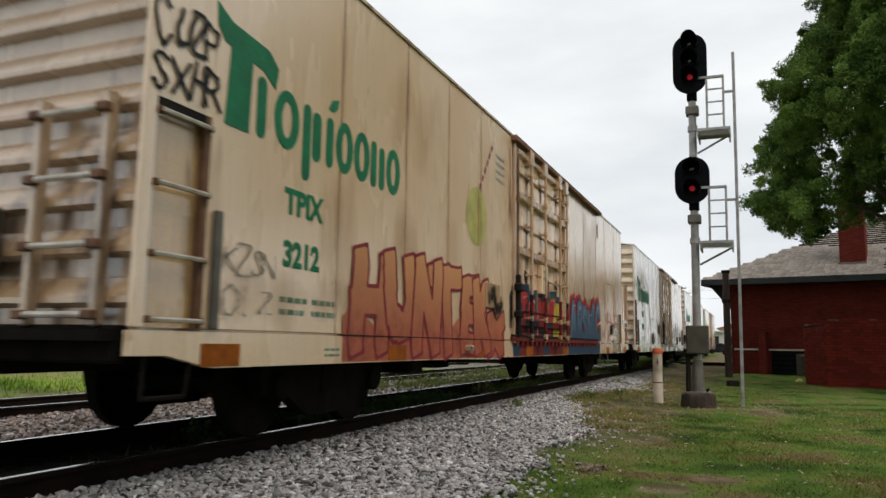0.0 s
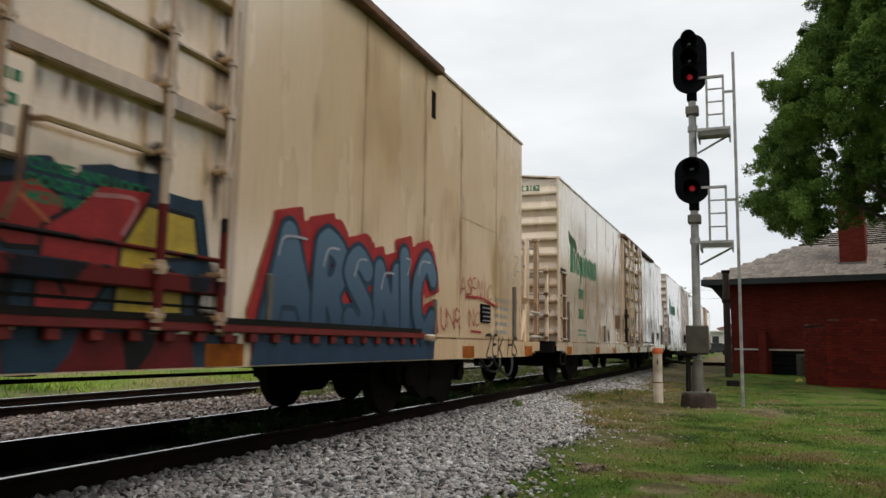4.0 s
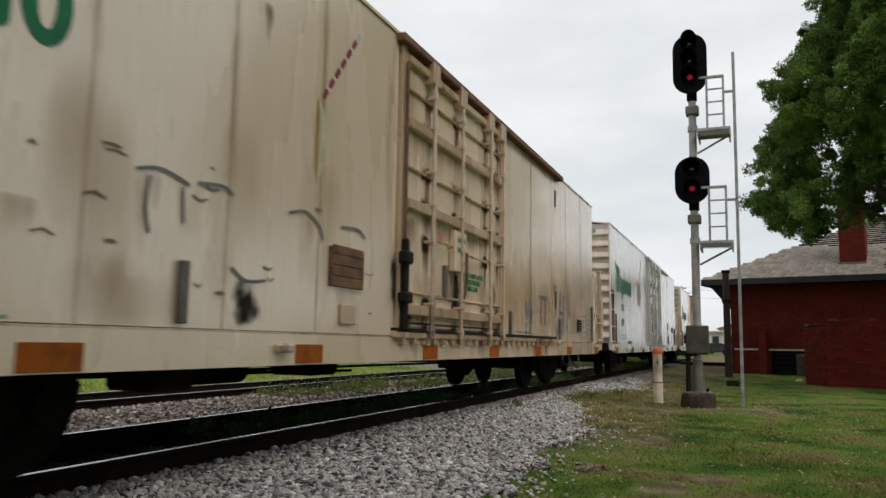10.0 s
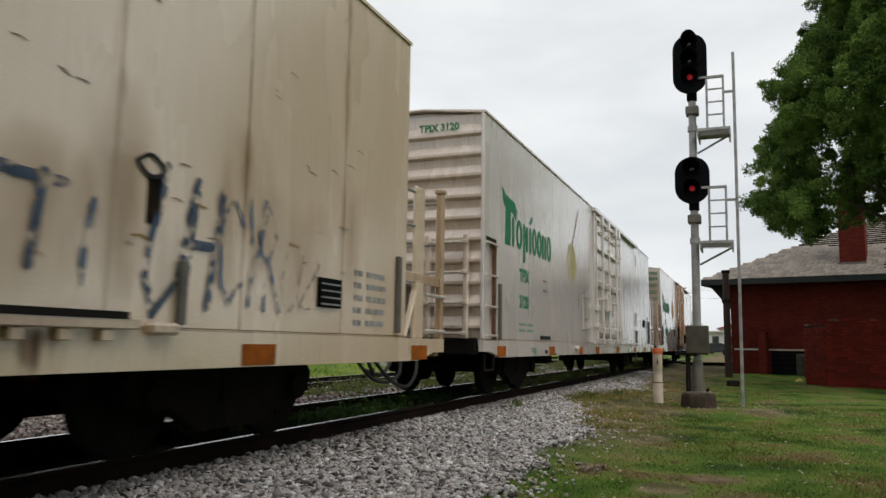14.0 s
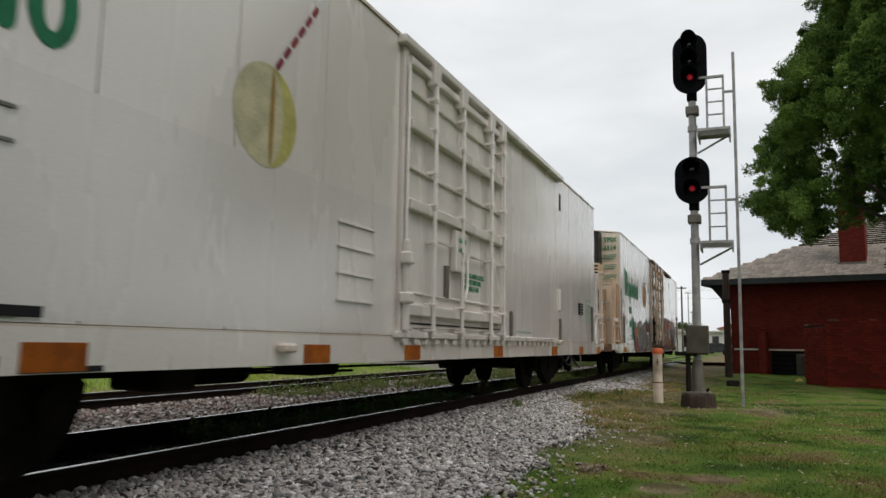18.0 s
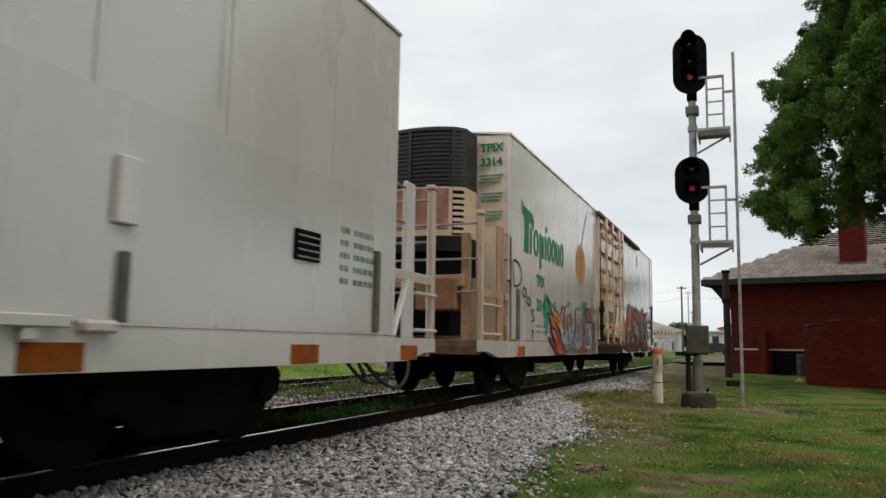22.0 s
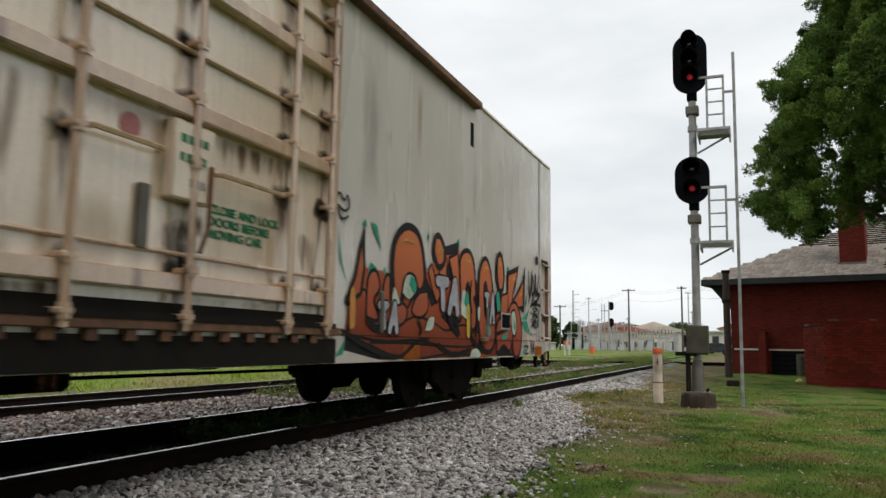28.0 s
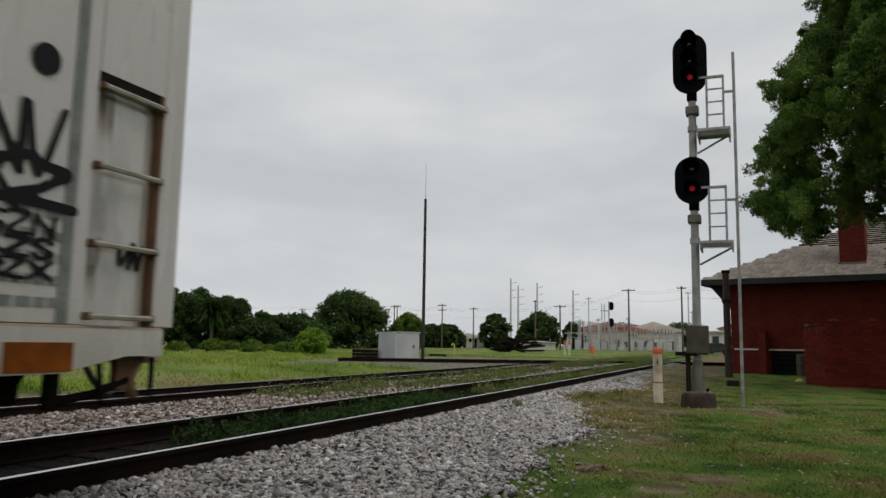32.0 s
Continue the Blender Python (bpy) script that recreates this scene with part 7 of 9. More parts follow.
    part("floor_pan", G().box(0.1, length - 0.1, -1.5, 1.5, 0.86, 0.93), P["truck"], car)
    part("brake_tank", G().cyl((7.4, 0.75, 0.56), (8.6, 0.75, 0.56), 0.2, 14), P["truck"], car, smooth=True)
    part("brake_rod", G().tube([(4.5, 0.45, 0.55), (15.0, 0.45, 0.5)], 0.02, 6), P["truck"], car)
    part("brake_rod", G().tube([(4.6, -0.5, 0.6), (9.4, -0.4, 0.52)], 0.018, 6), P["truck"], car)
    part("valve", G().box(9.6, 10.3, 0.3, 1.0, 0.42, 0.85, 0.05), P["truck"], car)
    part("valve", G().box(5.2, 5.6, -1.2, -0.7, 0.5, 0.86, 0.03), P["truck"], car)
    for x in (5.4, 7.8, 11.2, 13.8):
        part("cross_bearer", G().prism([(-1.5, 0.9), (1.5, 0.9), (0.4, 0.6), (-0.4, 0.6)], 0, x - 0.06, x + 0.06), P["truck"], car)
    sets = truck(car, 2.4) + truck(car, 15.8) if left_porch else truck(car, 3.5) + truck(car, 16.9)
    return car, sets


PAINT_F = paint("weathered_cream", (0.682, 0.514, 0.343), (0.621, 0.451, 0.281), (0.4, 0.25, 0.12), 0.35, 0.68)
PAINT_F2 = paint("stained_cream", (0.44, 0.31, 0.18), (0.30, 0.18, 0.095), (0.1, 0.05, 0.028), 0.4, 0.56)
PAINT_F3 = paint("grimy_cream", (0.46, 0.35, 0.24), (0.32, 0.225, 0.14), (0.1, 0.065, 0.042), 0.4, 0.54)
PAINT_B = paint("cream", (0.6, 0.51, 0.385), (0.54, 0.445, 0.315), (0.42, 0.31, 0.19), 0.35, 0.7)
PAINT_B2 = paint("dull_cream", (0.46, 0.36, 0.24), (0.33, 0.225, 0.13), (0.12, 0.06, 0.03), 0.4, 0.58)
PAINT_C = paint("clean_white", (0.54, 0.525, 0.505), (0.5, 0.485, 0.465), (0.45, 0.43, 0.40), 0.2, 0.75, runs=0.15)
PAINT_C2 = paint("grey_beige", (0.52, 0.46, 0.395), (0.42, 0.36, 0.3), (0.2, 0.12, 0.075), 0.4, 0.66)
PAINT_D = paint("off_white", (0.53, 0.52, 0.49), (0.46, 0.445, 0.41), (0.38, 0.31, 0.24), 0.3, 0.74)
PAINT_D3 = paint("warm_cream", (0.61, 0.53, 0.42), (0.54, 0.45, 0.33), (0.25, 0.14, 0.08), 0.35, 0.68)
PAINT_D2 = paint("peach_cream", (0.5, 0.37, 0.25), (0.38, 0.25, 0.155), (0.15, 0.065, 0.032), 0.4, 0.58)

car_f, sets_f = refrigerator_car("f", "grimy cream insulated railway car with red and blue graffiti", PAINT_F, PAINT_F2, PAINT_F2, "3212", "TPIX", recess=paint("ochre_panel", (0.46, 0.31, 0.13), (0.38, 0.24, 0.1), (0.22, 0.12, 0.05), 0.35, 0.62), length=19.38, low_bars=mat("sprayed_bars", (0.13, 0.017, 0.015), 0.65, 0, (0.015, 0.012, 0.014), 1.6, amount=1.0, bump=0.05, spots=(0.012, 0.02, 0.035), spot_scale=1.3, spot_at=0.55, spec=0.15), lead=0.27, rail_paint=P["dark_red"], end_paint=PAINT_F3)
car_b, sets_b = refrigerator_car("b", "cream insulated railway car with scuffed side and faded fruit", PAINT_B, PAINT_B2, PAINT_B2, "3162", "TPIX", length=19.12, seams=(13.55, 15.0, 16.25, 17.72), slot=15.33, plates=(3.77, 6.31, 8.93, 11.3, 13.77, 16.28))
car_c, sets_c = refrigerator_car("c", "freshly painted white insulated railway car", PAINT_C, PAINT_C, PAINT_C2, "3120", "TPIX", False, PAINT_C2, slot=15.7, plates=(3.76, 6.4, 8.38, 11.46, 14.95, 17.42), rail_paint=PAINT_C, stained=False, grimy=False)
car_d, sets_d = refrigerator_car("d", "white insulated railway car with cooling unit and orange graffiti", PAINT_D, PAINT_D2, PAINT_D2, "3314", "TPIX", True, PAINT_D3, 7.66, length=19.35, seams=(12.96, 14.1, 15.35, 16.92), slot=14.98, plates=(3.1, 5.35, 7.6, 10.29, 12.86, 15.3), stained=False, rail_paint=P["rust"])

# car markings and wall paintings
fruit(car_f, 6.45, 2.66, 0.42, 0.42, P["lemon"], P["lemon"])
fruit(car_b, 6.5, 2.66, 0.18, 0.40, P["pale_lemon"], PAINT_B)
fruit(car_c, 5.75, 2.66, 0.42, 0.42, P["lemon"], P["pale_lemon"])
fruit(car_d, 5.62, 2.72, 0.5, 0.44, P["fruit"], P["fruit"])
FADE_F = fade("tan_to_rust", (0.42, 0.115, 0.065), (0.58, 0.28, 0.12), 0.95, 1.9)
fat_word(car_f, "HUNTEKX", [(2.84, 3.8, 0.76, 1.8), (3.64, 4.48, 0.9, 1.84), (4.28, 5.14, 0.74, 1.88), (4.86, 5.96, 0.72, 1.84), (5.78, 6.52, 0.74, 1.8), (6.32, 7.06, 0.74, 1.78), (6.9, 7.68, 0.7, 1.34)], [FADE_F], P["maroon"], 0.26, 0.04, lean=-0.1, chisel=True)
low_edge = [(2.8 + 4.92 * k / 30, 1.12 + 0.1 * math.sin(k * 1.1)) for k in range(31)]
part("graffiti_ground", G().add([(a, SKIN - 0.0004, b) for a, b in [(7.72, 0.69), (2.8, 0.69)] + low_edge], [tuple(range(33))]), FADE_F, car_f, "rust coloured foot of the wall painting")
part("placard_board", G().box(6.79, 7.43, NEAR - 0.045, NEAR, 1.4, 1.76, 0.006), PAINT_F2, car_f, "smeared placard board")
stain(car_f, 7.1, 1.75, 0.6, 0.34, "grime", NEAR - 0.047)
stain(car_f, 7.25, 1.6, 0.5, 0.4, "grime", NEAR - 0.048)
DOOR_SKIN = NEAR - 0.0105
DOOR_RED = fade("door_red_spray", (0.16, 0.014, 0.016), (0.36, 0.035, 0.03), 0.9, 1.7)
DOOR_FORMS = (
    (((8.6, 1.76), (9.02, 1.77), (9.02, 1.58), (8.92, 1.56), (8.97, 0.92), (8.7, 0.92), (8.7, 1.56), (8.62, 1.57)), DOOR_RED, False),
    (((9.09, 0.97), (9.01, 1.33), (9.1, 1.6), (9.32, 1.71), (9.55, 1.61), (9.67, 1.34), (9.65, 0.99), (9.4, 0.92)), DOOR_RED, True),
    (((9.68, 1.72), (9.86, 1.74), (9.99, 1.65), (10.19, 1.71), (10.37, 1.63), (10.33, 1.37), (10.06, 1.35), (9.93, 1.43), (9.88, 0.94), (9.68, 0.96)), DOOR_RED, False),
    (((10.48, 1.61), (10.62, 1.76), (11.0, 1.79), (10.84, 1.42), (10.55, 0.99), (10.25, 1.01), (10.27, 1.47)), P["red"], False),
    (((10.99, 1.7), (11.4, 1.69), (11.46, 1.44), (11.02, 1.38), (11.32, 1.26), (11.33, 1.05), (10.78, 1.03), (10.81, 1.42)), P["yellow"], False),
)
ground_edge = [(11.55, 1.3), (11.1, 1.4), (10.4, 1.5), (9.6, 1.45), (8.9, 1.5), (8.4, 1.4)]
part("graffiti_ground", G().add([(a, DOOR_SKIN - 0.003, b) for a, b in [(8.35, 1.0), (11.55, 1.0)] + ground_edge], [tuple(range(8))]), P["black"], car_f, "dark sprayed ground of the door painting")
for n_, (pts, fill, smooth) in enumerate(DOOR_FORMS):
    ring = curve(list(pts) + [pts[0]], 5) if smooth else list(pts) + [pts[0]]
    part("graffiti_halo", blot([ring], 0.13, DOOR_SKIN - 0.0036 - 0.0001 * n_, chisel=not smooth), P["navy"], car_f, "navy halo round the letter")
    sprayed(car_f, pts, fill, P["black"], 0.03, 6 + n_, smooth, base=DOOR_SKIN)
sprayed(car_f, ((9.26, 1.1), (9.22, 1.35), (9.32, 1.47), (9.49, 1.29), (9.49, 1.08)), P["black"], P["black"], 0.02, 12, base=DOOR_SKIN)
for n_, (pts, ink) in enumerate((([(8.72, 1.66), (9.0, 1.7)], "pink"), ([(9.14, 1.58), (9.32, 1.66), (9.52, 1.58)], "white"), ([(9.62, 1.5), (9.68, 1.3), (9.64, 1.05)], "white"), ([(10.58, 1.7), (10.9, 1.72), (10.8, 1.5)], "pink"), ([(9.78, 1.6), (9.9, 1.5)], "orange"), ([(10.1, 1.62), (10.28, 1.5)], "orange"), ([(10.3, 1.3), (10.42, 1.12)], "black"), ([(8.76, 1.2), (8.92, 1.1)], "black"), ([(9.1, 1.02), (9.5, 1.0)], "black"), ([(9.76, 1.2), (9.86, 1.02)], "black"))):
    part("graffiti_line", strokes(G(), curve(pts, 4), 0.028, DOOR_SKIN - 0.0104 - 0.0001 * n_), P[ink], car_f, "loose sprayed stroke")
part("graffiti_ground", G().add([(8.2, SKIN - 0.002, 0.69), (11.95, SKIN - 0.002, 0.69), (11.95, SKIN - 0.002, 0.91), (8.2, SKIN - 0.002, 0.91)], [(0, 1, 2, 3)]), DOOR_RED, car_f, "dark red paint over the sill")
for n_, (xa, xb) in enumerate(((8.2, 8.6), (9.62, 9.78), (10.1, 10.5), (10.9, 11.1), (11.5, 11.8))):
    part("graffiti_shade", G().add([(a, SKIN - 0.0026, b) for a, b in ((xa, 0.69), (xb - 0.1, 0.69), (xb, 0.8), (xb + 0.04, 0.91), (xa - 0.05, 0.91))], [(0, 1, 2, 3, 4)]), P["black"] if n_ % 2 else P["navy"], car_f, "dark sprayed gap on the sill")
FADE_BLUE = fade("blue_grey_spray", (0.03, 0.06, 0.11), (0.11, 0.18, 0.26), 0.8, 1.9)
BLUE_BOXES = [(12.18, 12.98, 0.9, 1.86), (12.86, 13.52, 0.88, 1.84), (13.42, 14.06, 0.88, 1.8), (13.98, 14.66, 0.88, 1.72), (14.6, 14.96, 0.88, 1.92), (14.9, 15.62, 0.88, 1.94)]
fat_word(car_f, "ARSNIC", BLUE_BOXES, None, P["red"], 0.2, 0.12, y=SKIN - 0.001, chisel=True)
fat_word(car_f, "ARSNIC", BLUE_BOXES, [FADE_BLUE], P["navy"], 0.22, 0.045, y=SKIN - 0.014, lean=0.06)
for n_, (bx0, bx1, bz0, bz1) in enumerate(BLUE_BOXES):
    part("graffiti_highlight", strokes(G(), curve([(bx0 + 0.2, bz1 - 0.3), (bx0 + 0.28, bz1 - 0.14), (bx1 - 0.2, bz1 - 0.12)], 4), 0.022, SKIN - 0.0245 - 0.0001 * n_), P["lilac"], car_f, "thin pale sprayed light")
part("graffiti_ground", G().add([(12.1, SKIN - 0.0128, 0.69), (15.6, SKIN - 0.0128, 0.69), (15.66, SKIN - 0.0128, 1.2), (12.2, SKIN - 0.0128, 1.25)], [(0, 1, 2, 3)]), FADE_BLUE, car_f, "blue sprayed ground of the wall painting")
WORN_RED = worn("worn_red_paint", (0.34, 0.05, 0.04), 14, 0.42)
quick_word(car_f, "ASENIC", 16.5, 17.75, 1.5, 1.76, WORN_RED, 0.026, seed=21)
part("graffiti_tag", strokes(G(), curve([(16.7, 1.5), (17.3, 1.52), (17.98, 1.44), (18.0, 1.5)], 4), 0.03, SKIN - 0.003), P["red"], car_f, "loose sprayed stroke")
quick_word(car_f, "UNR", 15.82, 16.5, 1.06, 1.3, WORN_RED, 0.026, seed=22)
quick_word(car_f, "NC", 16.82, 17.24, 1.1, 1.36, WORN_RED, 0.024, seed=27)
part("graffiti_tag", strokes(G(), [(16.9, 1.05), (17.3, 1.04)], 0.03, SKIN - 0.003), P["red"], car_f, "loose sprayed stroke")
for k, (tag, za, zb) in enumerate((("O", 2.62, 2.86), ("NZI", 2.36, 2.56), ("VNEZ", 2.08, 2.3), ("ZXSN", 1.84, 2.04), ("NVI", 1.62, 1.8), ("HZST", 1.42, 1.58))):
    quick_word(car_f, tag, 18.14, 18.3 + 0.22 * len(tag), za, zb, P["faint_grey"], 0.018, seed=30 + k)
quick_word(car_f, "ZEK", 17.52, 18.3, 0.7, 1.0, P["black"], 0.034, seed=24)
quick_word(car_f, "HS", 18.52, 19.1, 0.7, 1.02, P["black"], 0.034, seed=25)
quick_word(car_f, "CUZP", 0.3, 0.94, 2.82, 3.14, P["black"], 0.03, seed=26)
quick_word(car_f, "SXHR", 0.3, 0.96, 2.5, 2.78, P["black"], 0.03, seed=28)
quick_word(car_f, "KZSN", 1.06, 1.74, 1.36, 1.58, P["faint_grey"], 0.018, seed=29)
quick_word(car_f, "OLZ", 1.1, 1.7, 1.06, 1.28, P["faint_grey"], 0.018, seed=31)
part("weld_line", G().box(16.5, 18.0, NEAR - 0.003, NEAR, 2.54, 2.56), PAINT_F2, car_f, "stained weld across two panels")
for k in range(4):
    stencil(car_f, 7.3, 7.72, 3.34 + 0.12 * k, 3.44 + 0.12 * k, 1, P["grey_stencil"], seed=60 + k)
fleck = random.Random(17)
for k in range(46):
    fx, fz, fl = fleck.uniform(12.1, 18.2), fleck.uniform(1.05, 2.5) if k % 4 else fleck.uniform(2.4, 4.0), fleck.uniform(0.04, 0.18)
    part("scrape", strokes(G(), [(fx, fz), (fx + fl * 0.5, fz + fleck.uniform(-0.01, 0.01)), (fx + fl, fz + fleck.uniform(-0.03, 0.0))], fleck.uniform(0.006, 0.015), NEAR - 0.0075 - 0.0002 * (k % 5)), P["seam_brown"] if k % 3 == 2 else P["brown"] if k % 3 else P["tag_grey"], car_b, "small rusty scrape")
for k in range(24):
    fx, fz, fl = fleck.uniform(2.8, 7.6), fleck.uniform(1.05, 2.1), fleck.uniform(0.04, 0.16)
    part("scrape", strokes(G(), [(fx, fz), (fx + fl * 0.5, fz + fleck.uniform(-0.03, 0.03)), (fx + fl, fz)], fleck.uniform(0.01, 0.025), NEAR - 0.0075 - 0.0002 * (k % 5)), P["brown"] if k % 3 else P["tag_grey"], car_b, "small rusty scrape")
WORN_BLUE, WORN_GREY, WORN_NAVY = worn("worn_blue_paint", (0.1, 0.17, 0.29), 9, 0.5), worn("worn_grey_paint", (0.22, 0.21, 0.19), 11, 0.52), worn("worn_navy_paint", (0.05, 0.09, 0.16), 10, 0.45)
quick_word(car_b, "YV", 13.12, 13.62, 1.06, 1.62, WORN_BLUE, 0.09, seed=32)
quick_word(car_b, "TT", 14.0, 14.62, 1.26, 1.78, WORN_NAVY, 0.075, seed=33)
quick_word(car_b, "I", 14.62, 15.0, 1.14, 1.76, WORN_BLUE, 0.06, seed=38)
quick_word(car_b, "UH", 15.22, 15.92, 1.0, 1.92, WORN_NAVY, 0.06, seed=34)
quick_word(car_b, "CYR", 15.98, 16.75, 1.1, 1.86, WORN_BLUE, 0.04, seed=35)
quick_word(car_b, "NA", 13.6, 14.2, 1.3, 1.9, WORN_GREY, 0.022, seed=36)
quick_word(car_b, "UZ", 16.7, 17.3, 1.1, 1.6, WORN_GREY, 0.022, seed=37)
part("graffiti_tag", strokes(G(), curve([(15.16, 1.98), (15.28, 2.04), (15.4, 1.96), (15.28, 1.9), (15.16, 1.98)], 4), 0.03, SKIN - 0.002), P["black"], car_b, "dark sprayed loop")
for k, pts in enumerate(([(4.5, 1.93), (4.7, 1.97), (4.95, 1.92)], [(5.05, 1.95), (5.3, 1.98), (5.42, 1.94)], [(6.15, 1.93), (6.4, 1.98), (6.62, 1.88), (6.68, 1.78)], [(5.45, 1.4), (5.62, 1.32), (5.85, 1.34)], [(4.6, 1.9), (4.58, 1.7), (4.62, 1.55)], [(4.9, 1.88), (4.92, 1.66)], [(7.0, 1.94), (7.3, 1.96), (7.45, 1.9)])):
    part("scuff", strokes(G(), curve(pts, 4), 0.026, SKIN - 0.0004 * k), P["tag_grey"], car_b, "dark rubbed scuff")
part("card_slot", G().box(7.0, 7.28, NEAR - 0.03, NEAR, 1.04, 1.22, 0.006), PAINT_B2, car_b, "small card holder")
for z in (1.36, 1.46, 1.56, 1.66):
    part("board_slat", G().box(6.82, 7.4, NEAR - 0.036, NEAR - 0.03, z + 0.02, z + 0.1, 0.003), P["rust"], car_b)
part("placard_board", G().box(6.8, 7.42, NEAR - 0.03, NEAR, 1.38, 1.74, 0.006), P["rust"], car_b, "brown weathered board")
for x, z, w, h, kd in ((4.61, 1.95, 0.3, 0.7, "brown"), (4.97, 1.95, 0.4, 0.5, "ochre"), (6.45, 2.0, 0.5, 0.5, "brown"), (5.65, 1.35, 0.4, 0.4, "grime"), (3.7, 1.62, 0.4, 0.25, "brown"), (5.72, 3.6, 0.25, 0.5, "rust"), (7.1, 1.4, 0.8, 0.5, "brown"), (13.0, 2.4, 2.4, 1.4, "ochre"), (12.3, 2.2, 1.6, 1.2, "ochre"), (14.6, 2.1, 2.2, 1.1, "ochre"), (16.8, 2.2, 2.2, 1.2, "ochre"), (2.0, 3.9, 2.4, 1.2, "ochre"), (13.55, 2.9, 0.16, 1.9, "brown"), (15.0, 2.6, 0.14, 1.6, "brown"), (16.25, 2.6, 0.08, 1.5, "brown"), (17.72, 2.6, 0.08, 1.5, "brown"), (15.5, 1.7, 0.3, 0.6, "soot"), (8.0, 4.2, 0.3, 3.2, "brown"), (4.4, 1.4, 1.6, 0.5, "ochre")):
    stain(car_b, x, z, w, h, kd, NEAR - 0.006)
part("grab_post", G().box(4.9, 4.98, NEAR - 0.05, NEAR, 0.98, 1.4, 0.01), M["box_grey"], car_b)
for x, z, w, h, kd in ((7.5, 2.5, 0.5, 0.5, "brown"), (8.1, 1.75, 0.3, 0.8, "grime"), (7.52, 1.65, 0.45, 0.35, "grime"), (8.05, 4.2, 0.3, 3.2, "rust"), (4.4, 4.2, 2.0, 1.6, "ochre"), (1.6, 1.5, 1.6, 0.6, "ochre"), (1.0, 2.4, 0.3, 1.5, "brown"), (12.9, 3.1, 0.24, 0.5, "soot"), (14.5, 4.2, 2.6, 1.8, "ochre"), (16.2, 2.9, 1.4, 1.4, "brown"), (17.9, 3.0, 1.2, 1.6, "ochre"), (0.95, 1.2, 0.5, 0.3, "brown"), (2.7, 1.5, 1.6, 0.5, "ochre")):
    stain(car_f, x, z, w, h, kd, NEAR - 0.006)
for x, z, w, h, kd in ((13.2, 4.2, 0.2, 2.2, "brown"), (15.1, 4.2, 0.16, 2.4, "soot"), (16.87, 4.2, 0.12, 2.6, "soot"), (18.9, 2.4, 0.24, 1.5, "soot"), (12.0, 4.1, 0.4, 2.0, "soot")):
    stain(car_d, x, z, w, h, kd, NEAR - 0.006)
for x, z, w, h, kd in ((13.9, 3.6, 0.12, 1.2, "brown"), (15.35, 4.1, 0.1, 1.8, "brown"), (16.4, 3.6, 0.1, 1.2, "soot")):
    stain(car_c, x, z, w, h, kd, NEAR - 0.006)
part("patch", G().box(0.64, 8.1, NEAR - 0.002, NEAR, 0.97, 2.3), paint("patch_white", (0.5, 0.49, 0.475), (0.47, 0.46, 0.45), (0.44, 0.43, 0.42), 0.2, 0.8), car_c, "newer white paint patch")
part("patch", G().box(12.0, 19.3, NEAR - 0.002, NEAR, 0.97, 2.36), bpy.data.materials["patch_white"], car_c, "newer white paint patch")
for xa, xb, za, zb, ink in ((3.16, 3.87, 0.98, 1.04, "black"), (2.66, 2.83, 0.72, 0.82, "stencil"), (3.44, 3.64, 0.72, 0.78, "black"), (3.76, 4.3, 0.685, 0.72, "black"), (3.37, 3.62, 2.05, 2.07, "tag_grey"), (3.37, 3.62, 1.87, 1.89, "tag_grey")):
    part("decal", G().box(xa, xb, NEAR - 0.018, NEAR - 0.001, za, zb), P[ink], car_c, "small dark decal")
rack = part("card_rack", G().box(6.93, 7.57, NEAR - 0.008, NEAR, 1.27, 1.98, 0.003), PAINT_C, car_c, "white card rack on the side")
for z in (1.25, 1.5, 1.75, 1.98):
    part("rack_bar", G().box(6.9, 7.6, NEAR - 0.03, NEAR, z, z + 0.03, 0.004), PAINT_C, rack)
FADE_GREY = fade("grey_brown_spray", (0.2, 0.17, 0.17), (0.3, 0.25, 0.22), 0.9, 1.6)
FADE_RED = fade("orange_spray", (0.16, 0.03, 0.016), (0.44, 0.1, 0.034), 0.7, 1.8)
scribble(car_d, 52, 2.3, 3.6, 1.1, 1.95, 3, P["teal"], 0.11)
scribble(car_d, 53, 5.2, 6.6, 1.55, 1.95, 2, P["teal"], 0.09)
lobes(car_d, 41, [(3.72, 0.3, 1.5), (3.92, 0.3, 1.66), (4.15, 0.34, 1.7), (4.6, 0.46, 1.76), (5.1, 0.4, 1.7), (5.5, 0.4, 1.72), (5.95, 0.32, 1.6), (6.5, 0.4, 1.3), (7.05, 0.46, 1.45)],
      0.69, [FADE_GREY, P["brown"], FADE_GREY, FADE_GREY, FADE_GREY, FADE_GREY, P["brown"], P["lilac"], P["brown"]], P["black"], 0.022, [P["maroon"], P["lilac"], P["tag_grey"]], low=(FADE_GREY, 1.25), glow=P["white"])
WING = ((((2.52, 1.75), (3.0, 1.58), (3.55, 1.42), (3.9, 1.1), (3.62, 1.12), (3.1, 1.36)), "fruit"), (((2.56, 1.48), (2.95, 1.44), (3.3, 1.22), (3.9, 0.7), (3.58, 0.68), (3.1, 1.0)), "rust_red"), (((2.72, 1.2), (3.1, 1.18), (3.5, 0.9), (3.72, 0.69), (3.4, 0.69), (3.1, 0.95)), "orange"), (((2.54, 1.02), (2.9, 0.98), (3.24, 0.84), (3.34, 0.7), (3.12, 0.72), (2.88, 0.84)), "maroon"))
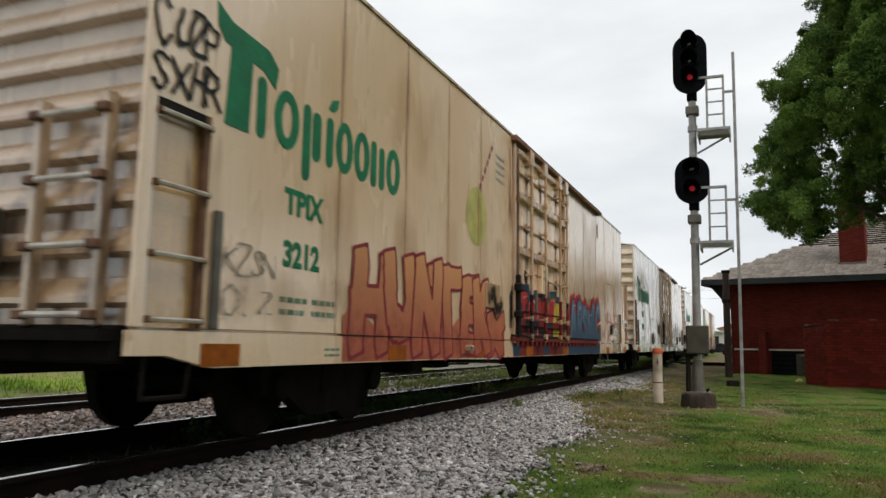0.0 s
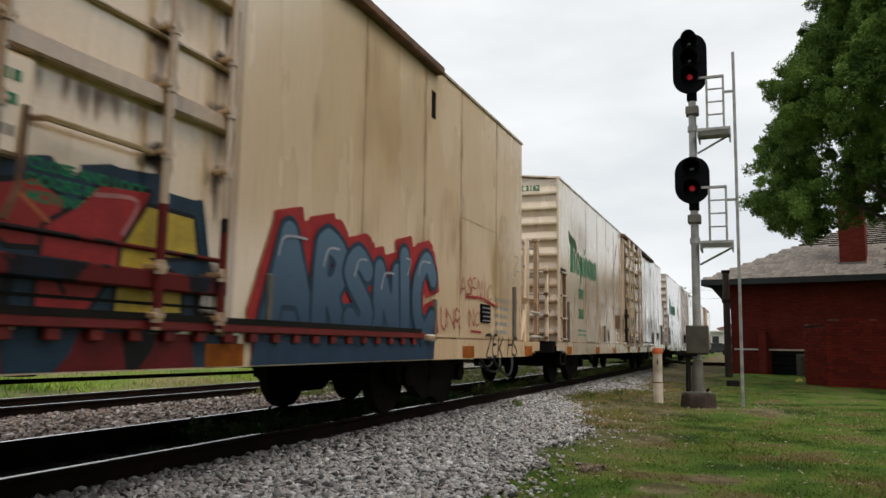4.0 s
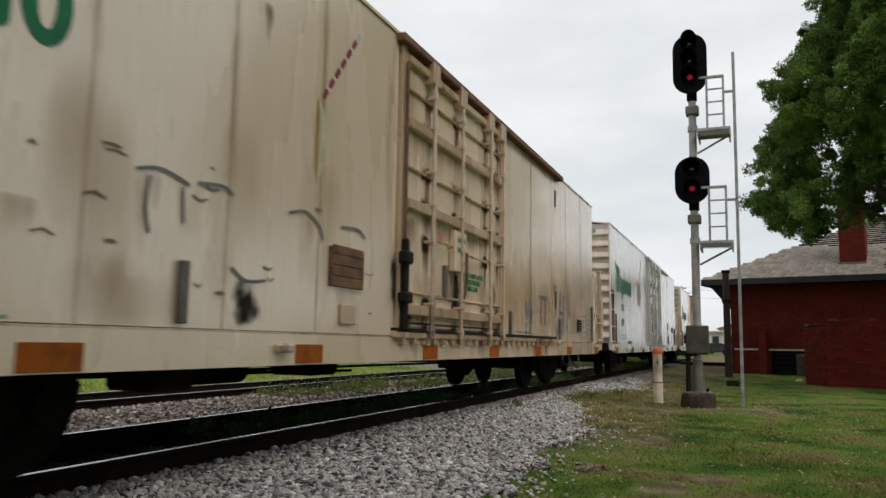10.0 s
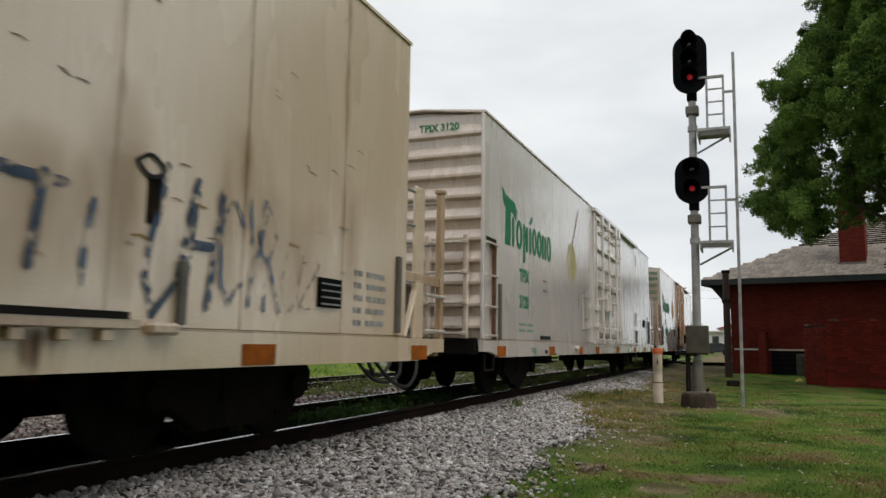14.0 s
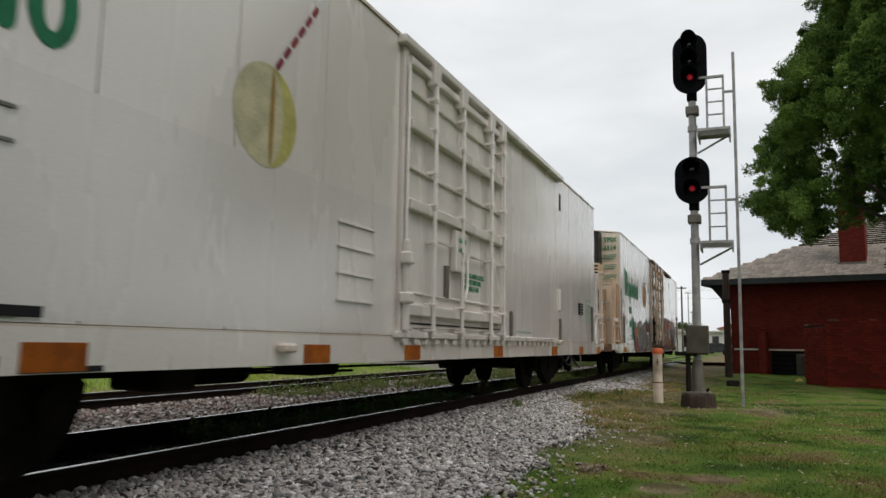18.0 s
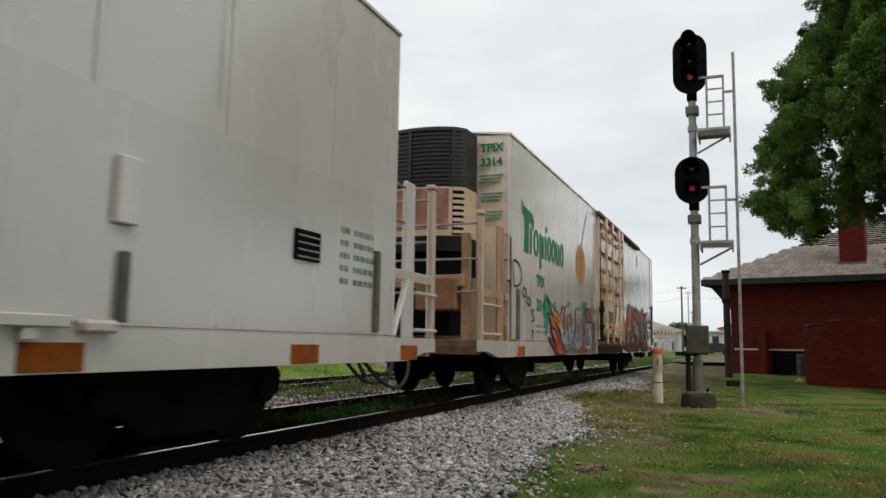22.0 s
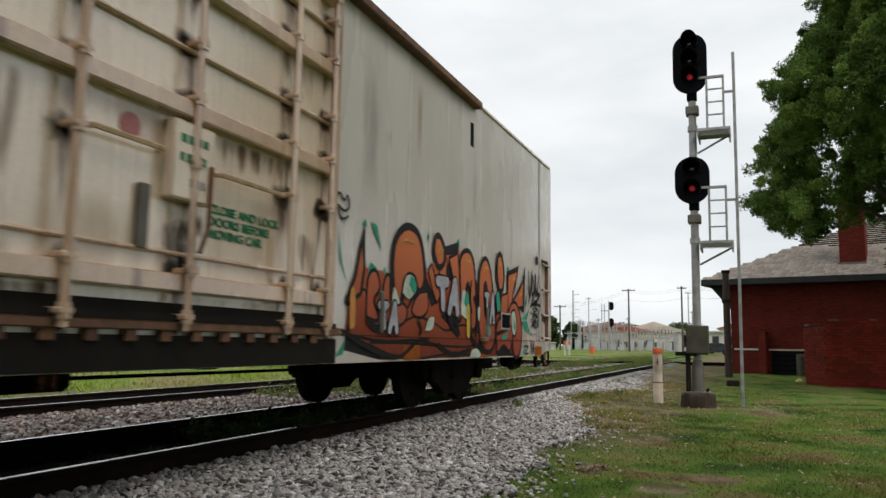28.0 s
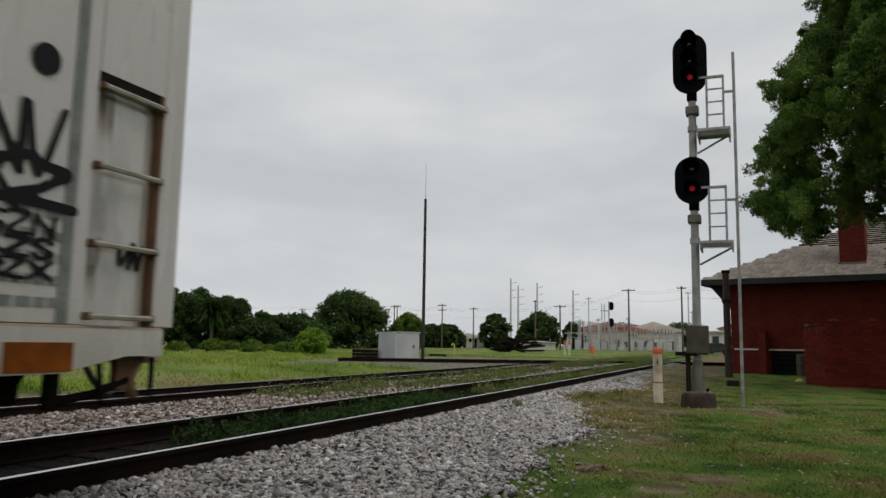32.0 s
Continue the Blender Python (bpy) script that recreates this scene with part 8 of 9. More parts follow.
for k, (poly, ink) in enumerate(WING):
    yk = SKIN - 0.011 - 0.001 * k
    part("graffiti_fill", G().add([(a, yk, b) for a, b in poly], [tuple(range(6))]), P[ink], car_d, "flame-like sprayed wedge")
    part("graffiti_line", strokes(G(), list(poly) + [poly[0]], 0.03, yk - 0.0005), P["black"], car_d)
    c_ = (sum(a for a, b in poly) / 6, sum(b for a, b in poly) / 6)
    part("graffiti_fill", G().add([(c_[0] + 0.45 * (a - c_[0]), yk - 0.0007, c_[1] + 0.35 * (b - c_[1])) for a, b in poly], [tuple(range(6))]), P["plum"] if k % 2 else P["red"], car_d, "dark core of the wedge")
for k in range(2):
    scribble(car_d, 70 + k, 3.8, 6.0, 0.75 + 0.35 * k, 1.25 + 0.3 * k, 6, P["tag_grey"], 0.022, y=SKIN - 0.0115)
scribble(car_d, 75, 3.5, 5.6, 0.8, 1.4, 5, P["lilac"], 0.05, y=SKIN - 0.0108)
part("placard_board", G().box(6.0, 6.66, NEAR - 0.05, NEAR, 1.41, 1.76, 0.006), P["rust"], car_d, "brown weathered board")
scribble(car_d, 55, 6.7, 7.5, 1.3, 1.9, 3, P["tag_grey"], 0.025, rows=2)
FADE_ORANGE = fade("salmon_to_orange_spray", (0.3, 0.06, 0.035), (0.54, 0.16, 0.06), 0.9, 2.1)


# the red ground, from the spike at one end to the leg of the last letter
part("graffiti_ground", G().add([(a, SKIN, b) for a, b in [(11.56, 0.8), (12.3, 0.7), (17.3, 0.7), (17.42, 1.2), (16.6, 1.56), (16.3, 1.72), (16.1, 1.6), (15.2, 1.72), (14.55, 2.0), (14.48, 2.16), (14.0, 2.06), (13.5, 1.72), (12.55, 1.45), (12.4, 1.62), (12.1, 1.6), (11.82, 1.62), (11.66, 1.36)]], [tuple(range(17))]), FADE_RED, car_d, "rust red ground of the wall painting")
O_, K_, R_ = FADE_ORANGE, P["black"], FADE_RED
FORMS = (
    # the red mass along the foot
    (((11.66, 0.96), (11.72, 1.2), (11.92, 1.38), (12.12, 1.18), (12.4, 1.06), (12.8, 1.08), (13.2, 1.16), (13.7, 1.1), (14.1, 1.02), (14.6, 1.1), (15.2, 1.06), (15.2, 0.82), (14.2, 0.84), (13.2, 0.92), (12.4, 0.9)), R_, 0.03, 1, True),
    (((12.1, 0.86), (12.9, 0.86), (13.6, 0.84), (14.7, 0.82), (15.5, 0.86), (15.2, 0.72), (14.4, 0.78), (13.4, 0.72), (12.6, 0.76)), R_, 0.03, 2, True),
    # spike and the small letters beside it
    (((11.62, 1.26), (11.78, 1.52), (11.86, 1.8), (11.9, 1.62), (11.84, 1.36)), O_, 0.05, 3, False),
    (((12.0, 1.14), (12.02, 1.5), (12.16, 1.58), (12.24, 1.44), (12.12, 1.3), (12.22, 1.12)), O_, 0.04, 4, True),
    (((12.34, 1.12), (12.36, 1.46), (12.46, 1.56), (12.5, 1.3), (12.74, 1.3), (12.9, 1.24), (12.86, 1.12), (12.6, 1.06)), O_, 0.04, 5, True),
    # the tall arch and its foot
    (((12.62, 1.42), (12.58, 1.74), (12.66, 1.98), (12.9, 2.12), (13.16, 2.08), (13.3, 1.86), (13.34, 1.6), (13.24, 1.5), (13.12, 1.64), (12.94, 1.66), (12.8, 1.56), (12.74, 1.36)), O_, 0.09, 6, True),
    (((13.46, 1.46), (13.24, 1.42), (13.06, 1.24), (13.28, 1.18), (13.48, 1.28)), O_, 0.035, 7, True),
    # the forked letter with its drop and bar
    (((13.5, 1.72), (13.64, 1.5), (13.76, 1.38), (13.9, 1.5), (14.04, 1.72), (14.04, 1.92), (13.9, 1.9), (13.82, 1.66), (13.68, 1.66), (13.58, 1.8)), O_, 0.035, 8, False),
    (((13.68, 1.98), (13.72, 2.12), (13.82, 2.14), (13.93, 2.04), (13.94, 1.9), (13.8, 1.84)), O_, 0.08, 9, True),
    (((14.16, 1.94), (14.42, 2.02), (14.5, 1.7), (14.66, 1.34), (14.56, 1.2), (14.3, 1.7)), O_, 0.04, 10, False),
    # two arches
    (((14.58, 1.5), (14.54, 1.92), (14.66, 2.06), (14.88, 2.08), (15.02, 1.94), (15.1, 1.6), (15.12, 1.16), (14.98, 1.12), (14.94, 1.5), (14.84, 1.72), (14.72, 1.6), (14.7, 1.4)), O_, 0.07, 11, True),
    (((15.28, 1.3), (15.3, 1.8), (15.42, 2.02), (15.58, 2.06), (15.74, 1.9), (15.88, 1.5), (15.98, 1.2), (15.92, 0.9), (15.7, 0.8), (15.44, 0.86), (15.32, 1.06)), O_, 0.07, 12, True),
    (((15.5, 1.32), (15.46, 1.66), (15.56, 1.76), (15.64, 1.6), (15.72, 1.34), (15.62, 1.22)), K_, 0.02, 13, True),
    # the drop
    (((16.12, 1.84), (16.1, 2.06), (16.18, 2.2), (16.3, 2.12), (16.36, 1.9), (16.3, 1.74), (16.2, 1.72)), O_, 0.085, 14, True),
    # the last letter: flag, arm, stem, bowl
    (((16.62, 1.42), (16.62, 1.7), (16.64, 1.95), (17.1, 2.05), (16.84, 1.68), (16.8, 1.44)), O_, 0.05, 15, False),
    (((16.9, 1.56), (17.15, 1.7), (17.45, 1.9), (17.42, 1.52), (17.14, 1.49)), O_, 0.05, 16, False),
    (((16.3, 1.6), (16.6, 1.66), (16.56, 1.38), (16.24, 1.32)), O_, 0.035, 17, False),
    (((16.1, 0.78), (16.06, 1.1), (16.2, 1.24), (16.56, 1.3), (16.8, 1.5), (17.06, 1.5), (17.28, 1.28), (17.34, 1.0), (17.22, 0.74), (16.95, 0.72), (16.86, 1.04), (16.7, 0.8), (16.4, 0.88)), O_, 0.05, 18, True),
    (((16.78, 1.36), (16.94, 1.4), (17.04, 1.24), (17.0, 1.06), (16.88, 1.04), (16.8, 1.2)), P["pale_green"], 0.04, 19, True),
)
for pts, fill, edge, layer, smooth in FORMS:
    sprayed(car_d, pts, fill, K_, edge, layer, smooth)
for n_, pts in enumerate((((12.9, 1.2), (13.0, 1.36), (13.5, 1.62), (13.46, 1.48), (13.06, 1.34)), ((13.4, 1.7), (13.6, 1.5), (13.76, 1.36), (13.6, 1.3), (13.46, 1.5)), ((14.02, 1.76), (14.16, 1.94), (14.3, 1.7), (14.2, 1.66)), ((15.1, 1.5), (15.2, 1.76), (15.28, 1.3), (15.18, 1.0)), ((15.92, 1.5), (16.1, 1.68), (16.3, 1.7), (16.26, 1.34), (16.04, 1.3)), ((13.9, 1.2), (14.14, 1.3), (14.6, 1.16), (14.3, 1.06)), ((11.58, 0.8), (11.62, 1.04), (11.9, 0.9), (12.4, 0.78), (12.3, 0.7)), ((16.1, 0.7), (16.3, 0.86), (16.72, 0.78), (16.9, 0.7)))):
    part("graffiti_shade", G().add([(a, SKIN - 0.0005 - 0.00004 * n_, b) for a, b in pts], [tuple(range(len(pts)))]), K_, car_d, "black sprayed gap between letters")
# points of the outline that run out into the white
for n_, pts in enumerate((((11.8, 1.78), (11.92, 2.04), (11.94, 1.66)), ((17.02, 2.0), (17.26, 2.2), (16.98, 1.68)), ((17.4, 1.84), (17.62, 2.22), (17.56, 1.46)), ((16.58, 1.9), (16.6, 2.02), (17.2, 2.16), (17.1, 2.04)), ((17.3, 1.46), (17.54, 1.52), (17.53, 1.4)), ((13.96, 1.96), (14.0, 2.08), (14.48, 2.2), (14.46, 2.04)), ((12.4, 1.5), (12.56, 1.68), (12.54, 1.46)))):
    part("graffiti_line", G().add([(a, SKIN - 0.0009, b) for a, b in pts], [tuple(range(len(pts)))]), K_, car_d, "pointed black stroke of the outline")
# white, green and yellow accents between the letters
for n_, (pts, ink) in enumerate(((((12.78, 1.42), (12.86, 1.6), (13.04, 1.62), (13.12, 1.5), (12.96, 1.36)), "pale_green"), (((12.94, 1.52), (13.0, 1.62), (13.14, 1.54), (13.08, 1.42)), "teal"), (((14.56, 1.26), (14.58, 1.54), (14.72, 1.56), (14.86, 1.3), (14.8, 1.2)), "pale_green"), (((14.66, 1.4), (14.72, 1.56), (14.84, 1.5), (14.8, 1.36)), "teal"), (((14.78, 0.98), (14.77, 1.36), (14.88, 1.37), (14.88, 0.97)), "yellow"), (((15.22, 1.2), (15.2, 1.36), (15.29, 1.38), (15.28, 1.22)), "pale_green"), (((16.06, 1.36), (16.02, 1.6), (16.14, 1.66), (16.22, 1.4)), "teal"), (((15.56, 1.0), (15.54, 1.14), (15.7, 1.16), (15.76, 1.02)), "teal"), (((13.4, 1.02), (13.5, 1.16), (13.66, 1.18), (13.6, 1.04)), "pale_green"), (((12.52, 1.28), (12.56, 1.46), (12.64, 1.4), (12.7, 1.3)), "pale_green"), (((14.9, 0.7), (15.0, 0.8), (15.24, 0.8), (15.3, 0.7)), "pale_green"), (((16.3, 0.92), (16.34, 1.0), (16.6, 1.06), (16.5, 0.96)), "teal"), (((11.64, 1.0), (11.64, 1.36), (11.72, 1.36), (11.74, 1.04)), "fruit"), (((16.9, 1.14), (16.94, 1.24), (17.0, 1.2), (16.97, 1.1)), "teal"))):
    part("graffiti_patch", G().add([(a, SKIN - 0.0166 - 0.0001 * n_, b) for a, b in curve(list(pts) + [pts[0]], 3)[:-1]], [tuple(range(3 * len(pts)))]), P[ink], car_d, "loose sprayed patch of colour")
# yellow light on the heads of the letters
for n_, (xa, za, w_) in enumerate(((12.9, 2.0, 0.34), (13.84, 2.02, 0.16), (14.78, 1.98, 0.24), (15.54, 1.96, 0.2), (16.2, 2.08, 0.12), (16.9, 1.92, 0.2), (17.3, 1.7, 0.1))):
    part("graffiti_highlight", blot([curve([(xa - w_ * 0.5, za - 0.05), (xa - w_ * 0.1, za + 0.02), (xa + w_ * 0.5, za)], 4)], 0.016, SKIN - 0.0168, 0.012), P["fruit"], car_d, "yellow-orange sprayed light")
    part("graffiti_highlight", strokes(G(), [(xa - w_ * 0.3, za + 0.01), (xa + w_ * 0.1, za - 0.01), (xa + w_ * 0.4, za + 0.02)], 0.008, SKIN - 0.0172), P["lemon"], car_d)
for xa, za, wd, hg in ((12.22, 1.0, 0.46, 0.3), (13.72, 1.26, 0.76, 0.44), (15.5, 1.2, 0.42, 0.42)):
    fat_word(car_d, "TA", [(xa, xa + wd * 0.56, za, za + hg), (xa + wd * 0.46, xa + wd, za - 0.04, za + hg + 0.02)], [P["lilac"]], P["black"], wd * 0.17, 0.022, y=SKIN - 0.0175, name="graffiti_small", lean=0.1)
# folds drawn in black over the foot
for n_, pts in enumerate(([(11.5, 0.98), (12.1, 0.8), (12.7, 0.72), (13.2, 0.9), (13.5, 0.92)], [(13.8, 0.86), (14.3, 0.74), (14.9, 0.8)], [(14.9, 1.0), (15.2, 0.84), (15.6, 0.76)], [(13.2, 1.12), (13.3, 1.04), (13.26, 0.98)], [(14.1, 1.3), (14.2, 1.1), (14.5, 1.0), (14.36, 1.14)], [(12.0, 1.1), (12.16, 1.02), (12.4, 1.04)], [(14.94, 1.72), (14.9, 1.5), (14.96, 1.3)], [(16.0, 1.02), (16.4, 1.08), (16.7, 1.16)], [(15.06, 1.5), (15.18, 1.3), (15.14, 1.0)])):
    part("graffiti_line", blot([curve(pts, 5)], 0.022 + 0.008 * (n_ % 3), SKIN - 0.0162 - 0.0001 * n_, 0.02), K_, car_d, "black sprayed fold")
for n_, pts in enumerate((((12.04, 2.08), (12.17, 2.07), (12.3, 1.8)), ((11.86, 2.02), (11.92, 2.1), (11.97, 2.02)), ((11.4, 1.98), (11.5, 1.6), (11.64, 1.36), (11.46, 1.62)), ((11.98, 1.52), (12.06, 1.68), (12.2, 1.62), (12.1, 1.54)), ((12.3, 1.6), (12.38, 1.66), (12.4, 1.58)), ((13.46, 2.12), (13.5, 2.2), (13.52, 2.06)), ((14.38, 2.18), (14.5, 2.26), (14.52, 2.12)), ((16.58, 2.02), (16.62, 2.1), (16.74, 2.06)), ((17.4, 1.3), (17.62, 1.36), (17.88, 1.5), (17.72, 1.3)), ((17.42, 1.26), (17.7, 1.28), (17.94, 1.08), (17.6, 1.12)), ((17.56, 1.5), (17.74, 1.76), (17.7, 1.56)), ((17.42, 0.7), (17.7, 0.94), (17.6, 0.76)), ((11.42, 0.74), (11.6, 0.92), (11.56, 0.76)))):
    part("graffiti_tag", G().add([(a, SKIN - 0.0006 - 0.00001 * n_, b) for a, b in pts], [tuple(range(len(pts)))]), P["teal"], car_d, "green sprayed wedge")
part("graffiti_tag", strokes(G(), curve([(11.36, 2.22), (11.42, 2.26), (11.5, 2.2), (11.56, 2.26), (11.6, 2.16), (11.5, 2.1), (11.38, 2.14), (11.46, 2.02), (11.58, 2.06)], 3), 0.025, SKIN), P["black"], car_d, "small sprayed face")
for c_, xa, xb, y_ in ((car_f, 2.7, 7.72, SKIN - 0.0095), (car_f, 12.1, 15.7, SKIN - 0.0262), (car_d, 11.5, 17.6, SKIN - 0.0255)):
    part("seam", G().box(xa, xb, y_, y_ + 0.004, FLOOR - 0.016, FLOOR - 0.006), P["black"], c_, "dark joint line through the graffiti")
plq = part("placard_frame", G().box(16.26, 16.7, NEAR - 0.034, NEAR, 1.1, 1.36, 0.004), P["grey_stencil"], car_d, "pale frame round a black placard")
part("placard", G().box(16.29, 16.67, NEAR - 0.04, NEAR - 0.03, 1.13, 1.33), M["signal_black"], plq)
quick_word(car_d, "VNV", 17.8, 18.5, 1.72, 2.16, P["black"], 0.04, seed=49)
quick_word(car_d, "YX", 17.72, 18.3, 1.56, 1.9, P["black"], 0.035, seed=48)
quick_word(car_d, "2", 18.06, 18.66, 1.55, 1.85, P["black"], 0.06, seed=50)
for k, z in enumerate((1.42, 1.3, 1.18)):
    quick_word(car_d, ("SZN", "XZS", "RZX")[k], 18.06, 18.5, z, z + 0.1, P["black"], 0.025, seed=57 + k)
quick_word(car_d, "Z", 17.53, 17.88, 0.72, 0.84, P["black"], 0.035, seed=58)
quick_word(car_d, "NNN", 17.92, 18.2, 0.72, 0.94, P["black"], 0.024, seed=60)
quick_word(car_d, "VN", 18.98, 19.16, 1.3, 1.46, P["black"], 0.03, y=NEAR + 0.05, seed=59)
part("graffiti_tag", G().add([(18.36 + 0.09 * math.cos(k * 0.4), SKIN - 0.002, 2.38 + 0.09 * math.sin(k * 0.4)) for k in range(16)], [tuple(range(16))]), P["black"], car_d, "sprayed round dot")
for n_, pts in enumerate(([(0.4, 1.82), (0.37, 2.22), (0.7, 2.2), (0.86, 2.02), (0.72, 1.86), (0.44, 1.82)], [(0.97, 1.84), (0.9, 1.75), (1.04, 1.68), (1.12, 1.78), (0.99, 1.84)], [(1.23, 1.7), (1.15, 1.62), (1.3, 1.55), (1.38, 1.63), (1.25, 1.7)], [(1.62, 1.48), (1.48, 1.45), (1.66, 1.33), (1.46, 1.28)], [(1.45, 1.12), (1.6, 1.1), (1.54, 1.09), (1.5, 0.97)], [(0.05, 1.87), (0.2, 1.86), (0.16, 1.74)])):
    part("graffiti_tag", strokes(G(), curve(pts, 4), 0.035, SKIN - 0.0005 * n_), P["black"], car_d, "loose sprayed stroke")
part("sill_gap", G().box(7.55, 11.4, NEAR - 0.03, NEAR - 0.014, SKIN * 0 + 0.685, 0.9), M["steel_dark"], car_d, "black slab over the sill below the door")
part("sill_gap", G().box(7.7, 11.15, NEAR - 0.022, NEAR - 0.012, 1.02, 1.11), M["steel_dark"], car_d, "dark gap below the door")


def cooling_unit(car):
    """The diesel cooling unit hung on the end wall: bowed black grille over a stained cowl, with a frame round it."""
    n = 12
    def bow(z0, z1, r, x_in=0.12):
        g = G()
        pts = [(x_in, -1.06)] + [(-0.27 - r * math.cos(a) * 0.5, -0.31 + 0.76 * math.sin(a)) for a in [-1.35 + 2.7 * k / n for k in range(n + 1)]] + [(x_in, 0.44)]
        return g.prism(pts, 2, z0, z1)
    def shell(z0, z1, r, a0, a1, thick=0.03, m=8):
        arc = [a0 + (a1 - a0) * k / m for k in range(m + 1)]
        out = [(-0.27 - (r + thick) * math.cos(a) * 0.5, -0.31 + (0.76 + thick) * math.sin(a)) for a in arc]
        return G().prism(out + [(-0.27 - (r - 0.02) * math.cos(a) * 0.5, -0.31 + 0.74 * math.sin(a)) for a in arc[::-1]], 2, z0, z1)
    unit = part("cooling_unit", bow(2.54, 3.32, 0.72), P["unit_cream"], car, "stained cream cowl of the cooling unit")
    part("painted_patch", shell(2.64, 3.29, 0.72, -0.75, 1.25, 0.012), P["unit_tan"], unit, "brown sprayed patch with flaking paint")
    part("cowl_band", bow(2.3, 2.54, 0.74), M["steel_dark"], unit, "dark band under the cowl")
    for a in (-0.9, 0.1):
        part("grille_frame", shell(3.33, 4.24, 0.78, a, a + 0.07, 0.03, 2), P["grille"], unit)
    part("grille_core", bow(3.32, 4.22, 0.7), P["grille"], unit, "black bowed air grille")
    for k in range(13):
        part("slat", bow(3.35 + k * 0.067, 3.385 + k * 0.067, 0.76), P["grille"], unit)
    part("grille_cap", bow(4.22, 4.28, 0.8), P["grille"], unit)
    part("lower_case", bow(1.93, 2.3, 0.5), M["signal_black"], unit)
    # near-black block: the shade of the bay is its colour
    part("engine_bay", G().box(-0.75, -0.05, -0.95, 0.95, 1.0, 1.9), M["signal_black"], unit, "solid black block for the shade of the engine bay")
    part("louvre_back", shell(2.56, 3.26, 0.72, -1.22, -0.86, 0.014, 4), M["signal_black"], unit)
    for k in range(7):
        part("louvre", shell(2.58 + k * 0.095, 2.63 + k * 0.095, 0.74, -1.22, -0.86, 0.03, 4), P["unit_cream"], unit)
    g = G()
    for k in range(9):
        g.box(0.162, 0.17, -1.5 + 0.03 * (k % 3), -1.08 - 0.04 * (k % 2), 3.6 - 0.055 * k - 0.14 * (k // 3), 3.63 - 0.055 * k - 0.14 * (k // 3))
    part("stencil", g, P["stencil"], car, "small stencilled lines on the end wall", kind="stuff")
    part("tool_box", G().box(-1.12, -0.7, -1.2, -0.55, 1.36, 1.84, 0.02), P["tool_tan"], unit, "rusty tool box")
    for y, top_ in ((-1.3, 2.5), (1.12, 3.35)):
        part("unit_post", G().box(-1.02, -0.9, y - 0.06, y + 0.06, 0.92, top_, 0.012), P["tan_rust"], car, "tan rusty upright")
    part("unit_beam", G().box(-1.06, -0.92, -1.3, 1.3, 1.7, 1.88, 0.012), P["tan_rust"], car)
    words("TPIX", 0.19, (0.168, -1.1, 4.02), P["green"], car, "lettering", "green mark on the end wall", 0.008, (90, 0, -90))
    words("3314", 0.19, (0.168, -1.1, 3.78), P["green"], car, "lettering", "green number on the end wall", 0.008, (90, 0, -90))


cooling_unit(car_d)
for c_, num in ((car_f, "3212"), (car_b, "3162"), (car_c, "3120")):
    words("TPIX " + num, 0.15, ((0.27 if c_ is car_f else 0.0) - 0.004, -0.55, 4.06), P["green"], c_, "lettering", "green mark on the car's end", 0.006, (90, 0, -90))


def motions():
    """The train rolls past; its wheels turn."""
    times = [k * 0.5 for k in range(65)]
    for key, car in (("f", car_f), ("b", car_b), ("c", car_c), ("d", car_d)):
        walk(car, [(t, pose(STARTS[key] - travel(t), TRACK_Y, 0)) for t in times])
    turns = [k * 0.2 for k in range(161)]
    for sets in (sets_f, sets_b, sets_c, sets_d):
        for w in sets:
            walk(w, [(t, pose(*w.location, 0, -math.degrees((travel(t) - travel(0)) / 0.46), 0)) for t in turns])

# ---------- the distance ----------
def broad_tree(x, y, h, r, material, label, seed, per=130, size=0.22, name="tree"):
    z = float(height(x, y))
    t = thing(name, pose(x, y, z), label, "tree")
    rng = random.Random(seed)
    g = G()
    g.cyl((0, 0, -0.2), (0.1, 0, h * 0.45), 0.05 * r + 0.06, 8, 0.03 * r)
    part("trunk", g, M["bark"], t)
    cs, rs = [], []
    for k in range(int(80 + 12 * r)):
        a, v = rng.uniform(0, math.tau), rng.uniform(0, 1) ** 0.85
        rad = r * (math.sin(math.pi * (0.18 + 0.80 * v)) ** 0.6) * (1 if k % 3 else rng.random()) * rng.uniform(0.75, 1.02)
        cs.append((rad * math.cos(a), rad * math.sin(a), h * (0.06 + 0.88 * v)))
        rs.append(rng.uniform(0.13, 0.27) * r)
    leaves("crown", cs, rs, int(per * 0.55), size, material, seed, t, "", 0.85, 0.4)
    return t


def palm(x, y, h, seed):
    t = thing("palm_tree", pose(x, y, float(height(x, y))), "cabbage palm with drooping dull green fronds", "tree")
    part("trunk", G().cyl((0, 0, -0.2), (0.1, 0, h * 0.6), 0.22, 9, 0.17), M["bark"], t)
    rng = random.Random(seed)
    g = G()
    for k in range(190):
        a, e = rng.uniform(0, math.tau), rng.uniform(-1.1, 1.2)
        L = rng.uniform(1.5, 2.6)
        p0 = Vector((0.1, 0, h * 0.68))
        d = Vector((math.cos(a) * math.cos(e), math.sin(a) * math.cos(e), math.sin(e)))
        tip = p0 + d * L + Vector((0, 0, -0.7))
        s_ = d.cross(Vector((0, 0, 1))).normalized() * 0.28
        m1 = p0 + d * L * 0.6
        g.add([p0, m1 + s_, tip, m1 - s_], [(0, 1, 2), (0, 2, 3)])
    part("fronds", g, M["tree_dark"], t, "fan of fronds")


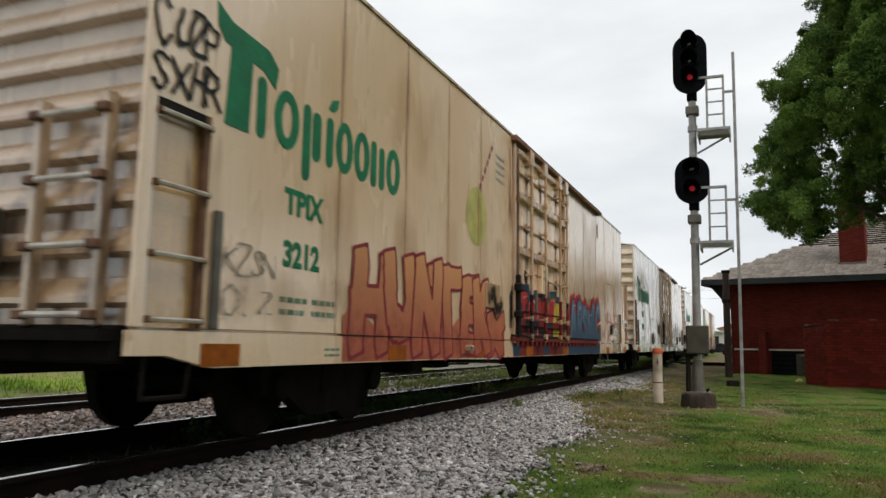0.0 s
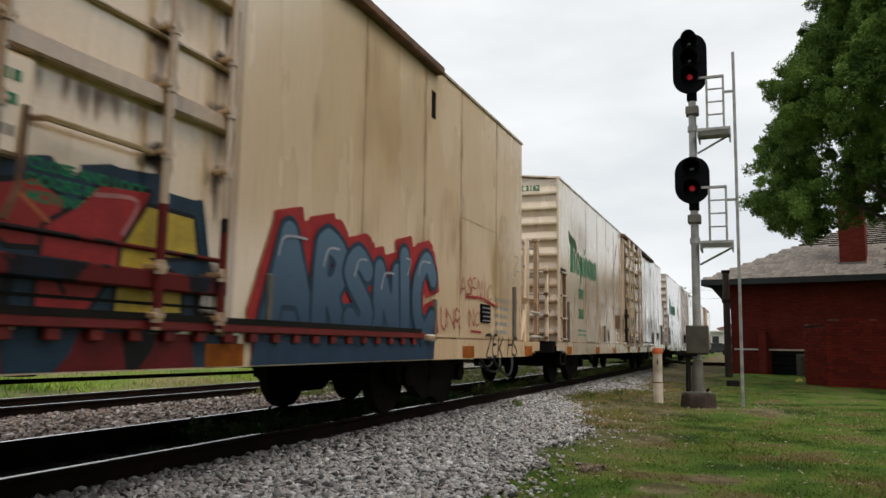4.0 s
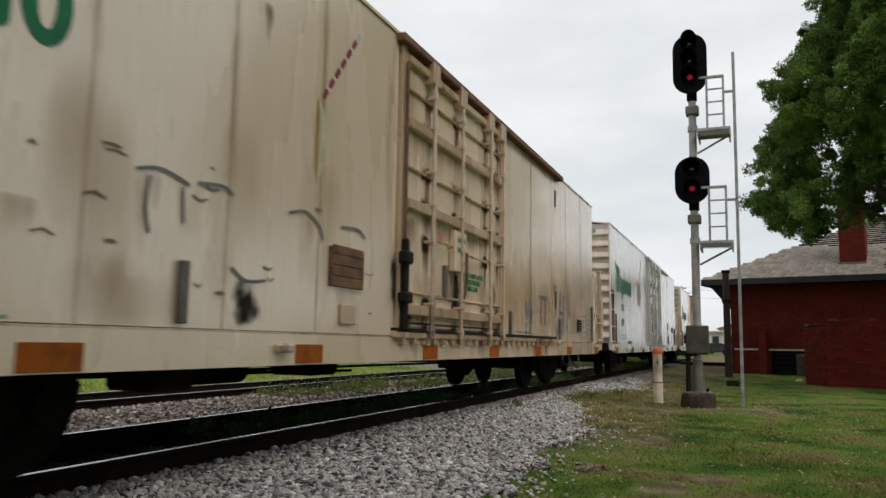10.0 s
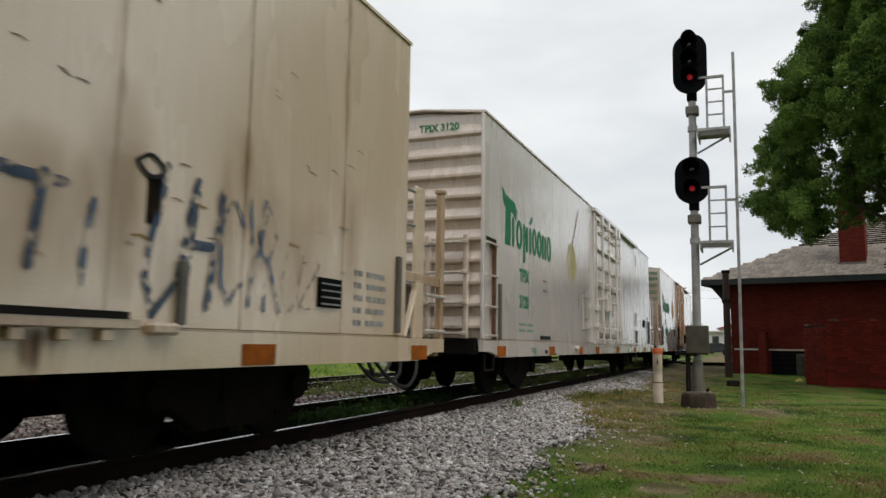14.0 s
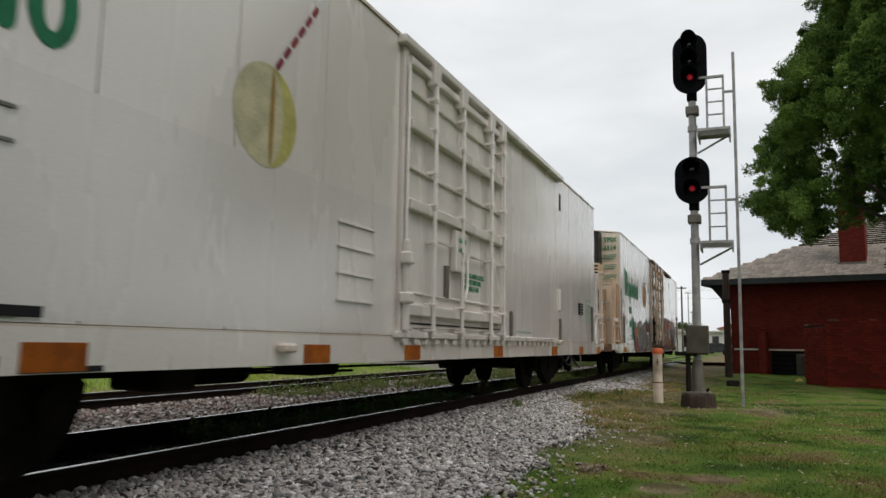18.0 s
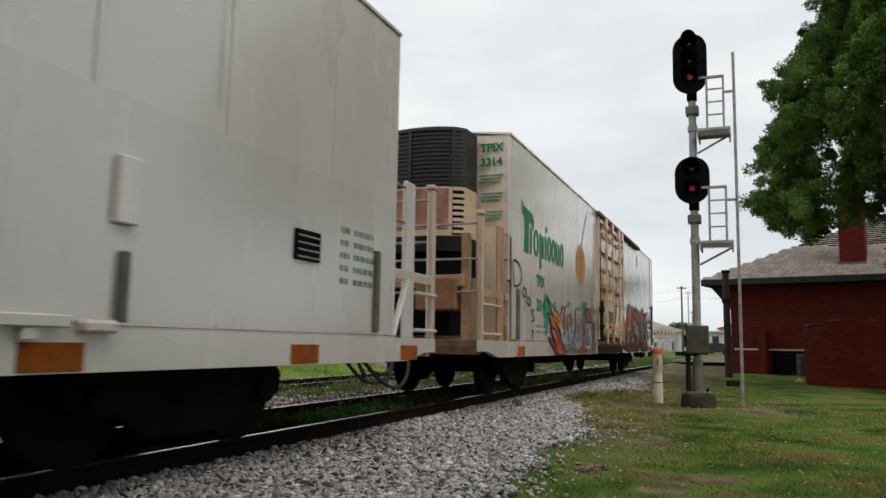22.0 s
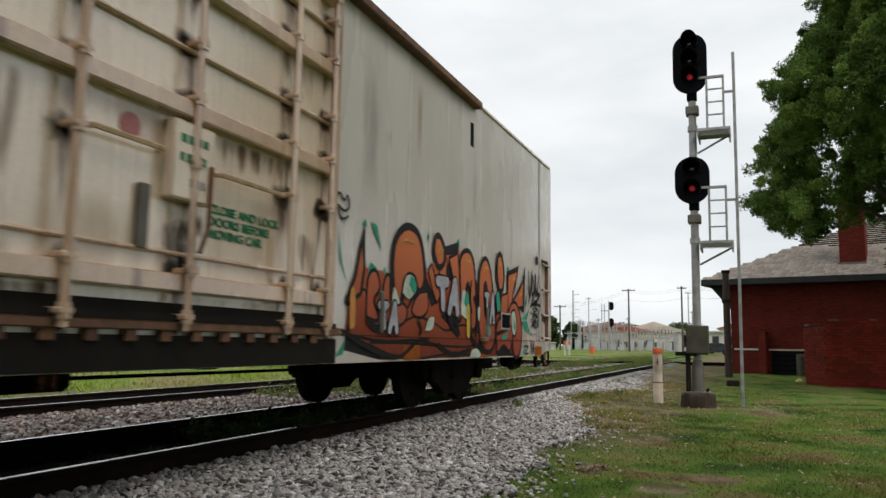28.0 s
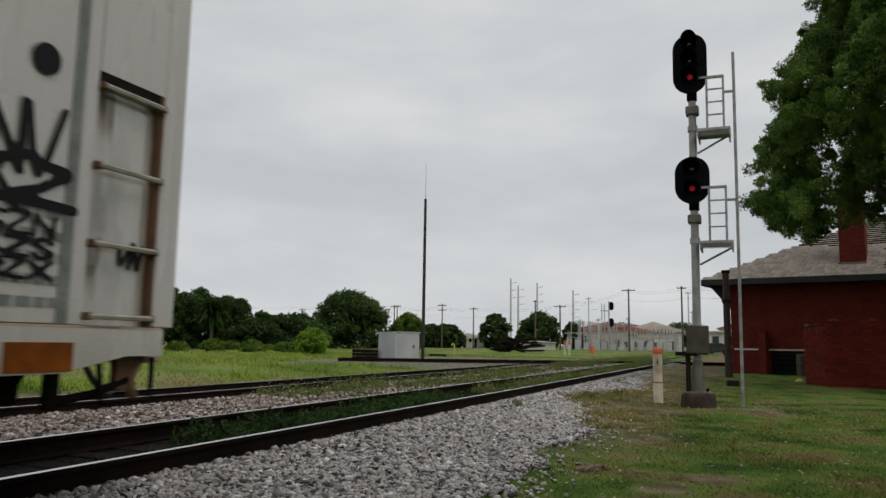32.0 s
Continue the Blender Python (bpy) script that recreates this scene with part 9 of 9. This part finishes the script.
DK, LT = M["tree_dark"], M["tree_light"]
M["pale_roof"] = mat("pale_roof", (0.62, 0.52, 0.45), 0.7, 0, (0.5, 0.41, 0.35), 0.3, bump=0.05)
M["tree_mid"] = leafy("mid_leaves", (0.03, 0.07, 0.015), (0.11, 0.17, 0.04), 0.35)
M["bush"] = leafy("bush_leaves", (0.1, 0.2, 0.02), (0.3, 0.45, 0.06), 0.6)
broad_tree(95.6, 54.4, 8.2, 5.5, DK, "broad dark green oak behind the rough grass", 1, 460, 0.24)
broad_tree(103, 48.3, 5.6, 2.6, LT, "smaller green tree behind the metal cabinet", 2)
broad_tree(52.3, 33.2, 2.15, 1.35, M["bush"], "round light green bush in the meadow", 3, 260, 0.1, "bush")
for k in range(15):
    a, q = radians(32.6 + 0.9 * k), 92 + 5 * math.sin(k * 2.3)
    broad_tree(q * math.cos(a), q * math.sin(a), 3.4 + 1.2 * abs(math.sin(k * 1.9)) + (2.0 if k > 5 else 0) + (0.9 if k > 8 else 0), 2.4 + 0.6 * math.sin(k), DK if k % 4 else M["tree_mid"], "dark tree in the hedge at the edge of the meadow", 20 + k, 130, 0.2)
palm(65.3, 54.4, 6.6, 5)
palm(60, 62, 4.6, 6)
for k, (x, y, h, r) in enumerate(((152, 50.4, 7.4, 3.2), (140, 56.6, 4.6, 3.4), (143, 61.5, 4.6, 3.6), (157, 41.8, 7.9, 4.6), (162, 46, 5.6, 2.6), (165, 36.5, 6.0, 2.6), (260, 40, 8, 9), (255, 20, 8, 9), (150, 70, 5.0, 6))):
    broad_tree(x, y, h, r, DK, "distant dark green tree", 60 + k, 120, 0.4)
for k in range(14):
    x, y = 60 + 7 * math.sin(k * 3.3), 38 + 1.5 * k
    broad_tree(x, y, 0.6 + 0.25 * (k % 3), 1.1, LT, "low scrub in the meadow grass", 90 + k, 60, 0.12, "shrub")


def cabinet_shed():
    x, y = 44.2, 21.4
    s_ = thing("equipment_cabinet", pose(x, y, float(height(x, y)) - 0.02, 0, 0, -42), "grey metal trackside equipment cabinet", "cabinet")
    part("body", G().box(-0.85, 0.85, -1.5, 1.5, 0, 1.78, 0.02), M["cabinet"], s_)
    part("roof", G().box(-0.9, 0.9, -1.55, 1.55, 1.78, 1.84, 0.02), M["pale_metal"], s_)
    part("door", G().box(-0.6, 0.6, -1.52, -1.5, 0.1, 1.68, 0.005), M["cabinet"], s_)
    part("handle", G().box(0.4, 0.48, -1.55, -1.52, 0.8, 1.0, 0.004), M["steel_dark"], s_)


cabinet_shed()
u = thing("radio_mast", pose(46.0, 20.42, -0.25), "tall black pole with a thin antenna", "mast")
part("pole", G().cyl((0, 0, -0.1), (0, 0, 11.1), 0.12, 12, 0.09), M["black_pole"], u, "", True)
part("antenna", G().cyl((0, 0, 11.1), (0, 0, 13.7), 0.022, 6, 0.012), M["pale_metal"], u)


def utility_pole(x, y, h, arm=1.6, material="wood_pole", label="weathered timber utility pole", r=0.15, arms=1, turn=0.0):
    u = thing("utility_pole", pose(x, y, float(height(x, y)), 0, 0, turn), label, "pole", "poles in the distance")
    part("pole", G().cyl((0, 0, -0.2), (0, 0, h), r, 8, r * 0.65), M[material], u)
    for k in range(arms):
        z = h - 0.3 - k * 0.9
        part("cross_arm", G().box(-0.06, 0.06, -arm / 2, arm / 2, z - 0.07, z + 0.07), M[material], u)
        for q in (-0.45, -0.15, 0.15, 0.45):
            part("insulator", G().cyl((0, q * arm, z + 0.07), (0, q * arm, z + 0.25), 0.05, 6), M["pale_metal"], u)
    return u


def steel_pole(x, y, h, brackets=3):
    u = thing("transmission_pole", pose(x, y, float(height(x, y))), "slim pale steel transmission pole", "pole", "poles in the distance")
    part("pole", G().cyl((0, 0, -0.2), (0, 0, h), 0.4, 8, 0.2), M["pale_metal"], u)
    for k in range(brackets):
        part("arm", G().cyl((0, 0, h - 1.5 - 2.2 * k), (0.2, -1.8, h - 1.2 - 2.2 * k), 0.08, 6), M["pale_metal"], u)


utility_pole(129.5, 53.6, 8.4, 1.7, arms=2)
utility_pole(131.5, 48.0, 7.8, 1.4)
utility_pole(150, 73.1, 9.4, 1.8)
utility_pole(150, 98.3, 8.7, 1.8)
utility_pole(126, 62, 8.0, 1.6)
utility_pole(150, 41.0, 10.2, 0.8, r=0.2)
utility_pole(136, 32.4, 8.4, 2.4, r=0.18)
utility_pole(128.6, 18.7, 10.7, 2.2, r=0.18)
utility_pole(118, 9.2, 10.1, 1.3, r=0.17)
utility_pole(150, 10.5, 11.6, 1.2, "pale_metal", "tall grey metal pole with floodlights")
utility_pole(160, 10.5, 8.3, 0.8, "pale_metal", "slim grey metal pole")
utility_pole(160, 31.8, 11.3, 1.2, "pale_metal", "tall slim grey floodlight pole")
utility_pole(140, 26.0, 6.0, 1.0, "pale_metal", "slim grey metal pole")
utility_pole(140, 20.5, 6.2, 0.8, "pale_metal", "slim grey metal pole")
steel_pole(210, 64.9, 20.5)
steel_pole(212, 63.2, 18.6)
steel_pole(214, 57.9, 19.4)
steel_pole(215, 47.3, 17.1, 4)

w = thing("overhead_wires", pose(0, 0, 0), "thin overhead wires between the poles", "wires", kind="structure")
for dz in (0.0, -0.35, -1.6):
    for a, b in (((126, 62, 7.7), (129.5, 53.6, 8.1)), ((129.5, 53.6, 8.1), (131.5, 48, 7.6)), ((131.5, 48, 7.6), (136, 32.4, 8.2)), ((136, 32.4, 8.2), (128.6, 18.7, 10.5)), ((128.6, 18.7, 10.5), (118, 9.2, 9.9)), ((118, 9.2, 9.9), (100, -12, 9.9)), ((126, 62, 7.7), (110, 100, 7.8))):
        pts = [(a[0] + (b[0] - a[0]) * k / 6, a[1] + (b[1] - a[1]) * k / 6, a[2] + (b[2] - a[2]) * k / 6 - 0.5 * (1 - (k / 3 - 1) ** 2) + dz) for k in range(7)]
        part("wire", G().tube(pts, 0.012, 4), M["black_pole"], w)


def far_signal():
    x, y = 118.3, 20.3
    u = thing("railway_signal", pose(x, y, float(height(x, y))), "distant two-headed signal mast seen from behind", "signal")
    part("mast", G().cyl((0, 0, 0), (0, 0, 8.0), 0.09, 8), M["galvanised"], u)
    for z in (7.2, 4.6):
        part("signal_head", G().prism(stadium(-0.35, z, 0.75, 1.35, 8), 0, 0.05, 0.15), M["signal_black"], u, "black oval plate")
    g = G()
    for yy in (0.7, 1.15):
        g.box(-0.04, 0.04, yy - 0.04, yy + 0.04, 0, 7.6)
    part("ladder", g, M["galvanised"], u)
    for k in range(18):
        part("rung", G().box(-0.02, 0.02, 0.7, 1.15, 0.4 + k * 0.4, 0.44 + k * 0.4), M["galvanised"], u)
    for z in (6.4, 3.8):
        part("platform", G().box(-0.5, 0.5, 0.1, 1.2, z, z + 0.1), M["galvanised"], u)


far_signal()


def hall(x, y, w, dp, h, rise, wall, roof, label, turn, bays=6):
    b = thing("warehouse", pose(x, y, float(height(x, y)) - 0.1, 0, 0, turn), label, "building")
    part("wall", G().box(-dp / 2, dp / 2, -w / 2, w / 2, 0, h), wall, b)
    part("roof", G().prism([(-w / 2 - 0.6, h), (w / 2 + 0.6, h), (0, h + rise)], 0, -dp / 2 - 0.5, dp / 2 + 0.5), roof, b)
    for k in range(bays):
        yy = -w / 2 + w * (k + 0.5) / bays
        part("door" if k % 2 else "window", G().box(-dp / 2 - 0.05, -dp / 2 - 0.004, yy - w / bays * 0.22, yy + w / bays * 0.22, 0.2 if k % 2 else 1.4, 2.6), M["glass_dark"], b)
    return b


hall(200, 32.4, 22, 24, 4.6, 2.5, M["cream_wall"], M["red_roof"], "cream warehouse with a red hipped roof", 0)
hall(242, 27.0, 22, 26, 4.9, 3.6, M["white_wall"], M["pale_roof"], "long pale warehouse with low roof", 4)
hall(125, 3.5, 13, 10, 3.2, 0.3, M["white_wall"], M["white_wall"], "low flat pale building beyond the crossing", 0)
hall(160, 2.2, 6, 10, 4.8, 1.0, M["cream_wall"], M["red_roof"], "small building with an orange roof", 0)
hall(156, 57.5, 7, 8, 2.2, 1.2, M["white_wall"], M["white_wall"], "white house between the trees", 10)
hall(140, 38.5, 7, 6, 1.5, 0.3, M["white_wall"], M["white_wall"], "low white shed behind the logs", 0, 0)


def substation():
    """Lattice frames, insulators and grey transformers behind a mesh fence."""
    rng = random.Random(8)
    s_ = thing("substation", pose(150, 22, 0.05), "pale steel lattice frames of an electrical substation", "substation")
    for k in range(34):
        y = -11 + 0.66 * k + rng.uniform(-0.2, 0.2)
        x = rng.uniform(-6, 6)
        h = rng.uniform(3.2, 6.4) if k > 20 else rng.uniform(2.2, 4.4)
        g = G()
        for q in (-0.2, 0.2):
            g.box(x - 0.06, x + 0.06, y + q - 0.06, y + q + 0.06, 0, h)
        n = int(h / 0.6)
        for i in range(n):
            g.cyl((x, y - 0.2, i * 0.6), (x, y + 0.2, i * 0.6 + 0.6), 0.035, 4)
        part("frame", g, M["white_steel"], s_)
        part("cross_beam", G().box(x - 0.05, x + 0.05, y - 0.9, y + 0.9, h - 0.5, h - 0.38), M["white_steel"], s_)
        if k % 2:
            part("cross_beam", G().box(x - 0.05, x + 0.05, y - 0.7, y + 0.7, h * 0.55, h * 0.55 + 0.1), M["white_steel"], s_)
    for k in range(13):
        # portals: two lattice legs under a lattice beam, with hanging insulators
        y0, x, h = -11.2 + 1.72 * k + rng.uniform(-0.3, 0.3), rng.uniform(-5, 8), rng.uniform(3.6, 4.6) if k < 6 else rng.uniform(4.4, 6.2)
        wd = rng.uniform(1.8, 3.0)
        g = G()
        for yy in (y0, y0 + wd):
            g.box(x - 0.07, x + 0.07, yy - 0.07, yy + 0.07, 0, h)
        for dz in (0.0, 0.45):
            g.box(x - 0.05, x + 0.05, y0, y0 + wd, h - dz - 0.05, h - dz + 0.03)
        for q in range(6):
            g.cyl((x, y0 + wd * q / 6, h - (0.45 if q % 2 else 0)), (x, y0 + wd * (q + 1) / 6, h - (0 if q % 2 else 0.45)), 0.03, 4)
        part("portal", g, M["white_steel"], s_)
        for q in (0.25, 0.5, 0.75):
            part("insulator", G().cyl((x, y0 + wd * q, h - 1.2), (x, y0 + wd * q, h - 0.45), 0.06, 6), M["brown_wood"], s_)
        part("breaker", G().box(x - 1.6, x - 1.0, y0 + 0.3, y0 + 1.1, 0.7, 1.7, 0.04), M["box_grey"], s_)
        part("breaker_leg", G().box(x - 1.5, x - 1.4, y0 + 0.35, y0 + 0.45, 0, 0.7).box(x - 1.5, x - 1.4, y0 + 0.95, y0 + 1.05, 0, 0.7), M["white_steel"], s_)
    for z in (2.4, 3.4):
        part("bus_bar", G().box(-0.06, 0.06, -11.5, 11.5, z, z + 0.1), M["white_steel"], s_)
    for k in range(13):
        y = -10.6 + 1.7 * k
        part("transformer", G().box(-8, -6.6, y, y + 0.9, 0, rng.uniform(0.9, 2.0), 0.05), M["cabinet"], s_)
        for q in (0.2, 0.5, 0.8):
            part("insulator", G().cyl((-7.3, y + q, 1.2), (-7.3, y + q, 2.4), 0.07, 6), M["white_steel"], s_)
    for k in range(24):
        part("fence_post", G().cyl((-14, -11.5 + 1.0 * k, -0.2), (-14, -11.5 + 1.0 * k, 1.7), 0.03, 5), M["pale_metal"], s_)


M["white_steel"] = mat("white_steel", (0.4, 0.4, 0.4), 0.5, 0.1, (0.3, 0.3, 0.31), 2, bump=0.03)
substation()

rng = random.Random(6)
u = thing("log_pile", pose(92, 27.5, float(height(92, 27.5))), "heap of old timber ties and brush", "pile")
for k in range(34):
    a = rng.uniform(-0.5, 0.5)
    y, z = rng.uniform(-2.6, 2.6), rng.uniform(0.1, 1.9)
    z *= 1 - abs(y) / 4.5
    part("timber", G().box(-0.12, 0.12, -1.3, 1.3, -0.12, 0.12, 0.02).moved(Matrix.Translation((rng.uniform(-1, 1), y, z + 0.1)) @ Euler((rng.uniform(-0.3, 0.3), 0, a)).to_matrix().to_4x4()), M["tie"], u)
u = thing("tie_stack", pose(44.3, 23.75, float(height(44.3, 23.75)), 0, 0, 115), "untidy stack of dark timber ties", "pile")
for k in range(9):
    part("timber", G().box(-0.8, 0.8, -0.12, 0.12, 0, 0.2, 0.015).moved(Matrix.Translation((0.1 * (k % 3), 0.3 * (k % 3) - 0.3, 0.22 * (k // 3))) @ Euler((0, 0, 0.3 * math.sin(k * 2.1))).to_matrix().to_4x4()), M["tie"] if k % 3 else M["wood_pole"], u)
u = thing("timber_tie", pose(58.5, 24.6, float(height(58.5, 24.6)), 0, 0, 100), "old black timber tie lying in the grass", "timber")
part("timber", G().box(-0.75, 0.75, -0.12, 0.12, 0, 0.2, 0.02), M["tie"], u)
u = thing("vent_pipe", pose(69.8, 27.5, float(height(69.8, 27.5))), "bent yellow gas vent pipe", "pipe")
part("pipe", G().tube([(0, 0, -0.1), (0, 0, 1.0), (0, 0.25, 1.05), (0, 0.3, 0.9)], 0.06, 8), M["yellow"], u)
for dy in (0.0, 0.5):
    u = thing("marker_stake", pose(78, 17.6 + dy, float(height(78, 17.6))), "white marker stake with orange top", "marker post")
    part("stake", G().box(-0.07, 0.07, -0.07, 0.07, -0.1, 1.1), M["white_wall"], u)
    part("cap", G().box(-0.08, 0.08, -0.09, 0.09, 1.1, 1.55), M["orange"], u, "orange top")
u = thing("barrel", pose(93, 18.1, float(height(93, 18.1))), "orange traffic barrel beyond the tracks", "barrel")
part("drum", G().lathe([(0.32, 0.0), (0.3, 0.9), (0.2, 0.95)], n=12), M["orange"], u)


def parked_car(x, y, turn, col, label):
    c_ = thing("parked_car", pose(x, y, float(height(x, y)) + 0.02, 0, 0, turn), label, "car")
    bodym = mat("car_paint", col, 0.3, 0.2, bump=0)
    part("body", G().prism([(-2.1, 0.3), (2.1, 0.3), (2.15, 0.75), (1.2, 0.92), (0.6, 1.38), (-0.9, 1.4), (-1.7, 0.95), (-2.15, 0.85)], 1, -0.85, 0.85), bodym, c_)
    part("window", G().prism([(-1.45, 0.98), (0.95, 0.96), (0.5, 1.3), (-0.85, 1.32)], 1, -0.86, 0.86), M["glass_dark"], c_)
    for a in (-1.3, 1.3):
        for b in (-0.8, 0.8):
            part("wheel", G().cyl((a, b - 0.1, 0.32), (a, b + 0.1, 0.32), 0.32, 14), M["steel_dark"], c_)


parked_car(92, 3.6, 80, (0.03, 0.03, 0.035), "black parked car beyond the crossing")
parked_car(96, 0.6, 85, (0.5, 0.5, 0.52), "silver parked car beyond the crossing")
parked_car(104, 5.8, 95, (0.45, 0.45, 0.45), "grey parked car beyond the crossing")


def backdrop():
    """An added, unseen line of dark trees behind the camera shades the train."""
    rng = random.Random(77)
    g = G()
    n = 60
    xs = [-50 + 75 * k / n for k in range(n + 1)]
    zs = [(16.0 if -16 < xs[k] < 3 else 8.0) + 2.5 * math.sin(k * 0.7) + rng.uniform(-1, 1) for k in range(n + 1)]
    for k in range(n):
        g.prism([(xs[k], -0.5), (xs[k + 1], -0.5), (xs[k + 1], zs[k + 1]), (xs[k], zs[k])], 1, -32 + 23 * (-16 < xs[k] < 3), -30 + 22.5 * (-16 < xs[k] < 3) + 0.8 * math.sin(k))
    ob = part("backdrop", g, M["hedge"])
    tagged(ob, "unseen dark screen of trees, added behind to shade the train", "trees", kind="structure")


# leaf colour of the added screen behind the camera
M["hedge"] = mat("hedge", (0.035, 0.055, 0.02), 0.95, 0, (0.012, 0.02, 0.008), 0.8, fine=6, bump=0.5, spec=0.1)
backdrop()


motions()
